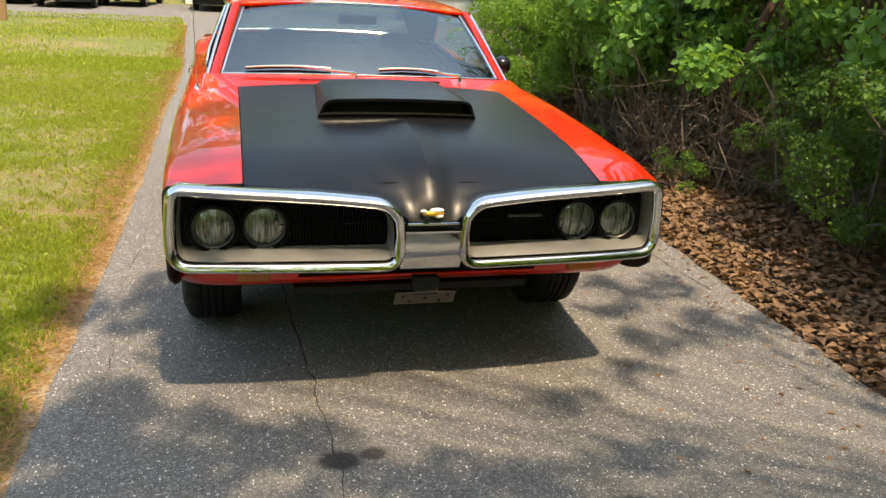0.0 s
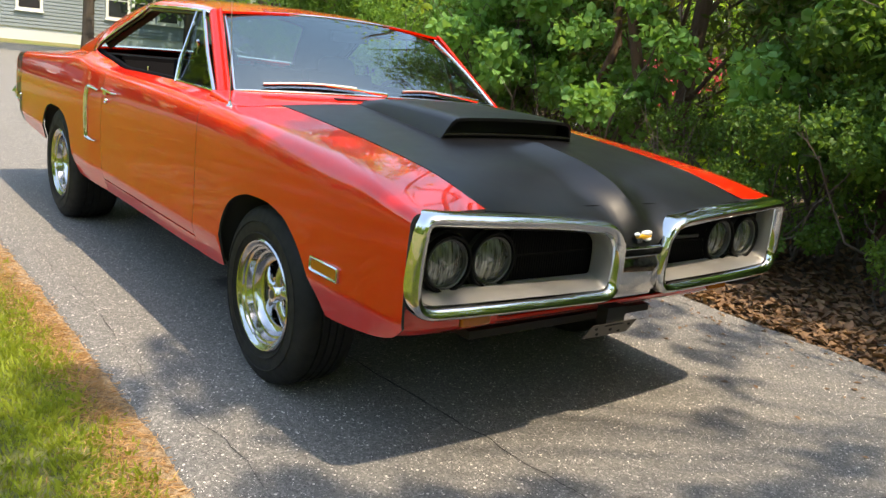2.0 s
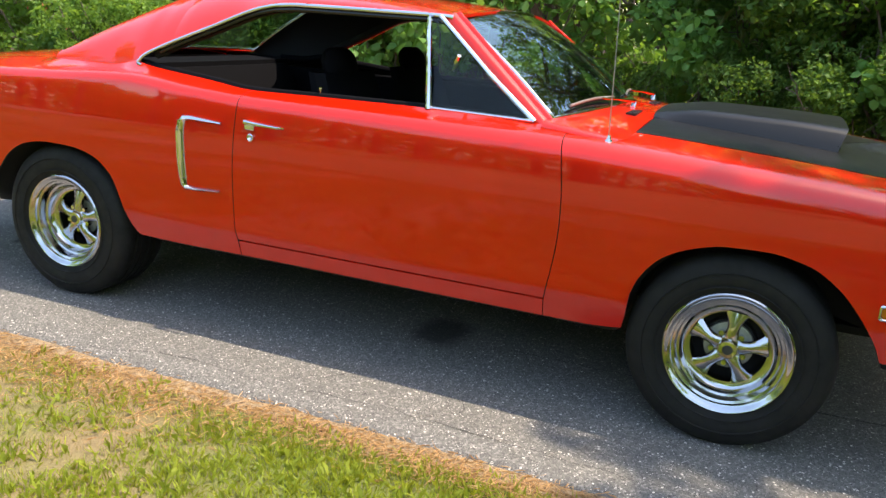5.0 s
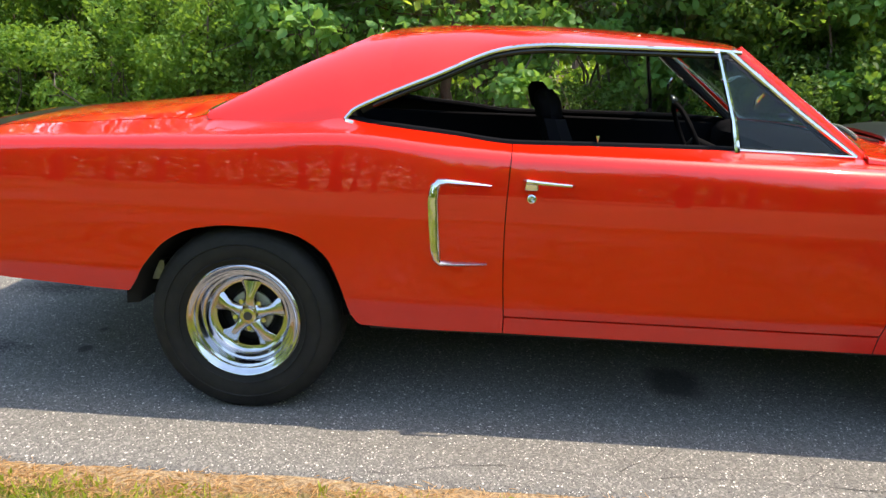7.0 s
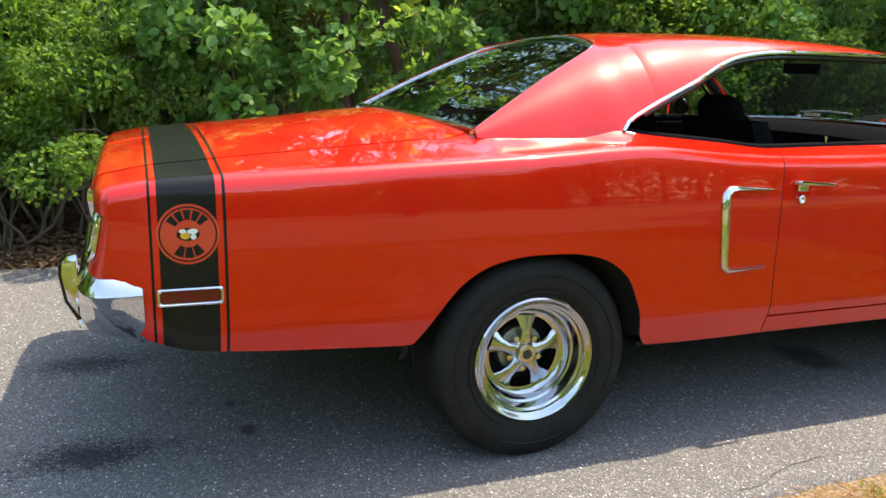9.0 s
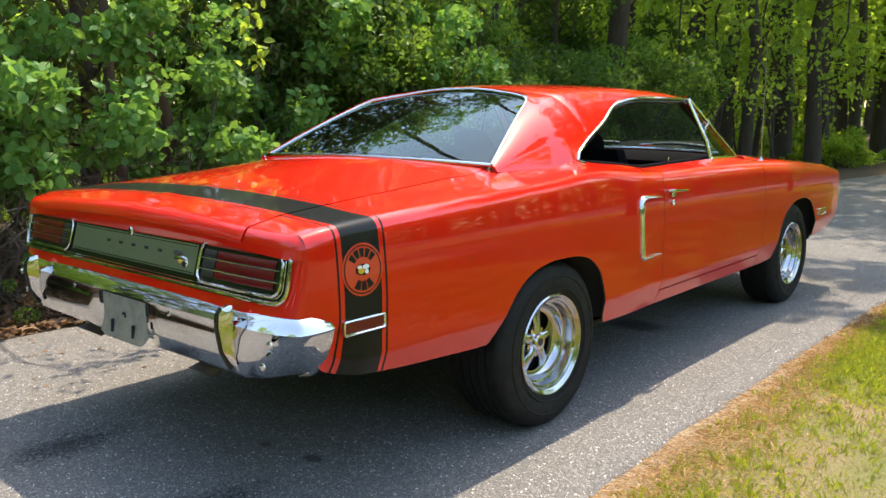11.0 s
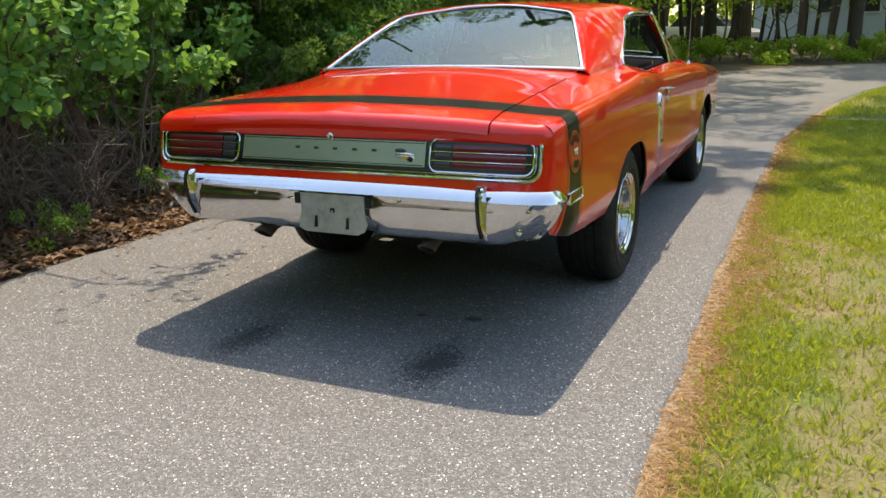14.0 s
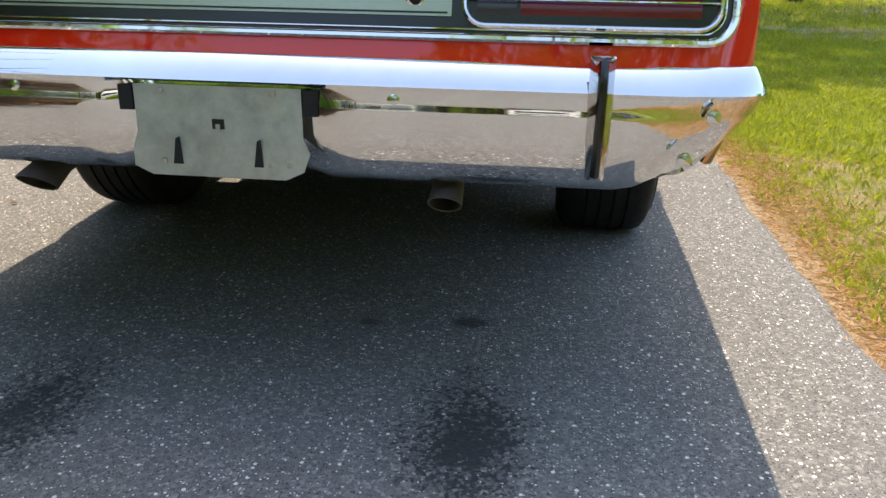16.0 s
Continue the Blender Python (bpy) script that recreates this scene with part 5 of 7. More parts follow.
M.update({
    "asphalt": asphalt(), "lawn": lawn_soil(), "forest": wood_floor(),
    "crack": mat("crack_shadow", (0.030, 0.030, 0.029), 0.95),
    "leaf_fresh": leaf_mat("fresh_leaf", (0.066, 0.160, 0.028), (0.190, 0.335, 0.066), 0.48),
    "leaf_mid": leaf_mat("mid_leaf", (0.038, 0.100, 0.020), (0.120, 0.225, 0.048), 0.45),
    "leaf_light": leaf_mat("light_leaf", (0.13, 0.245, 0.030), (0.30, 0.44, 0.075), 0.62),
    "needle": leaf_mat("cedar_spray", (0.042, 0.066, 0.018), (0.125, 0.155, 0.040), 0.35),
    "flower": leaf_mat("red_blossom", (0.45, 0.03, 0.06), (0.60, 0.10, 0.13), 0.3),
    "leaf_bright": leaf_mat("bright_leaf", (0.075, 0.205, 0.045), (0.19, 0.37, 0.100), 0.42),
    "blade": leaf_mat("grass_blade", (0.135, 0.200, 0.020), (0.37, 0.435, 0.065), 0.40),
    "dry_blade": leaf_mat("dry_grass", (0.26, 0.21, 0.08), (0.42, 0.36, 0.16), 0.2),
    "pine_needle": leaf_mat("fallen_needle", (0.26, 0.13, 0.05), (0.58, 0.37, 0.18), 0.1),
    "dead_leaf": leaf_mat("fallen_leaf", (0.115, 0.064, 0.036), (0.27, 0.165, 0.095), 0.12, 0.7),
    "bark": bark("tree_bark", (0.026, 0.019, 0.014), (0.105, 0.080, 0.058)),
    "bark_brown": bark("cedar_bark", (0.055, 0.032, 0.020), (0.17, 0.105, 0.07)),
    "twig": mat("bare_twig", (0.115, 0.092, 0.072), 0.9),
    "siding": mat("grey_siding", (0.20, 0.24, 0.27), 0.7), "trim_white": mat("white_trim", (0.75, 0.75, 0.73), 0.5),
    "shingle": mat("roof_shingle", (0.07, 0.07, 0.075), 0.9), "pane": mat("dark_pane", (0.03, 0.035, 0.04), 0.06),
    "pale_siding": mat("pale_siding", (0.55, 0.58, 0.60), 0.7),
    "car_silver": mat("silver_paint", (0.36, 0.36, 0.36), 0.3, 0.5, Coat_Weight=1.0), "car_dark": mat("dark_paint", (0.020, 0.024, 0.03), 0.25, 0.0, Coat_Weight=1.0),
    "car_white": mat("van_white", (0.72, 0.72, 0.71), 0.35, 0.0, Coat_Weight=1.0), "wood_post": bark("post_wood", (0.20, 0.11, 0.05), (0.36, 0.21, 0.10)),
    "alu": mat("aluminium", (0.6, 0.6, 0.6), 0.35, 0.9),
})

# ---- ground and driveway ----
rng = np.random.default_rng(7)


def catmull(pts, n):
    out = []
    p = [Vector(q) for q in pts]
    for i in range(len(p) - 1):
        a, b, c, d = p[max(i - 1, 0)], p[i], p[i + 1], p[min(i + 2, len(p) - 1)]
        for k in range(n):
            t = k / n
            out.append(.5 * ((2 * b) + (c - a) * t + (2 * a - 5 * b + 4 * c - d) * t * t + (3 * b - a - 3 * c + d) * t ** 3))
    out.append(p[-1])
    return out


LEFT = catmull([(-2.6, 24), (-1.95, 19), (-1.72, 14), (-1.47, 8), (-1.47, 4.5), (-1.44, 2.2), (-1.42, .3), (-1.44, -1.4), (-1.46, -3.0), (-1.52, -4.6), (-1.95, -8.2), (-2.8, -12), (-4.6, -15.2), (-8.5, -17.6), (-15, -19), (-40, -20.5)], 16)
RIGHT = catmull([(5.0, 24), (3.4, 19), (2.75, 14), (2.45, 8), (2.36, 4.5), (2.33, 2.6), (2.22, .8), (2.07, -1.2), (2.01, -2.6), (1.98, -4.6), (1.95, -8.6), (1.65, -13.6), (.2, -17.4), (-4.5, -21.4), (-14, -23.6), (-40, -25)], 16)


def edge_noise(p, amp=.035):
    return amp * (noise.noise(Vector((p.x * 2.1, p.y * 2.1, 0))) + .6 * noise.noise(Vector((p.x * 7, p.y * 7, 3))))


rows = []
for i, (a, b) in enumerate(zip(LEFT, RIGHT)):
    na, nb = edge_noise(a), edge_noise(b)
    w = (b - a).normalized()
    a2, b2 = a + w * na, b + w * nb
    row = [(a2.x - w.x * .02, a2.y - w.y * .02, -.05), (a2.x, a2.y, -.012), (a2.x + w.x * .03, a2.y + w.y * .03, -.001)]
    for k in range(1, 16):
        p = a2.lerp(b2, k / 16)
        row.append((p.x, p.y, 0))
    row += [(b2.x - w.x * .03, b2.y - w.y * .03, -.001), (b2.x, b2.y, -.012), (b2.x + w.x * .02, b2.y + w.y * .02, -.05)]
    rows.append(row)
driveway = tagged(part("driveway", grid_bm(rows), M["asphalt"], None, "", 60), "worn grey asphalt driveway with oil stains and cracks", "driveway", "", "structure")

size = 400
rows = [[(x, y, -.03) for y in (-size, -60, -30, -14, 0, 14, 30, 60, size)] for x in (-size, -60, -30, -14, 0, 14, 30, 60, size)]
tagged(part("ground", grid_bm(rows), M["lawn"], None, "", 0), "patchy green and straw lawn ground", "ground", "", "structure")
rows = []
for i, b in enumerate(RIGHT):
    a = RIGHT[max(i - 1, 0)]
    w = (RIGHT[min(i + 1, len(RIGHT) - 1)] - a).normalized()
    side = Vector((-w.y, w.x))
    rows.append([(b.x + side.x * d, b.y + side.y * d, -.022 + .10 * min(1, d / 4) * (d > .3) + .05 * noise.noise(Vector((b.x + d, b.y, 5))) * min(1, d)) for d in (-.05, .15, .5, 1.2, 2.4, 4.5, 9, 20, 60)])
tagged(part("forest_floor", grid_bm(rows), M["forest"], None, "", 60), "brown forest floor covered with dead leaves", "forest floor", "", "structure")
rows = [[(x, y, -.012) for y in (19.0 + .12 * abs(x + 3) * (x < -3), 22, 28, 29)] for x in (-30, -20, -12, -8, -5, -3, -2, 0, 3, 6, 9)]
tagged(part("road", grid_bm(rows), M["asphalt"], None, "", 0), "pale asphalt parking apron behind the lawn", "parking apron", "", "structure")
rows = [[(x, y, .085) for y in (-1.5, 3, 8, 14)] for x in (8.2, 9.5, 11.0, 12.4)]
tagged(part("pavement", grid_bm(rows), M["asphalt"], None, "", 0), "grey neighbouring driveway beyond the bushes", "driveway", "", "structure")


def duff():
    m = mat("needle_duff", (0.3, 0.2, 0.1), 0.95)
    n = N(m)
    co = n.coords()
    n.set(Base_Color=n.mix(n.ramp(n.noise(55, 5, 0.8, co), (0.36, 0.0), (0.62, 1.0)), (0.10, 0.06, 0.032), n.mix(n.noise(3.1, 4, 0.6, co), (0.40, 0.25, 0.12), (0.44, 0.36, 0.24))))
    n.bump(n.noise(90, 4, 0.7, co), 0.9, 0.012)
    return m


rows = []
for i, a in enumerate(LEFT):
    if not -9 < a.y < 20:
        continue
    w = (LEFT[i + 1] - LEFT[i - 1]).normalized()
    side = Vector((w.y, -w.x))
    k = .11 + .10 * noise.noise(Vector((a.x, a.y * 1.1, 4))) + .05 * noise.noise(Vector((a.x, a.y * 4.3, 9)))
    rows.append([(a.x + side.x * d, a.y + side.y * d, z) for d, z in ((-.06, -.016), (k * .4, -.015), (k * .8, -.021), (k, -.034))])
tagged(part("verge", grid_bm(rows), duff(), None, "", 60), "strip of orange brown needle duff beside the asphalt", "verge", "", "structure")


def crack(points, width=.006):
    pts = catmull(points, 14)
    rows = []
    for i, p in enumerate(pts):
        w = (pts[min(i + 1, len(pts) - 1)] - pts[max(i - 1, 0)]).normalized()
        s = Vector((-w.y, w.x))
        j = Vector((noise.noise(Vector((p.x * 9, p.y * 9, 1))), noise.noise(Vector((p.x * 9, p.y * 9, 8))))) * .022
        k = width * (.35 + abs(noise.noise(Vector((p.x * 6, p.y * 6, 2)))) * 1.5)
        rows.append([(p.x + j.x + s.x * k, p.y + j.y + s.y * k, .0022), (p.x + j.x - s.x * k, p.y + j.y - s.y * k, .0022)])
    part("crack", grid_bm(rows), M["crack"], driveway, "", 0)


crack([(-.42, -3.6), (-.40, -2.9), (-.43, -2.3), (-.47, -1.6), (-.50, -.6)], .0042)
crack([(-1.30, -2.6), (-1.26, -1.9), (-1.32, -1.3), (-1.27, -.5), (-1.30, .1), (-1.29, .55), (-1.40, .95)], .0015)
crack([(-1.30, .1), (-1.18, .0), (-1.08, -.1)], .0016)
crack([(-1.27, -.5), (-1.15, -.62), (-1.02, -.58)], .0016)
crack([(-1.2, -4.6), (-.6, -5.0), (-.2, -5.7), (.5, -6.0)], .005)
crack([(1.9, -1.5), (1.85, -.5), (1.98, .4), (2.05, 1.5)], .005)


# ---- loose plant matter ----
def quads_mesh(name, verts, faces):
    """A mesh from arrays: verts (n, 3), faces (m, 3)."""
    me = bpy.data.meshes.new(name)
    me.vertices.add(len(verts))
    me.vertices.foreach_set("co", np.asarray(verts, np.float32).ravel())
    me.loops.add(faces.size)
    me.loops.foreach_set("vertex_index", np.asarray(faces, np.int32).ravel())
    me.polygons.add(len(faces))
    me.polygons.foreach_set("loop_start", np.arange(0, faces.size, 3, dtype=np.int32))
    me.update(calc_edges=True)
    return me


def unit(a):
    return a / np.maximum(np.linalg.norm(a, axis=1, keepdims=True), 1e-9)


def leaf_mesh(name, at, length, wide=.55, rng=rng, down=.25, flat=0.0, fold=.12, oval=False):
    """Folded leaves of two triangles each, or oval ones of four, growing from the points at."""
    n = len(at)
    a = rng.normal(size=(n, 3))
    a[:, 2] = a[:, 2] * (1 - flat) - down
    a = unit(a)
    b = np.cross(a, unit(rng.normal(size=(n, 3)) * (1 - flat) + np.array([0, 0, 1.0]) * (.6 + 2 * flat)))
    b = unit(b)
    c = np.cross(b, a)
    L = (length * rng.uniform(.6, 1.3, n))[:, None]
    if oval:
        w, u = L * wide * .5, c * L * fold
        v = np.stack([at, at + a * L * .28 + b * w * .85 + u * .8, at + a * L * .70 + b * w * .85 + u * .7, at + a * L * 1.05 - c * L * .10,
                      at + a * L * .70 - b * w * .85 + u * .7, at + a * L * .28 - b * w * .85 + u * .8], 1).reshape(-1, 3)
        i = np.arange(n)[:, None] * 6
        f = np.concatenate([i + [0, 1, 2], i + [0, 2, 3], i + [0, 3, 4], i + [0, 4, 5]], 1).reshape(-1, 3)
        return quads_mesh(name, v, f)
    v = np.stack([at, at + a * L * .45 + b * L * wide * .5 + c * L * fold, at + a * L - c * L * .08, at + a * L * .45 - b * L * wide * .5 + c * L * fold], 1).reshape(-1, 3)
    i = np.arange(n)[:, None] * 4
    f = np.concatenate([i + [0, 1, 2], i + [0, 2, 3]], 1).reshape(-1, 3)
    return quads_mesh(name, v, f)


def clump(n, centre, radius, rng=rng, shell=.55, squash=(1, 1, 1)):
    d = unit(rng.normal(size=(n, 3)))
    r = rng.uniform(0, 1, n) ** (1 / 3) * (1 - shell) + shell * rng.uniform(.75, 1.05, n)
    return np.asarray(centre) + d * (r * radius)[:, None] * np.asarray(squash)


def stuff(name, me, material, label, category):
    return tagged(part(name, me, material, None, "", 0), label, category, "", "stuff")


def edge_x(curve, y):
    ys = np.array([p.y for p in curve])
    xs = np.array([p.x for p in curve])
    o = np.argsort(ys)
    return np.interp(y, ys[o], xs[o])


def field(x, y):
    """Slow patchiness of the lawn."""
    return .5 + .25 * np.sin(x * 1.7 + 1.3 * np.sin(y * 1.1)) + .25 * np.sin(y * 1.9 + x * .6 + 2.0 * np.sin(x * .8))


def turf(x, y):
    """Thins the grass on the bald patches."""
    k = np.ones_like(x)
    for cx, cy, rx, ry in BALD:
        d = np.hypot((x - cx) / rx, (y - cy) / ry) + .35 * np.sin(x * 9 + 2 * np.sin(y * 7)) * np.cos(y * 8)
        k *= np.clip((d - .40) / .8, .55, 1)
    return k


def blades(name, n, x0, x1, y0, y1, tall, material, keep, label, wide=.0024, tuft=1):
    y = rng.uniform(y0, y1, n // tuft)
    x = edge_x(LEFT, y) - x0 - rng.uniform(0, 1, n // tuft) ** 1.5 * (x1 - x0)
    k = rng.uniform(0, 1, len(x)) < keep(x, y) * (turf(x, y) if material is M["blade"] else 1)
    x, y = np.repeat(x[k], tuft), np.repeat(y[k], tuft)
    n = len(x)
    off = rng.normal(size=(n, 2)) * (.024 if tuft > 1 else 0)
    x, y = x + off[:, 0], y + off[:, 1]
    base = np.stack([x, y, np.full(n, -.032)], 1)
    a = rng.uniform(0, 2 * np.pi, n)
    s = np.stack([np.cos(a), np.sin(a), np.zeros(n)], 1)
    lean = rng.normal(size=(n, 3)) * .45
    lean[:, :2] += off * 14
    lean[:, 2] = 1
    h = (tall * rng.uniform(.45, 1.25, n))[:, None]
    w = (wide * rng.uniform(.6, 1.3, n))[:, None]
    mid = base + unit(lean) * h * .6
    tip = mid + unit(lean + rng.normal(size=(n, 3)) * .5) * h * .5
    v = np.stack([base - s * w, base + s * w, mid + s * w * .7, tip], 1).reshape(-1, 3)
    i = np.arange(n)[:, None] * 4
    f = np.concatenate([i + [0, 1, 2], i + [0, 2, 3]], 1).reshape(-1, 3)
    return stuff(name, quads_mesh(name, v, f), material, label, "grass")


blades("lawn_grass", 390000, .09, 4.8, -6.5, 10.0, .044, M["blade"], lambda x, y: np.clip(1.9 * field(x, y) - .05, .3, 1) * np.clip((edge_x(LEFT, y) - x - .04) / .20, .10, 1), "short green grass tufts of the patchy lawn", .0021, 11)
blades("dry_grass", 60000, .10, 4.8, -7, 9, .024, M["dry_blade"], lambda x, y: np.clip(1.35 - 1.5 * field(x, y) + .8 * (1 - turf(x, y)), .06, 1), "straw coloured dry grass between the green")
blades("far_grass", 80000, .06, 22, 8, 21, .07, M["blade"], lambda x, y: np.clip(1.4 * field(x * .6, y * .6) - .1, .1, 1), "sunlit lawn grass further off", .008)
blades("verge_grass", 40000, .15, 9, -15, -7, .07, M["blade"], lambda x, y: np.clip(1.4 * field(x * .6, y * .6), .2, 1), "grass along the bend of the driveway", .006)

n = 36000
y = rng.uniform(-7, 18, n)
x = edge_x(LEFT, y) - np.abs(rng.normal(size=n)) * (.06 + .11 * np.clip(.5 + .5 * np.sin(y * 1.9 + 1.2 * np.sin(y * 3.1)), 0, 1)) - rng.uniform(-.03, .10, n)
stuff("needle_litter", leaf_mesh("needle_litter", np.stack([x, y, rng.uniform(-.018, -.004, n)], 1), .050, .055, rng, 0, .93, .02), M["pine_needle"], "orange brown pine needle litter along the asphalt edge", "needle litter")
n = 22000
y = rng.uniform(-9, 8, n)
x = edge_x(RIGHT, y) + .02 + np.abs(rng.normal(size=n)) * 1.1
z = -.015 + .10 * np.clip((x - edge_x(RIGHT, y)) / 4, 0, 1) + rng.uniform(0, .03, n)
stuff("leaf_litter", leaf_mesh("leaf_litter", np.stack([x, y, z], 1), .075, .65, rng, -.05, .75, .18), M["dead_leaf"], "brown fallen leaves beside the driveway", "leaf litter")
n = 900
y = rng.uniform(-6, 7, n)
x = edge_x(RIGHT, y) - rng.uniform(0, 1, n) ** 3 * 1.2
stuff("stray_leaves", leaf_mesh("stray_leaves", np.stack([x, y, np.full(n, .004)], 1), .035, .5, rng, 0, .9, .1), M["dead_leaf"], "few stray dead leaves on the asphalt", "leaf litter")


bm = grid_bm([[(2.36 + .075 * i + .01 * math.sin(j * 2), -2.52 + .035 * j + .012 * math.sin(i * 1.7), .012 + .014 * math.sin(i * 1.3 + j)) for j in range(4)] for i in range(4)])
scrap = solid(part("paper_scrap", bm, mat("pale_paper", (0.42, 0.55, 0.60), 0.6)), .002, 0)
tagged(scrap, "crumpled pale blue scrap on the dead leaves", "scrap")

# ---- shrubs and trees ----
def wander(a, b, n, amp, seed):
    a, b = Vector(a), Vector(b)
    r = np.random.default_rng(seed)
    out = []
    for k in range(n + 1):
        t = k / n
        j = Vector(r.normal(size=3)) * amp * math.sin(math.pi * min(t * 1.0, 1)) if 0 < k < n else Vector()
        out.append(a.lerp(b, t) + j)
    return out


def shrub(name, label, seed, clumps, leaf, size, wide=.6, stems=9, down=.3, oval=True):
    r = np.random.default_rng(seed)
    ob = empty(name, label, "shrub", (0, 0, 0), "bushes beside the driveway")
    pts = np.concatenate([clump(n, c, rad, r, .5, (1, 1, .8)) for c, rad, n in clumps])
    pts = pts[pts[:, 2] > .05]
    part("foliage", leaf_mesh("foliage", pts, size, wide, r, down, 0.0, .12, oval), leaf, ob, "", 0)
    bm = bmesh.new()
    for k in range(stems):
        c, rad, _ = clumps[k % len(clumps)]
        top = Vector(c) + Vector(r.normal(size=3)) * rad * .4
        tube_bm(wander((r.normal() * .12, r.normal() * .12, -.1), top, 6, .05, seed * 31 + k), [.016 - .0018 * i for i in range(7)], 5, bm)
        for q in range(3):
            e = Vector(c) + Vector(r.normal(size=3)) * rad * .8
            tube_bm(wander(top.lerp(Vector((0, 0, 0)), .25 * r.uniform()), e, 3, .04, seed * 77 + k * 5 + q), [.007, .005, .003, .002], 4, bm)
    part("stem", bm, M["twig"], ob, "", 0)
    return ob


def random_clumps(seed, n, spread, z0, z1, rad, leaves):
    r = np.random.default_rng(seed)
    return [((r.uniform(-spread, spread), r.uniform(-spread, spread), r.uniform(z0, z1)), rad * r.uniform(.7, 1.25), int(leaves * r.uniform(.7, 1.3))) for _ in range(n)]


def tree(name, label, seed, height, girth, clumps, leaf, size, wide=.6, bark_m=None, lean=(0, 0), limbs=True, group="trees beside the driveway", down=.3, limb=.42):
    r = np.random.default_rng(seed)
    ob = empty(name, label, "tree", (0, 0, 0), group)
    top = Vector((lean[0], lean[1], height))
    spine = wander((0, 0, -.3), top, 9, .10, seed)
    bm = tube_bm(spine, [girth * (1.25 if k == 0 else 1 - .085 * k) for k in range(10)], 10)
    if limbs:
        for k, (c, rad, _) in enumerate(clumps):
            c = Vector(c)
            h = min(max((c.z - .25 * math.hypot(c.x, c.y) - .4) / height, .12), .97)
            i = h * 9
            a = spine[int(i)].lerp(spine[min(int(i) + 1, 9)], i - int(i))
            g = girth * (1 - .085 * i) * limb
            tube_bm(wander(a, c, 5, .10, seed * 13 + k), [g, g * .8, g * .6, g * .45, g * .3, g * .15], 6, bm)
            for q in range(2):
                tube_bm(wander(a.lerp(c, r.uniform(.5, .95)), c + Vector(r.normal(size=3)) * rad * .75, 3, .06, seed * 17 + k * 7 + q), [g * .3, g * .22, g * .15, g * .06], 4, bm)
    part("trunk", bm, bark_m or M["bark"], ob, "", 60)
    pts = np.concatenate([clump(n, c, rad, r, .45, (1, 1, .75)) for c, rad, n in clumps])
    part("crown", leaf_mesh("crown", pts, size, wide, r, down), leaf, ob, "", 0)
    return ob


def place(ob, spots):
    """Moves a thing to the first spot and copies it to the others: x, y, turn, scale."""
    z0 = ob.location.z
    for k, (x, y, turn, sc) in enumerate(spots):
        z = .0 if x > 2.5 else -.03
        m = Matrix.Translation((x, y, z)) @ Matrix.Rotation(radians(turn), 4, "Z") @ Matrix.Diagonal((sc, sc, sc * (1 + .06 * math.sin(k * 2.1)), 1))
        if k == 0:
            first = m
        else:
            copy_thing(ob, m)
    ob.matrix_basis = first


sh_a = shrub("leafy_shrub", "fresh green leafy shrub on the driveway's woodland edge", 3, random_clumps(3, 26, .85, .5, 2.0, .25, 330), M["leaf_fresh"], .050, .66)
sh_b = shrub("broadleaf_shrub", "mid green broadleaf shrub over dead leaves", 5, random_clumps(5, 24, 1.05, .7, 2.8, .27, 300), M["leaf_mid"], .060, .74)
sh_c = shrub("low_shrub", "low bright green shrub among leaf litter", 9, random_clumps(9, 8, .5, .15, .7, .2, 110), M["leaf_fresh"], .065, .55)
place(sh_a, [(3.35, 3.3, 0, .95), (4.3, 4.6, 150, 1.15), (3.8, -4.4, 200, .95), (4.6, 6.5, 20, 1.3), (4.2, -7.5, 90, 1.2), (3.6, 7.4, 120, 1.0), (3.9, -2.4, 250, 1.25), (4.6, -3.6, 330, 1.4), (2.95, 3.6, 80, .82), (3.05, 4.9, 190, .8), (3.2, 2.9, 260, .7)])
place(sh_b, [(4.9, 2.0, 30, 1.1), (4.3, -1.7, 120, .95), (5.0, 3.5, 210, 1.2), (3.35, -3.0, 0, .9), (4.6, -5.2, 60, 1.2), (4.2, 5.4, 250, 1.2), (5.6, -.9, 160, 1.3), (5.3, -3.0, 100, 1.35), (5.6, 8.5, 45, 1.5), (6.6, -7.6, 220, 1.6), (8.4, -10, 170, 1.7), (9.6, -6.5, 60, 1.8), (14.5, .5, 250, 1.8), (15.5, 4.5, 20, 1.8), (15, -4, 140, 1.8), (5.0, -9.8, 30, 1.5), (6.2, -12.4, 90, 1.6), (5.9, 4.9, 120, .8)])
place(sh_c, [(2.9, .7, 0, .4), (2.8, -3.3, 80, .6), (2.95, 4.3, 160, .7), (2.7, -5.2, 240, .7), (3.0, -2.3, 30, .6), (3.2, 5.2, 110, 1.0), (2.65, 2.1, 200, .35), (2.5, -7.4, 20, .8), (5.6, .5, 60, 1.6), (5.4, -.9, 140, 1.6), (5.9, 1.7, 220, 1.7), (5.3, 2.5, 10, 1.5), (5.6, -2.4, 100, 1.6), (6.4, -.3, 280, 1.8), (6.0, 3.4, 300, 1.6)])

sh_d = shrub("understory_maple", "young maple with broad bright leaves over bare twigs", 15, random_clumps(15, 22, .75, .85, 2.7, .25, 110), M["leaf_bright"], .086, .8, 5, .35)
place(sh_d, [(3.15, 1.75, 0, 1.0), (3.5, 2.35, 110, .8), (3.3, .75, 230, .9), (3.9, -1.0, 300, 1.0), (4.3, 2.1, 60, 1.1), (3.5, -2.5, 170, 1.0)])

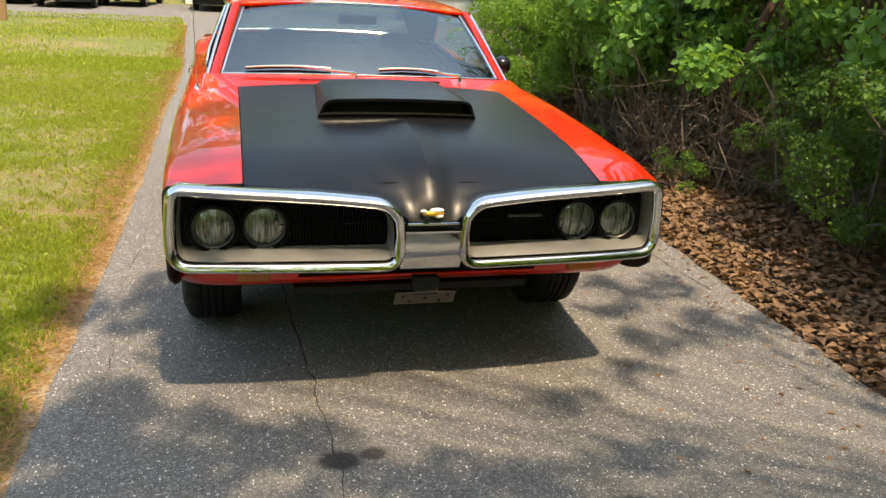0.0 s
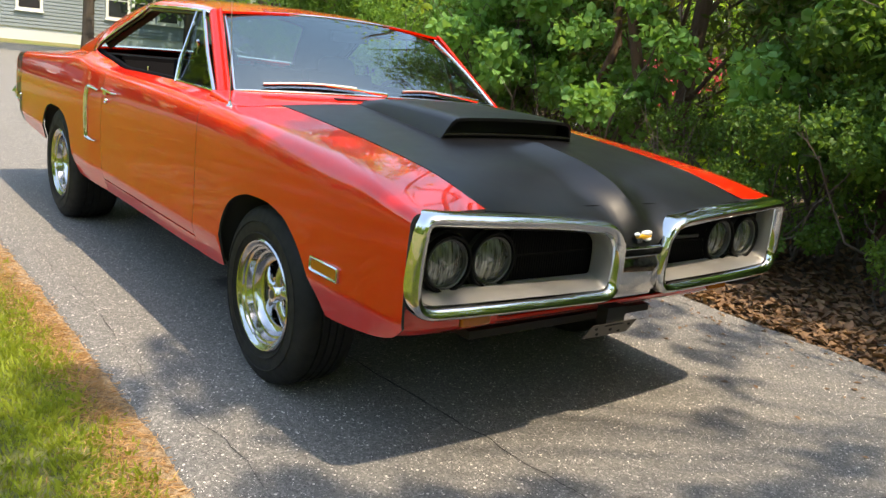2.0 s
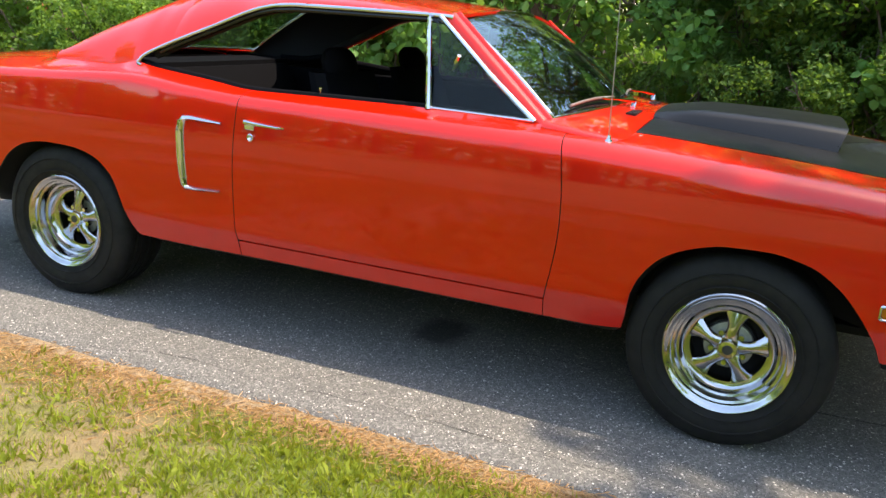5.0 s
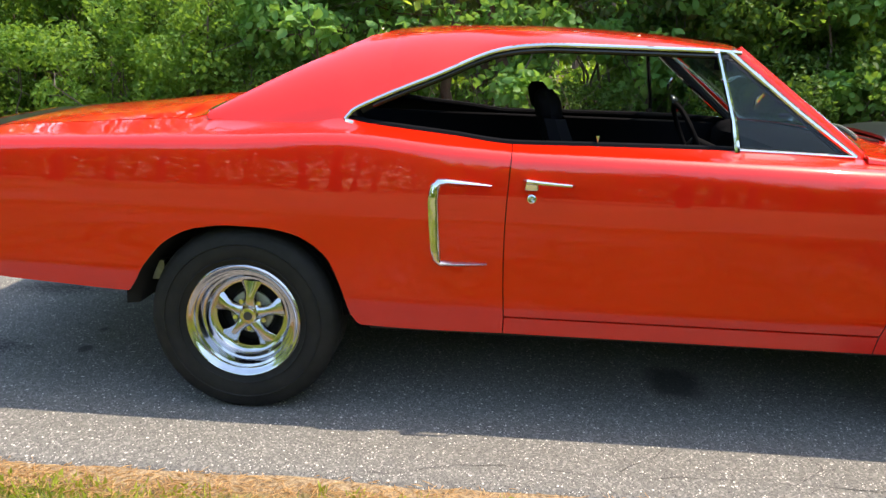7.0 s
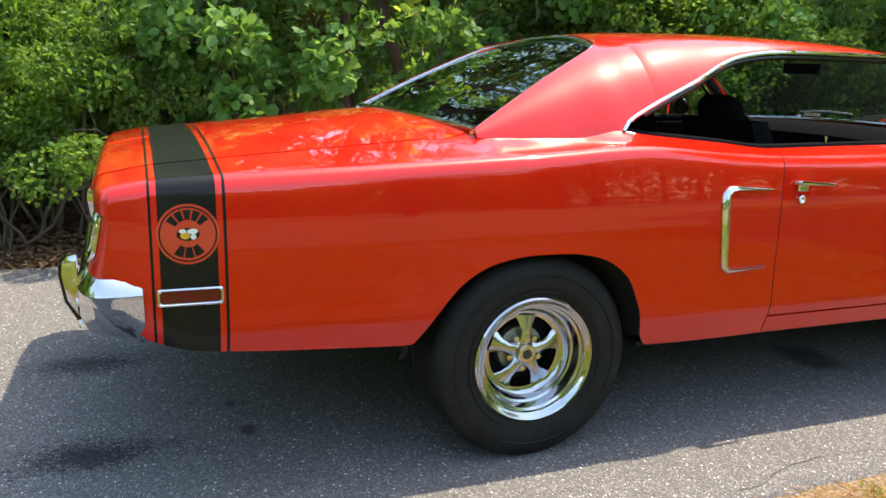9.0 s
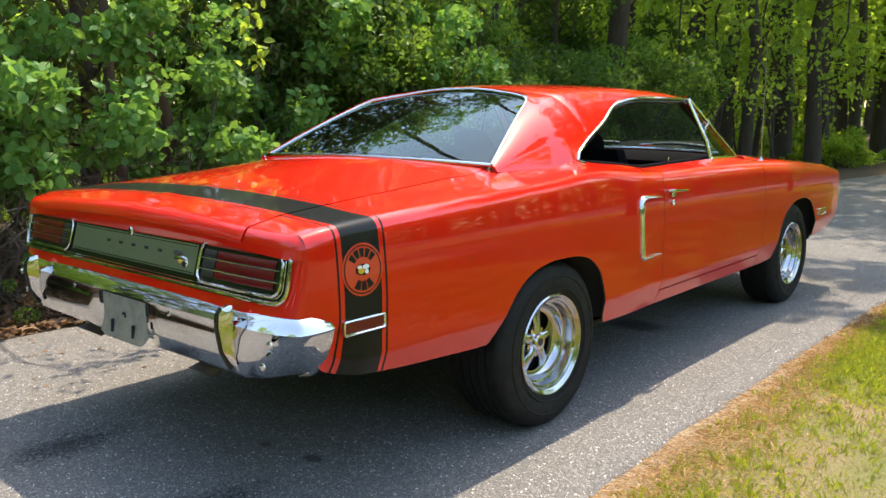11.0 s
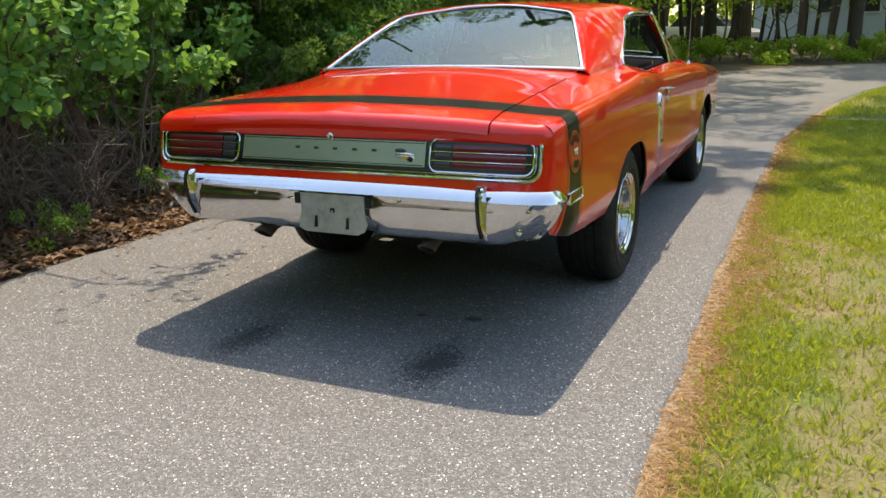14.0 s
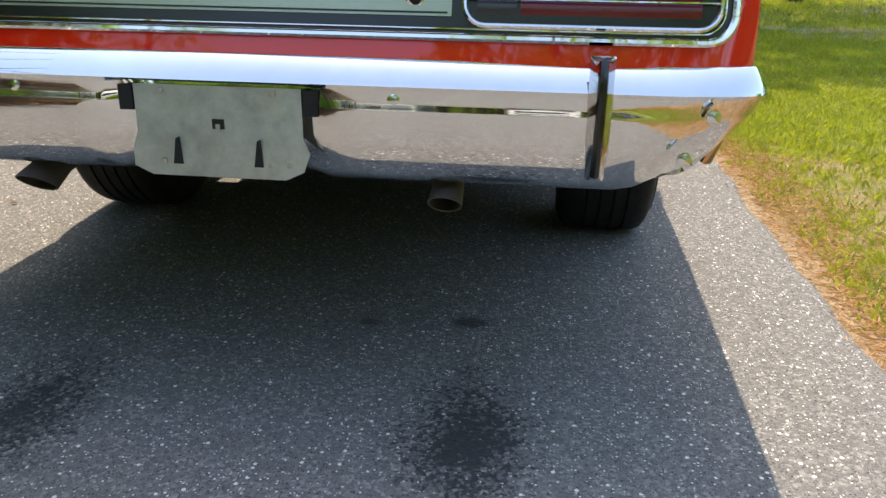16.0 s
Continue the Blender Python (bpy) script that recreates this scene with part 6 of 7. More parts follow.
sh_e = shrub("edge_shrub", "dark green shrub leafy down to the leaf litter", 19, random_clumps(19, 24, .80, .35, 1.9, .25, 260), M["leaf_mid"], .052, .62)
place(sh_e, [(3.25, -5.6, 0, .95), (3.35, -4.3, 100, 1.0), (3.15, -3.3, 200, .9), (3.3, -2.1, 290, .75), (3.2, -1.1, 40, .6), (3.5, -.1, 150, .6), (3.9, 3.6, 70, 1.0), (3.6, 5.6, 220, 1.0), (4.0, -6.6, 130, 1.2), (3.2, -7.4, 10, 1.1)])
# added slim trees: crowns above the view, only there to shade the bushes
shade_canopy = tree("understory_tree", "slim tree added to shade the bushes with an unseen crown", 23, 5.6, .055, random_clumps(23, 17, 1.15, 2.9, 5.6, .55, 330), M["leaf_mid"], .085, .7, None, (.2, -.1))
place(shade_canopy, [(4.1, -6.3, 0, 1.0), (4.2, -4.8, 120, 1.05), (5.0, -1.2, 240, .9), (5.6, -3.4, 180, 1.1), (5.8, 1.6, 20, 1.1)])


def bare_shrub(seed):
    r = np.random.default_rng(seed)
    ob = empty("bare_shrub", "tangle of bare brown twigs under the bushes", "dead shrub", (0, 0, 0), "bare undergrowth")
    bm = bmesh.new()
    for k in range(26):
        a = r.uniform(0, 2 * np.pi)
        b = Vector((math.cos(a) * r.uniform(.3, 1.0), math.sin(a) * r.uniform(.3, 1.0), r.uniform(.3, 1.3)))
        s = Vector((r.normal() * .15, r.normal() * .15, -.02))
        tube_bm(wander(s, b, 5, .07, seed * 41 + k), [.010, .009, .007, .005, .004, .002], 4, bm)
        for q in range(3):
            m = s.lerp(b, r.uniform(.4, .9))
            tube_bm(wander(m, m + Vector(r.normal(size=3)) * .28, 3, .04, seed * 91 + k * 3 + q), [.004, .003, .002, .001], 3, bm)
    part("twig", bm, M["twig"], ob, "", 0)
    return ob


place(bare_shrub(4), [(3.2, -2.2, 0, .5), (3.5, .4, 80, .9), (3.3, -4.9, 160, .5), (3.6, 2.3, 240, 1.0), (3.9, -.9, 30, .8), (3.1, 1.7, 300, .8), (4.0, -3.6, 200, .7), (3.9, 3.9, 90, 1.0), (3.25, 1.25, 130, 1.0), (3.15, 2.3, 10, .9), (3.7, 1.1, 50, 1.2), (3.6, -.3, 220, 1.1)])
young = tree("young_cedar", "slim cedar with a bare reddish brown trunk", 13, 5.5, .06, [((.35 * math.cos(k * 2.4), .35 * math.sin(k * 2.4), 3.6 + .17 * k), .38, 80) for k in range(10)], M["needle"], .12, .34, M["bark_brown"], (.15, .1), True, "cedars beside the driveway", .15)
place(young, [(3.55, .95, 0, 1.0), (3.75, .55, 120, 1.1), (3.95, -1.7, 240, 1.0)])

cedar_clumps = [((.62 * math.cos(k * 2.4) * (1.25 - k * .03), .62 * math.sin(k * 2.4) * (1.25 - k * .03), 1.5 + .23 * k), .62 - .007 * k, 280) for k in range(15)]
cedar = tree("cedar", "dark green cedar with a bare brown lower trunk", 11, 8.0, .10, cedar_clumps, M["needle"], .13, .34, M["bark_brown"], (.2, .1), True, "cedars beside the driveway", .15)
place(cedar, [(4.6, .75, 0, 1.0), (5.9, 3.1, 100, 1.1), (4.75, -1.25, 200, 1.05), (5.7, 4.6, 300, 1.15), (6.2, -4.9, 140, 1.15), (6.4, 6.6, 230, 1.2), (6.6, 9.5, 0, 1.3), (8.0, 12.5, 90, 1.4)])

maple = tree("maple", "tall broadleaf tree with sunlit green crown", 21, 9.5, .13, random_clumps(21, 17, 2.0, 2.2, 7.6, .9, 380), M["leaf_light"], .105, .75, None, (.3, -.2))
place(maple, [(5.6, -7.2, 0, 1.0), (6.9, 11.2, 180, 1.05), (16.5, 7.5, 270, 1.2), (8.6, -9.4, 45, 1.1), (16.4, -3.2, 135, 1.2), (11.5, 16, 225, 1.3), (17.8, 1.4, 10, 1.3), (9.5, 20, 60, 1.2)])

# tall slender woodland beyond the bend
birch = tree("woodland_tree", "slender woodland tree with light green foliage", 31, 13, .17, random_clumps(31, 15, 2.1, 2.4, 9.5, .9, 110), M["leaf_light"], .20, .75, None, (.4, .3), True, "woodland trees beyond the bend", .3)
slim = tree("slim_tree", "thin leaning woodland tree with light foliage", 33, 10, .085, random_clumps(33, 12, 1.7, 2.6, 9.0, .85, 110), M["leaf_light"], .18, .75, None, (.9, -.4), True, "woodland trees beyond the bend", .3)
wood_rng = np.random.default_rng(77)
spots_a, spots_b = [], []
for k in range(400):
    x, y = wood_rng.uniform(-16, 20), wood_rng.uniform(-46, -17)
    lim = edge_x(RIGHT, max(y, -21.3)) if y > -21.3 else -99
    if x < 2.6 and y > -22.5 - .28 * max(0, -x):
        continue
    if y > -14 and x < 6:
        continue
    near = min([math.hypot(x - s[0], y - s[1]) for s in spots_a + spots_b] or [9])
    if near < 1.9 or abs(x + 2.9 - (5.6 - y) * .0871) < 1.1 or math.hypot(x - 3.2, y + 37) < 2.6:
        continue
    (spots_a if len(spots_a) < 26 and k % 2 else spots_b).append((x, y, wood_rng.uniform(0, 360), wood_rng.uniform(.8, 1.2)))
place(birch, [(1.7, -23.5, 20, 1.3), (3.2, -21.0, 120, .9), (5.6, -19.4, 200, 1.0), (8.6, -21.5, 280, 1.15)] + spots_a)
place(slim, [(2.3, -22.3, 30, 1.0), (4.4, -19.8, 140, .9), (6.6, -17.5, 250, 1.0), (7.4, -14.2, 330, .95), (4.9, -10.4, 60, 1.0), (5.6, -13.4, 170, 1.05), (4.4, -14.8, 280, .9), (6.3, -9.6, 20, 1.1), (3.9, -18.2, 100, 1.1), (-.5, -24.2, 40, .8), (.3, -25.0, 200, .85), (-1.5, -25.6, 300, .9)] + spots_b[:34])
timber = tree("forest_tree", "tall dark trunk with a high light green crown", 35, 15, .19, random_clumps(35, 8, 2.2, 6.5, 13.5, .9, 60), M["leaf_light"], .22, .75, None, (.5, .3), True, "woodland trees beyond the bend", .3)
place(timber, [(4.5, -21.9, 0, 1.0), (3.9, -23.3, 70, .8), (2.8, -26.4, 150, .9), (1.2, -30.8, 220, 1.2), (3.4, -24.6, 300, .6), (3.9, -15.2, 40, 1.15), (4.9, -14.2, 110, .95), (6.4, -13.3, 190, .85), (5.7, -14.6, 260, .9), (8.3, -12.4, 330, .9), (7.2, -13.2, 20, .7), (3.2, -18.3, 90, .7), (9.6, -10.6, 160, .9), (2.1, -25.2, 200, .5)])
sapling = tree("sapling", "thin leaning sapling with sparse light leaves", 37, 6.5, .035, random_clumps(37, 8, 1.1, 1.8, 6.2, .55, 46), M["leaf_light"], .14, .75, None, (1.1, .5), True, "saplings at the wood's edge", .3)
place(sapling, [(2.7 + .42 * k + .7 * math.sin(k * 2.7), -12.6 - .62 * k + .8 * math.cos(k * 1.9), k * 67, .8 + .25 * math.sin(k * 1.3)) for k in range(15)] + [(3.1, -9.2, 40, .8), (1.2, -21.4, 200, 1.0), (-.9, -23.0, 300, 1.0), (2.2, -22.0, 80, 1.1), (.6, -24.0, 10, 1.2), (1.5, -25.5, 130, 1.25), (2.9, -20.2, 250, 1.0), (-.4, -22.3, 70, 1.0), (.1, -23.4, 160, 1.1), (-1.1, -23.8, 220, 1.1), (.5, -22.0, 320, .9), (5.2, -11.2, 45, 1.0), (6.3, -10.9, 190, 1.15), (7.6, -10.6, 290, 1.1), (4.4, -12.6, 100, 1.2)])
fern = shrub("undergrowth_bush", "light green undergrowth at the wood's edge", 41, random_clumps(41, 13, 1.1, .08, .75, .34, 210), M["leaf_light"], .10, .7, 9, .3, False)
place(fern, [(2.9 + .9 * math.sin(k * 1.7) + (k * .55), -16.4 - k * .42 + .6 * math.cos(k * 2.3), k * 50, .8 + .3 * math.sin(k)) for k in range(10)] + [(1.6 - 1.6 * k, -20.2 - .75 * k - .5 * math.sin(k * 3), k * 77, .9) for k in range(9)] + [(6.9 + .5 * math.sin(k * 2.2), -4.6 + 1.45 * k, k * 63, .75 + .2 * math.sin(k * 1.7)) for k in range(10)] + [(13.4 + .5 * math.sin(k * 2.2), -5 + 2.1 * k, k * 41, 1.2) for k in range(9)])

# a tall tree whose limbs reach high over the front of the driveway
SHADE = [(-1.40, -1.30, .27), (-1.18, -1.62, .10), (-1.80, -1.45, .24), (-1.50, -2.35, .28), (-1.12, -2.55, .24), (-.88, -2.80, .26), (-.62, -2.68, .17), (-1.20, -2.95, .34), (-.86, -3.25, .28), (-.22, -3.02, .21), (.05, -3.22, .18),
         (.34, -3.06, .12), (.70, -3.02, .11), (.55, -2.58, .11), (1.30, -2.05, .16), (1.45, -1.42, .22), (1.75, -1.95, .18), (-2.15, -1.9, .3), (-2.2, -2.6, .4), (1.0, -2.35, .08), (1.2, -1.7, .1), (-.92, -2.02, .15), (-.93, -1.72, .19), (-.95, -1.40, .19), (-.96, -1.05, .18)]
# leaf clumps out of view, placed by the ground spots they are to shade
over = []
for k, (gx, gy, rad) in enumerate(SHADE):
    h = 8.2 + .5 * math.sin(k * 2.4)
    for q in range(3):
        a = k * 2.1 + q * 2.3
        dx, dy, r2 = 1.0 * rad * math.cos(a), .45 * rad * math.sin(a), rad * (.75, .6, .5)[q]
        over.append(((gx + dx + .10 * h - 3.9, gy + dy - .435 * h + 7.4, h), r2, int(2600 * r2 * r2) + 6))
over += [(c, rad, int(800 * rad * rad)) for c, rad in (((-5.9, .3, 8.8), .8), ((.4, .3, 8.8), .8), ((-4.6, -1.3, 8.4), 1.1), ((-2.8, -1.6, 8.2), 1.1), ((-1.2, -2.2, 8.0), 1.2), ((-3.6, -3.0, 8.8), 1.2), ((-5.6, -2.6, 9.0), 1.2), ((.6, -1.4, 7.2), 1.2))]
oak = tree("overhanging_tree", "tall tree whose high limbs shade the driveway", 51, 10.5, .20, over, M["leaf_mid"], .105, .75, None, (-.6, .2), limb=.13)
place(oak, [(3.9, -7.4, 0, 1.0)])
# a lawn tree whose broad crown shades the grass by the bend
crown = []
for k, (gx, gy, rad) in enumerate([(-3.7, -4.3, 1.0), (-4.7, -3.7, 1.0), (-5.7, -4.5, 1.1), (-3.3, -5.9, 1.0), (-4.6, -5.7, 1.1), (-3.2, -7.6, 1.1), (-4.6, -7.4, 1.1), (-6.0, -6.4, 1.1), (-2.6, -4.7, .7), (-5.4, -8.8, 1.1), (-6.9, -5.2, 1.0), (-3.6, -9.4, 1.0), (-4.2, -4.9, .8), (-3.1, -3.2, .55), (-4.0, -3.1, .7), (-5.2, -2.9, .8), (-2.7, -6.6, .8), (-3.0, -2.55, .45), (-3.8, -2.4, .6), (-4.8, -2.2, .7), (-2.2, -3.6, .45), (-2.1, -5.6, .6)]):
    h = 8.6 + .7 * math.sin(k * 1.9)
    crown.append(((gx + .10 * h + 6.9, gy - .435 * h + 10.9, h), rad, int(1500 * rad * rad)))
broad = tree("broad_lawn_tree", "broad lawn tree shading the grass by the bend", 57, 11, .24, crown, M["leaf_mid"], .115, .75, None, (.6, .3), limb=.2)
place(broad, [(-6.9, -10.9, 0, 1.0)])
tall = tree("shade_tree", "tall tree blocking sun or reflected sky", 53, 12, .14, random_clumps(53, 15, 2.6, 5.5, 11.5, 1.0, 240), M["leaf_light"], .2, .75, None, (-.4, .3))
# copies beyond y 30 are unseen, added to hide sky from the car's reflections
place(tall, [(3.6, -12.2, 0, 1.0), (-5.2, -12.6, 110, .95), (3.4, -16.6, 220, 1.1), (-8.0, -13.0, 300, 1.1), (-11.0, -27, 60, 1.2), (2.9, -14.3, 150, 1.2), (-2.6, -22.4, 20, 1.2), (-4.2, -24.2, 190, 1.25), (-14, 32, 40, 1.7), (-9.5, 34, 130, 1.8), (-5.5, 37, 250, 1.75), (-1.0, 36, 310, 1.8), (3.5, 43, 80, 1.8)])

# far wood all round
n = 190000
ang = rng.uniform(0, 2 * np.pi, n)
dist = rng.uniform(46, 64, n)
top = 13 + 4.5 * np.sin(ang * 7) + 2.5 * np.sin(ang * 17 + 1)
z = rng.uniform(0, 1, n) ** .8 * np.maximum(top, 4)
pts = np.stack([np.cos(ang) * dist, np.sin(ang) * dist, z], 1)
stuff("far_wood", leaf_mesh("far_wood", pts, .62, .8, rng, .2), M["leaf_light"], "distant belt of green woodland", "woodland")
bm = bmesh.new()
for k in range(260):
    a, d = rng.uniform(0, 2 * np.pi), rng.uniform(38, 56)
    p = Vector((math.cos(a) * d, math.sin(a) * d, -.1))
    tube_bm([p, p + Vector((rng.normal() * .3, rng.normal() * .3, 6)), p + Vector((rng.normal() * .6, rng.normal() * .6, 12))], [.2, .16, .08], 6, bm)
stuff("far_trunks", bm, M["bark"], "distant tree trunks of the woodland belt", "woodland")
# red blossom and neighbours' shrubs behind the hedge
red = shrub("flowering_shrub", "red flowering shrub beyond the bushes", 61, random_clumps(61, 7, .7, .5, 1.3, .42, 420), M["flower"], .07, .7, 9, .3, False)
place(red, [(10.6, 5.4, 0, 1.25), (12.6, 7.8, 90, 1.0), (9.6, 12.6, 40, .8)])
lawn_trees = place(tree("garden_tree", "broad garden tree at the lawn's far side", 71, 8.5, .2, random_clumps(71, 18, 2.6, 2.6, 8, 1.4, 190), M["leaf_mid"], .24, .75, None, (.2, .2), True, "garden trees"), [(-27, -6, 0, 1.2), (-30, 6, 80, 1.4), (-25, 16, 160, 1.2), (-33, -18, 240, 1.5), (-22, -20, 300, 1.2), (-16, 34, 10, 1.3), (0.5, 39, 100, 1.3), (14, 30, 190, 1.2), (20, 22, 40, 1.2), (-7, 38, 140, 1.3), (5.2, 24.2, 220, 1.0), (9.5, 27, 310, .9)])


# a leafy strand that hangs from a thin bough over the driveway's edge
def hanging_vine(at):
    r = np.random.default_rng(83)
    ob = empty("hanging_vine", "light green leafy strand hanging from a thin bough", "vine", (0, 0, 0))
    x, y, z = at
    bough = [Vector((4.62, .75, 3.3)), Vector((4.0, .8, 3.75)), Vector((3.0, .85, 3.85)), Vector((2.1, 1.05, 3.6)), Vector((x + .1, y, 3.15))]
    bm = tube_bm(bough, [.022, .018, .013, .009, .006], 6)
    strand = [Vector((x + .1 - .1 * k / 16 + .03 * math.sin(k * .9), y + .03 * math.sin(k * .7 + 1), 3.15 + (z - 3.15) * k / 16)) for k in range(17)]
    tube_bm(strand, [.005 - .0002 * k for k in range(17)], 5, bm)
    part("stem", bm, M["twig"], ob, "", 0)
    at = []
    for k, p in enumerate(strand[:15]):
        for _ in range(9):
            at.append(p + Vector(r.normal(size=3)) * Vector((.045, .045, .035)).length * .6)
    for p in bough[1:]:
        for _ in range(40):
            at.append(p + Vector(r.normal(size=3)) * .18)
    part("foliage", leaf_mesh("foliage", np.array([tuple(p) for p in at]), .060, .7, r, .5, 0.0, .12, True), M["leaf_light"], ob, "", 0)
    return ob


hanging_vine((1.56, 1.12, 1.46))
# ---- buildings and vehicles far off ----
def lap_wall(x0, x1, z0, z1, y, lap=.14):
    """Overlapping boards facing -y, from x0 to x1."""
    n = int((z1 - z0) / lap)
    prof = []
    for k in range(n):
        prof += [(y - .022, z0 + k * lap), (y, z0 + (k + 1) * lap - .004)]
    rows = [[(x, py, pz) for py, pz in prof] + [(x, y + .15, z1), (x, y + .15, z0)] for x in (x0, x1)]
    return grid_bm(rows)


def add_window(house, x, y, z, w, h):
    win = part("window", box_bm(x - w / 2 - .08, x + w / 2 + .08, y - .06, y + .02, z - .08, z + h + .08), M["trim_white"], house)
    for k in range(2):
        part("pane", box_bm(x - w / 2 + .03, x + w / 2 - .03, y - .068, y - .061, z + .03 + k * h / 2, z + h / 2 - .02 + k * h / 2), M["pane"], win)
    part("sill", box_bm(x - w / 2 - .12, x + w / 2 + .12, y - .10, y - .01, z - .13, z - .07), M["trim_white"], win)


house = empty("house", "grey clapboard house with white framed windows", "house", (0, 0, 0))
HY = 33.5
part("foundation", box_bm(3.8, 22, HY + .03, HY + 8, -.1, .55), M["pale_siding"], house)
part("wall", lap_wall(3.8, 22, .5, 3.5, HY), M["siding"], house)
bm = grid_bm([[(3.8, HY, .5), (3.8, HY + 8, .5)], [(3.8, HY, 3.5), (3.8, HY + 8, 3.5)]])
solid(part("side_wall", bm, M["siding"], house), .15, -1)
rows = [[(x, yy, zz) for yy, zz in ((HY - .5, 3.40), (HY + 4, 5.9), (HY + 8.5, 3.40))] for x in (3.3, 22.5)]
solid(part("roof", grid_bm(rows), M["shingle"], house), .18, 1)
part("fascia", box_bm(3.3, 22.5, HY - .52, HY - .46, 3.2, 3.42), M["trim_white"], house)
for x in (5.4, 8.9, 10.0, 11.1, 12.2, 15.5, 18.0):
    add_window(house, x, HY, 1.25, .85, 1.45)
part("corner_board", box_bm(3.72, 3.86, HY - .04, HY + .1, .5, 3.5), M["trim_white"], house)

pale = empty("house", "pale house glimpsed between the tree trunks", "house", (0, 0, 0))
part("wall", lap_wall(-5.1, 1.9, 0, 4.5, -44), M["pale_siding"], pale)
part("body", box_bm(-5.1, 1.9, -50, -44.2, 0, 4.5), M["pale_siding"], pale)
part("front", box_bm(-5.1, 1.9, -43.9, -43.8, 0, 4.5), M["pale_siding"], pale)
rows = [[(x, yy, zz) for yy, zz in ((-43.4, 4.4), (-47, 6.6), (-50.6, 4.4))] for x in (-5.6, 2.4)]
solid(part("roof", grid_bm(rows), M["shingle"], pale), .15, 1)
for x in (-3.8, -1.8, .4):
    win = part("window", box_bm(x - .5, x + .5, -43.8, -43.74, 1.4, 2.8), M["trim_white"], pale)
    part("pane", box_bm(x - .42, x + .42, -43.74, -43.73, 1.48, 2.72), M["pane"], win)


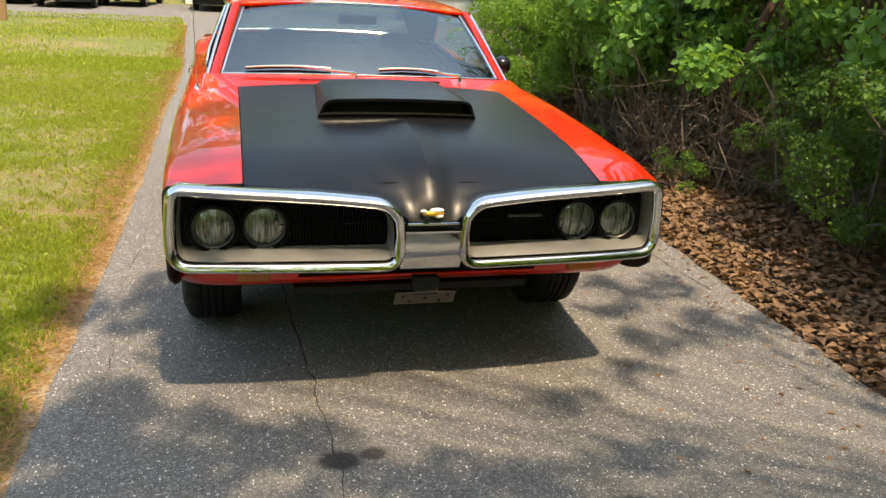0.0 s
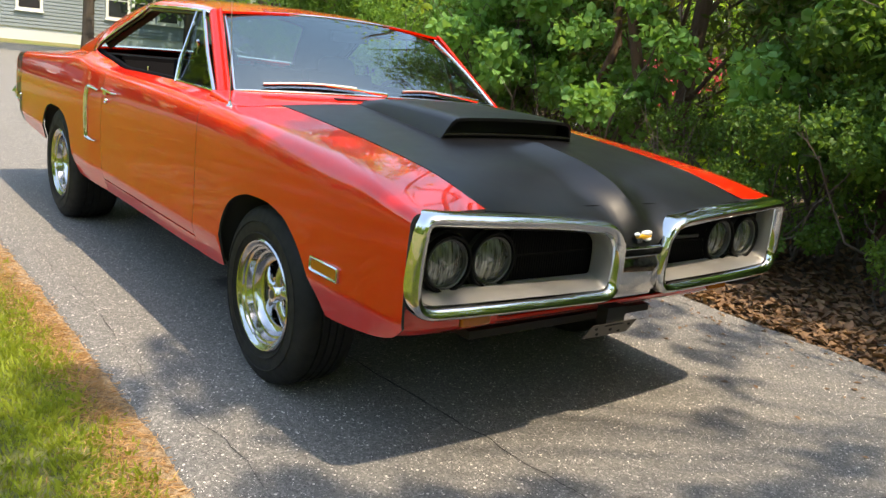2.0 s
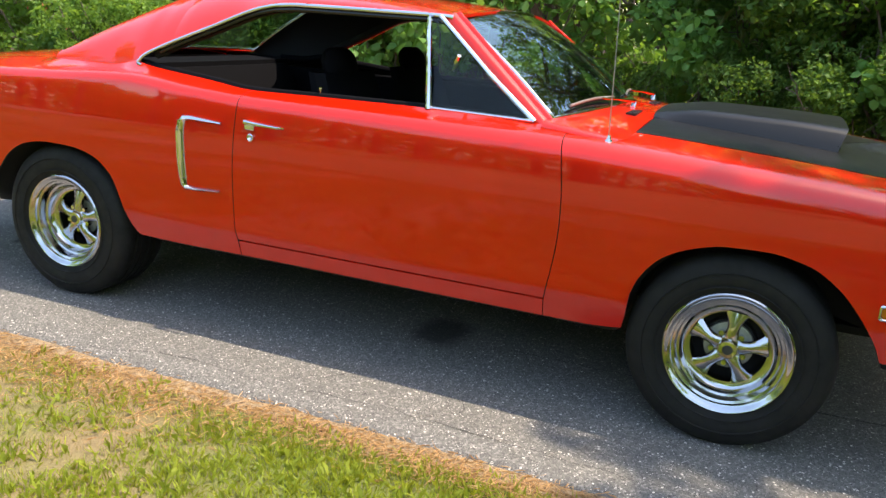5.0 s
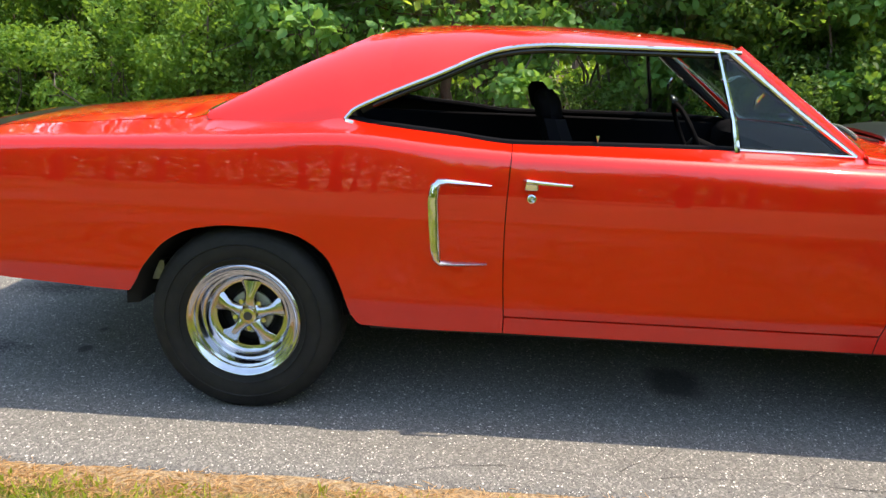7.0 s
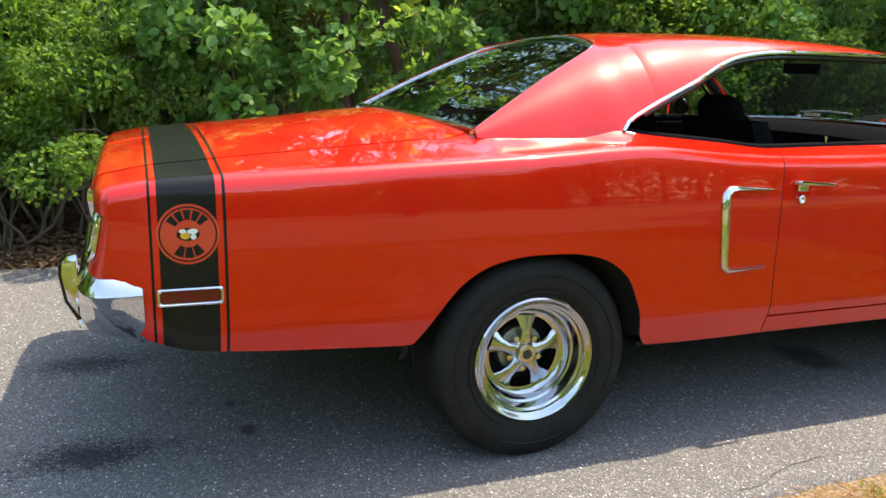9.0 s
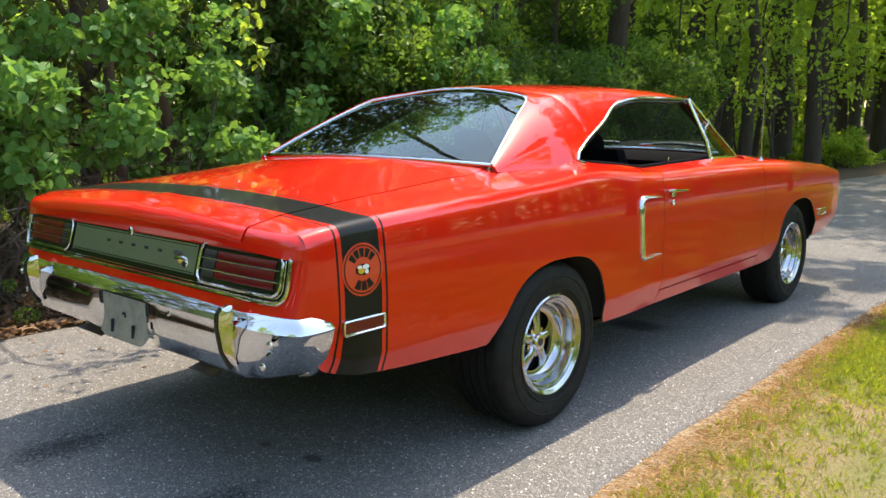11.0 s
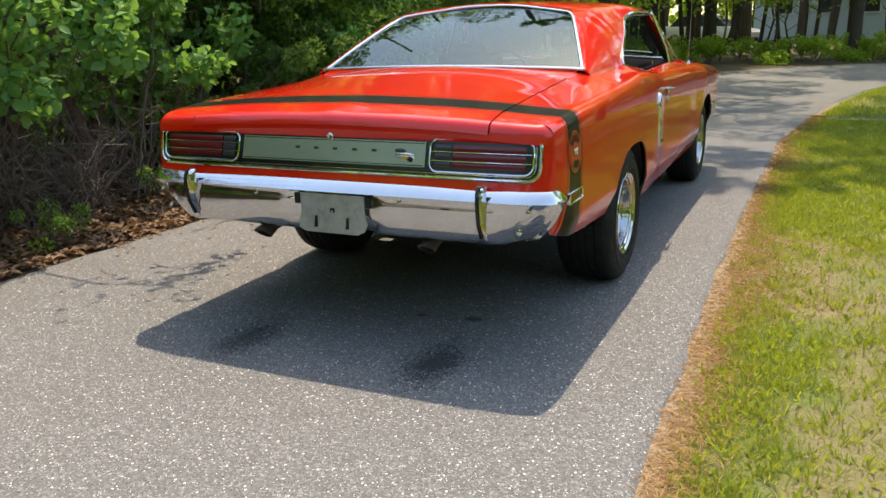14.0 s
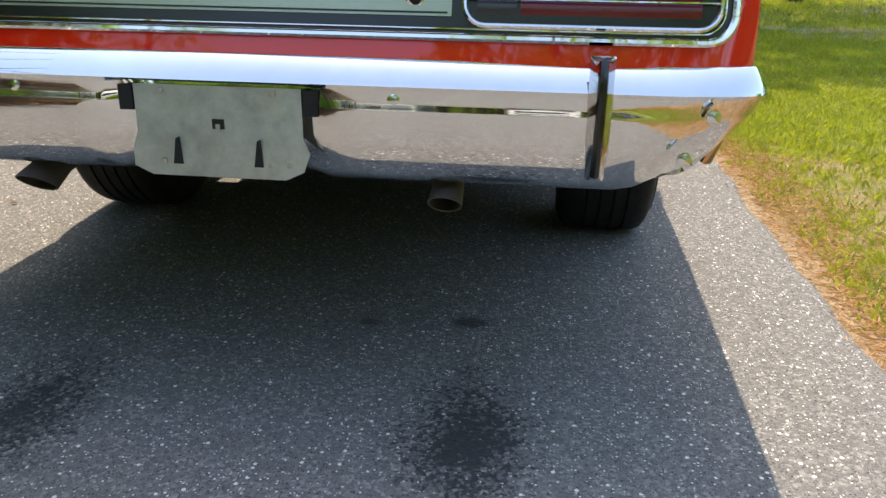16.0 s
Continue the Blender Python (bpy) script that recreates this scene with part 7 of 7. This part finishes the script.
def parked_car(name, label, paint, x, y, turn, L=4.6, W=1.8, H=1.45, hood=.95, van=False):
    """A parked vehicle, its rear facing -y at turn 0."""
    ob = empty(name, label, "car" if not van else "van", (0, 0, 0), "parked vehicles")
    prof = [(-L / 2, .42), (-L / 2 - .02, .75), (-L / 2 + .05, hood)]
    if van:
        prof += [(-L / 2 + .12, H - .1), (-L / 2 + .4, H), (L / 2 - 1.6, H), (L / 2 - 1.0, hood + .35), (L / 2 - .15, hood + .1), (L / 2, .8), (L / 2, .42)]
    else:
        prof += [(-L / 2 + .25, hood + .03), (L / 2 - 1.1, hood), (L / 2 - .1, hood - .18), (L / 2, .65), (L / 2 - .02, .42)]
    rows = []
    for q, inset_w in ((-1, .0), (-.97, .0), (-.5, 0), (.5, 0), (.97, 0), (1, 0)):
        k = 1 if abs(q) < .99 else .94
        rows.append([(q * W / 2, py * (1 if abs(q) < .99 else .985), .42 + (pz - .42) * k) for py, pz in prof])
    bm = grid_bm(rows)
    for e in (0, -1):
        bm.verts.ensure_lookup_table()
    n = len(prof)
    bm.faces.new([bm.verts[i] for i in range(n)])
    bm.faces.new([bm.verts[5 * n + i] for i in range(n)])
    body = part("body", bm, paint, ob)
    if not van:
        cab = [(-L / 2 + .55, hood), (-L / 2 + .95, H - .04), (-L / 2 + 1.3, H), (.25, H), (.55, H - .06), (L / 2 - 1.2, hood)]
        rows = [[(q * W / 2 * (1 - .16 * max(0, (pz - hood) / (H - hood))), py, pz) for py, pz in cab] for q in (-.96, -.5, .5, .96)]
        bm = grid_bm(rows)
        bm.verts.ensure_lookup_table()
        n = len(cab)
        bm.faces.new([bm.verts[i] for i in range(n)])
        bm.faces.new([bm.verts[3 * n + i] for i in range(n)])
        part("cabin", bm, M["pane"], ob)
        part("roof", box_bm(-W / 2 * .8, W / 2 * .8, -L / 2 + 1.1, .35, H - .01, H + .03), paint, ob)
    else:
        part("rear_window", box_bm(-W / 2 * .8, W / 2 * .8, -L / 2 + .03, -L / 2 + .075, hood + .12, H - .3), M["pane"], ob)
    for s in (-1, 1):
        lampo = part("tail_lamp", box_bm(s * (W / 2 - .30), s * (W / 2 - .05), -L / 2 - .045, -L / 2 + .02, .70, .86), M["red_lens"] if not van else M["amber"], ob)
        for yy in (-L / 2 + .85, L / 2 - .85):
            wh = part("wheel", lathe_bm([(-.1, .18), (-.1, .29), (-.07, .32), (.07, .32), (.1, .29), (.1, .18)], 20, "x", (s * (W / 2 - .1), yy, .32)), M["rubber"], ob)
            part("rim", lathe_bm([(.102, .0001), (.102, .18), (.08, .2)], 16, "x", (s * (W / 2 - .1) + (0 if s > 0 else -.2), yy, .32)), M["alu"], wh)
    part("bumper", box_bm(-W / 2 + .03, W / 2 - .03, -L / 2 - .09, -L / 2 + .05, .42, .60), M["grey"] if not van else M["gloss_black"], ob)
    part("plate", box_bm(-.25, .25, -L / 2 - .096, -L / 2 - .09, .46, .57), M["white"], ob)
    part("underbody", box_bm(-W / 2 + .12, W / 2 - .12, -L / 2 + .1, L / 2 - .1, .22, .45), M["dark"], ob)
    ob.matrix_basis = pose(x, y, 0, 0, 0, turn)
    return ob


parked_car("parked_car", "silver estate car parked on the apron", M["car_silver"], -5.85, 25.6, 0, 4.6, 1.8, 1.6)
parked_car("parked_car", "dark sedan parked on the apron", M["car_dark"], -4.3, 27.6, -6, 4.5, 1.75, 1.45)
parked_car("parked_car", "dark car parked beside the silver one", M["car_dark"], -7.9, 26.5, 0, 4.5, 1.8, 1.5)
parked_car("parked_car", "white car glimpsed between the tree trunks", M["car_white"], 3.4, -37.0, 80, 4.5, 1.8, 1.45)
parked_car("parked_van", "white van parked at the drive's far end", M["car_white"], -1.05, 27.0, 0, 5.0, 1.9, 2.1, 1.0, True)
part("shed", box_bm(-2.5, -1.95, 30.2, 32, -.05, 2.2), M["car_white"]).name = "white_trailer"
tagged(bpy.data.objects["white_trailer"], "white boxy trailer behind the van", "trailer")
pole = part("wooden_post", tube_bm([(-6.25, 17.6, -.2), (-6.25, 17.6, 1.2), (-6.22, 17.62, 5.5)], [.15, .14, .12], 12), M["wood_post"])
tagged(pole, "brown wooden utility post at the lawn's edge", "post")
ladder = empty("ladder", "aluminium step ladder leaning at the house", "ladder", (0, 0, 0))
for s in (-1, 1):
    part("rail", box_bm(3.0 + s * .22 - .02, 3.0 + s * .22 + .02, 31.6, 31.65, -.05, 1.5), M["alu"], ladder)
for k in range(5):
    part("rung", box_bm(2.8, 3.2, 31.59, 31.63, .2 + .28 * k, .24 + .28 * k), M["alu"], ladder)
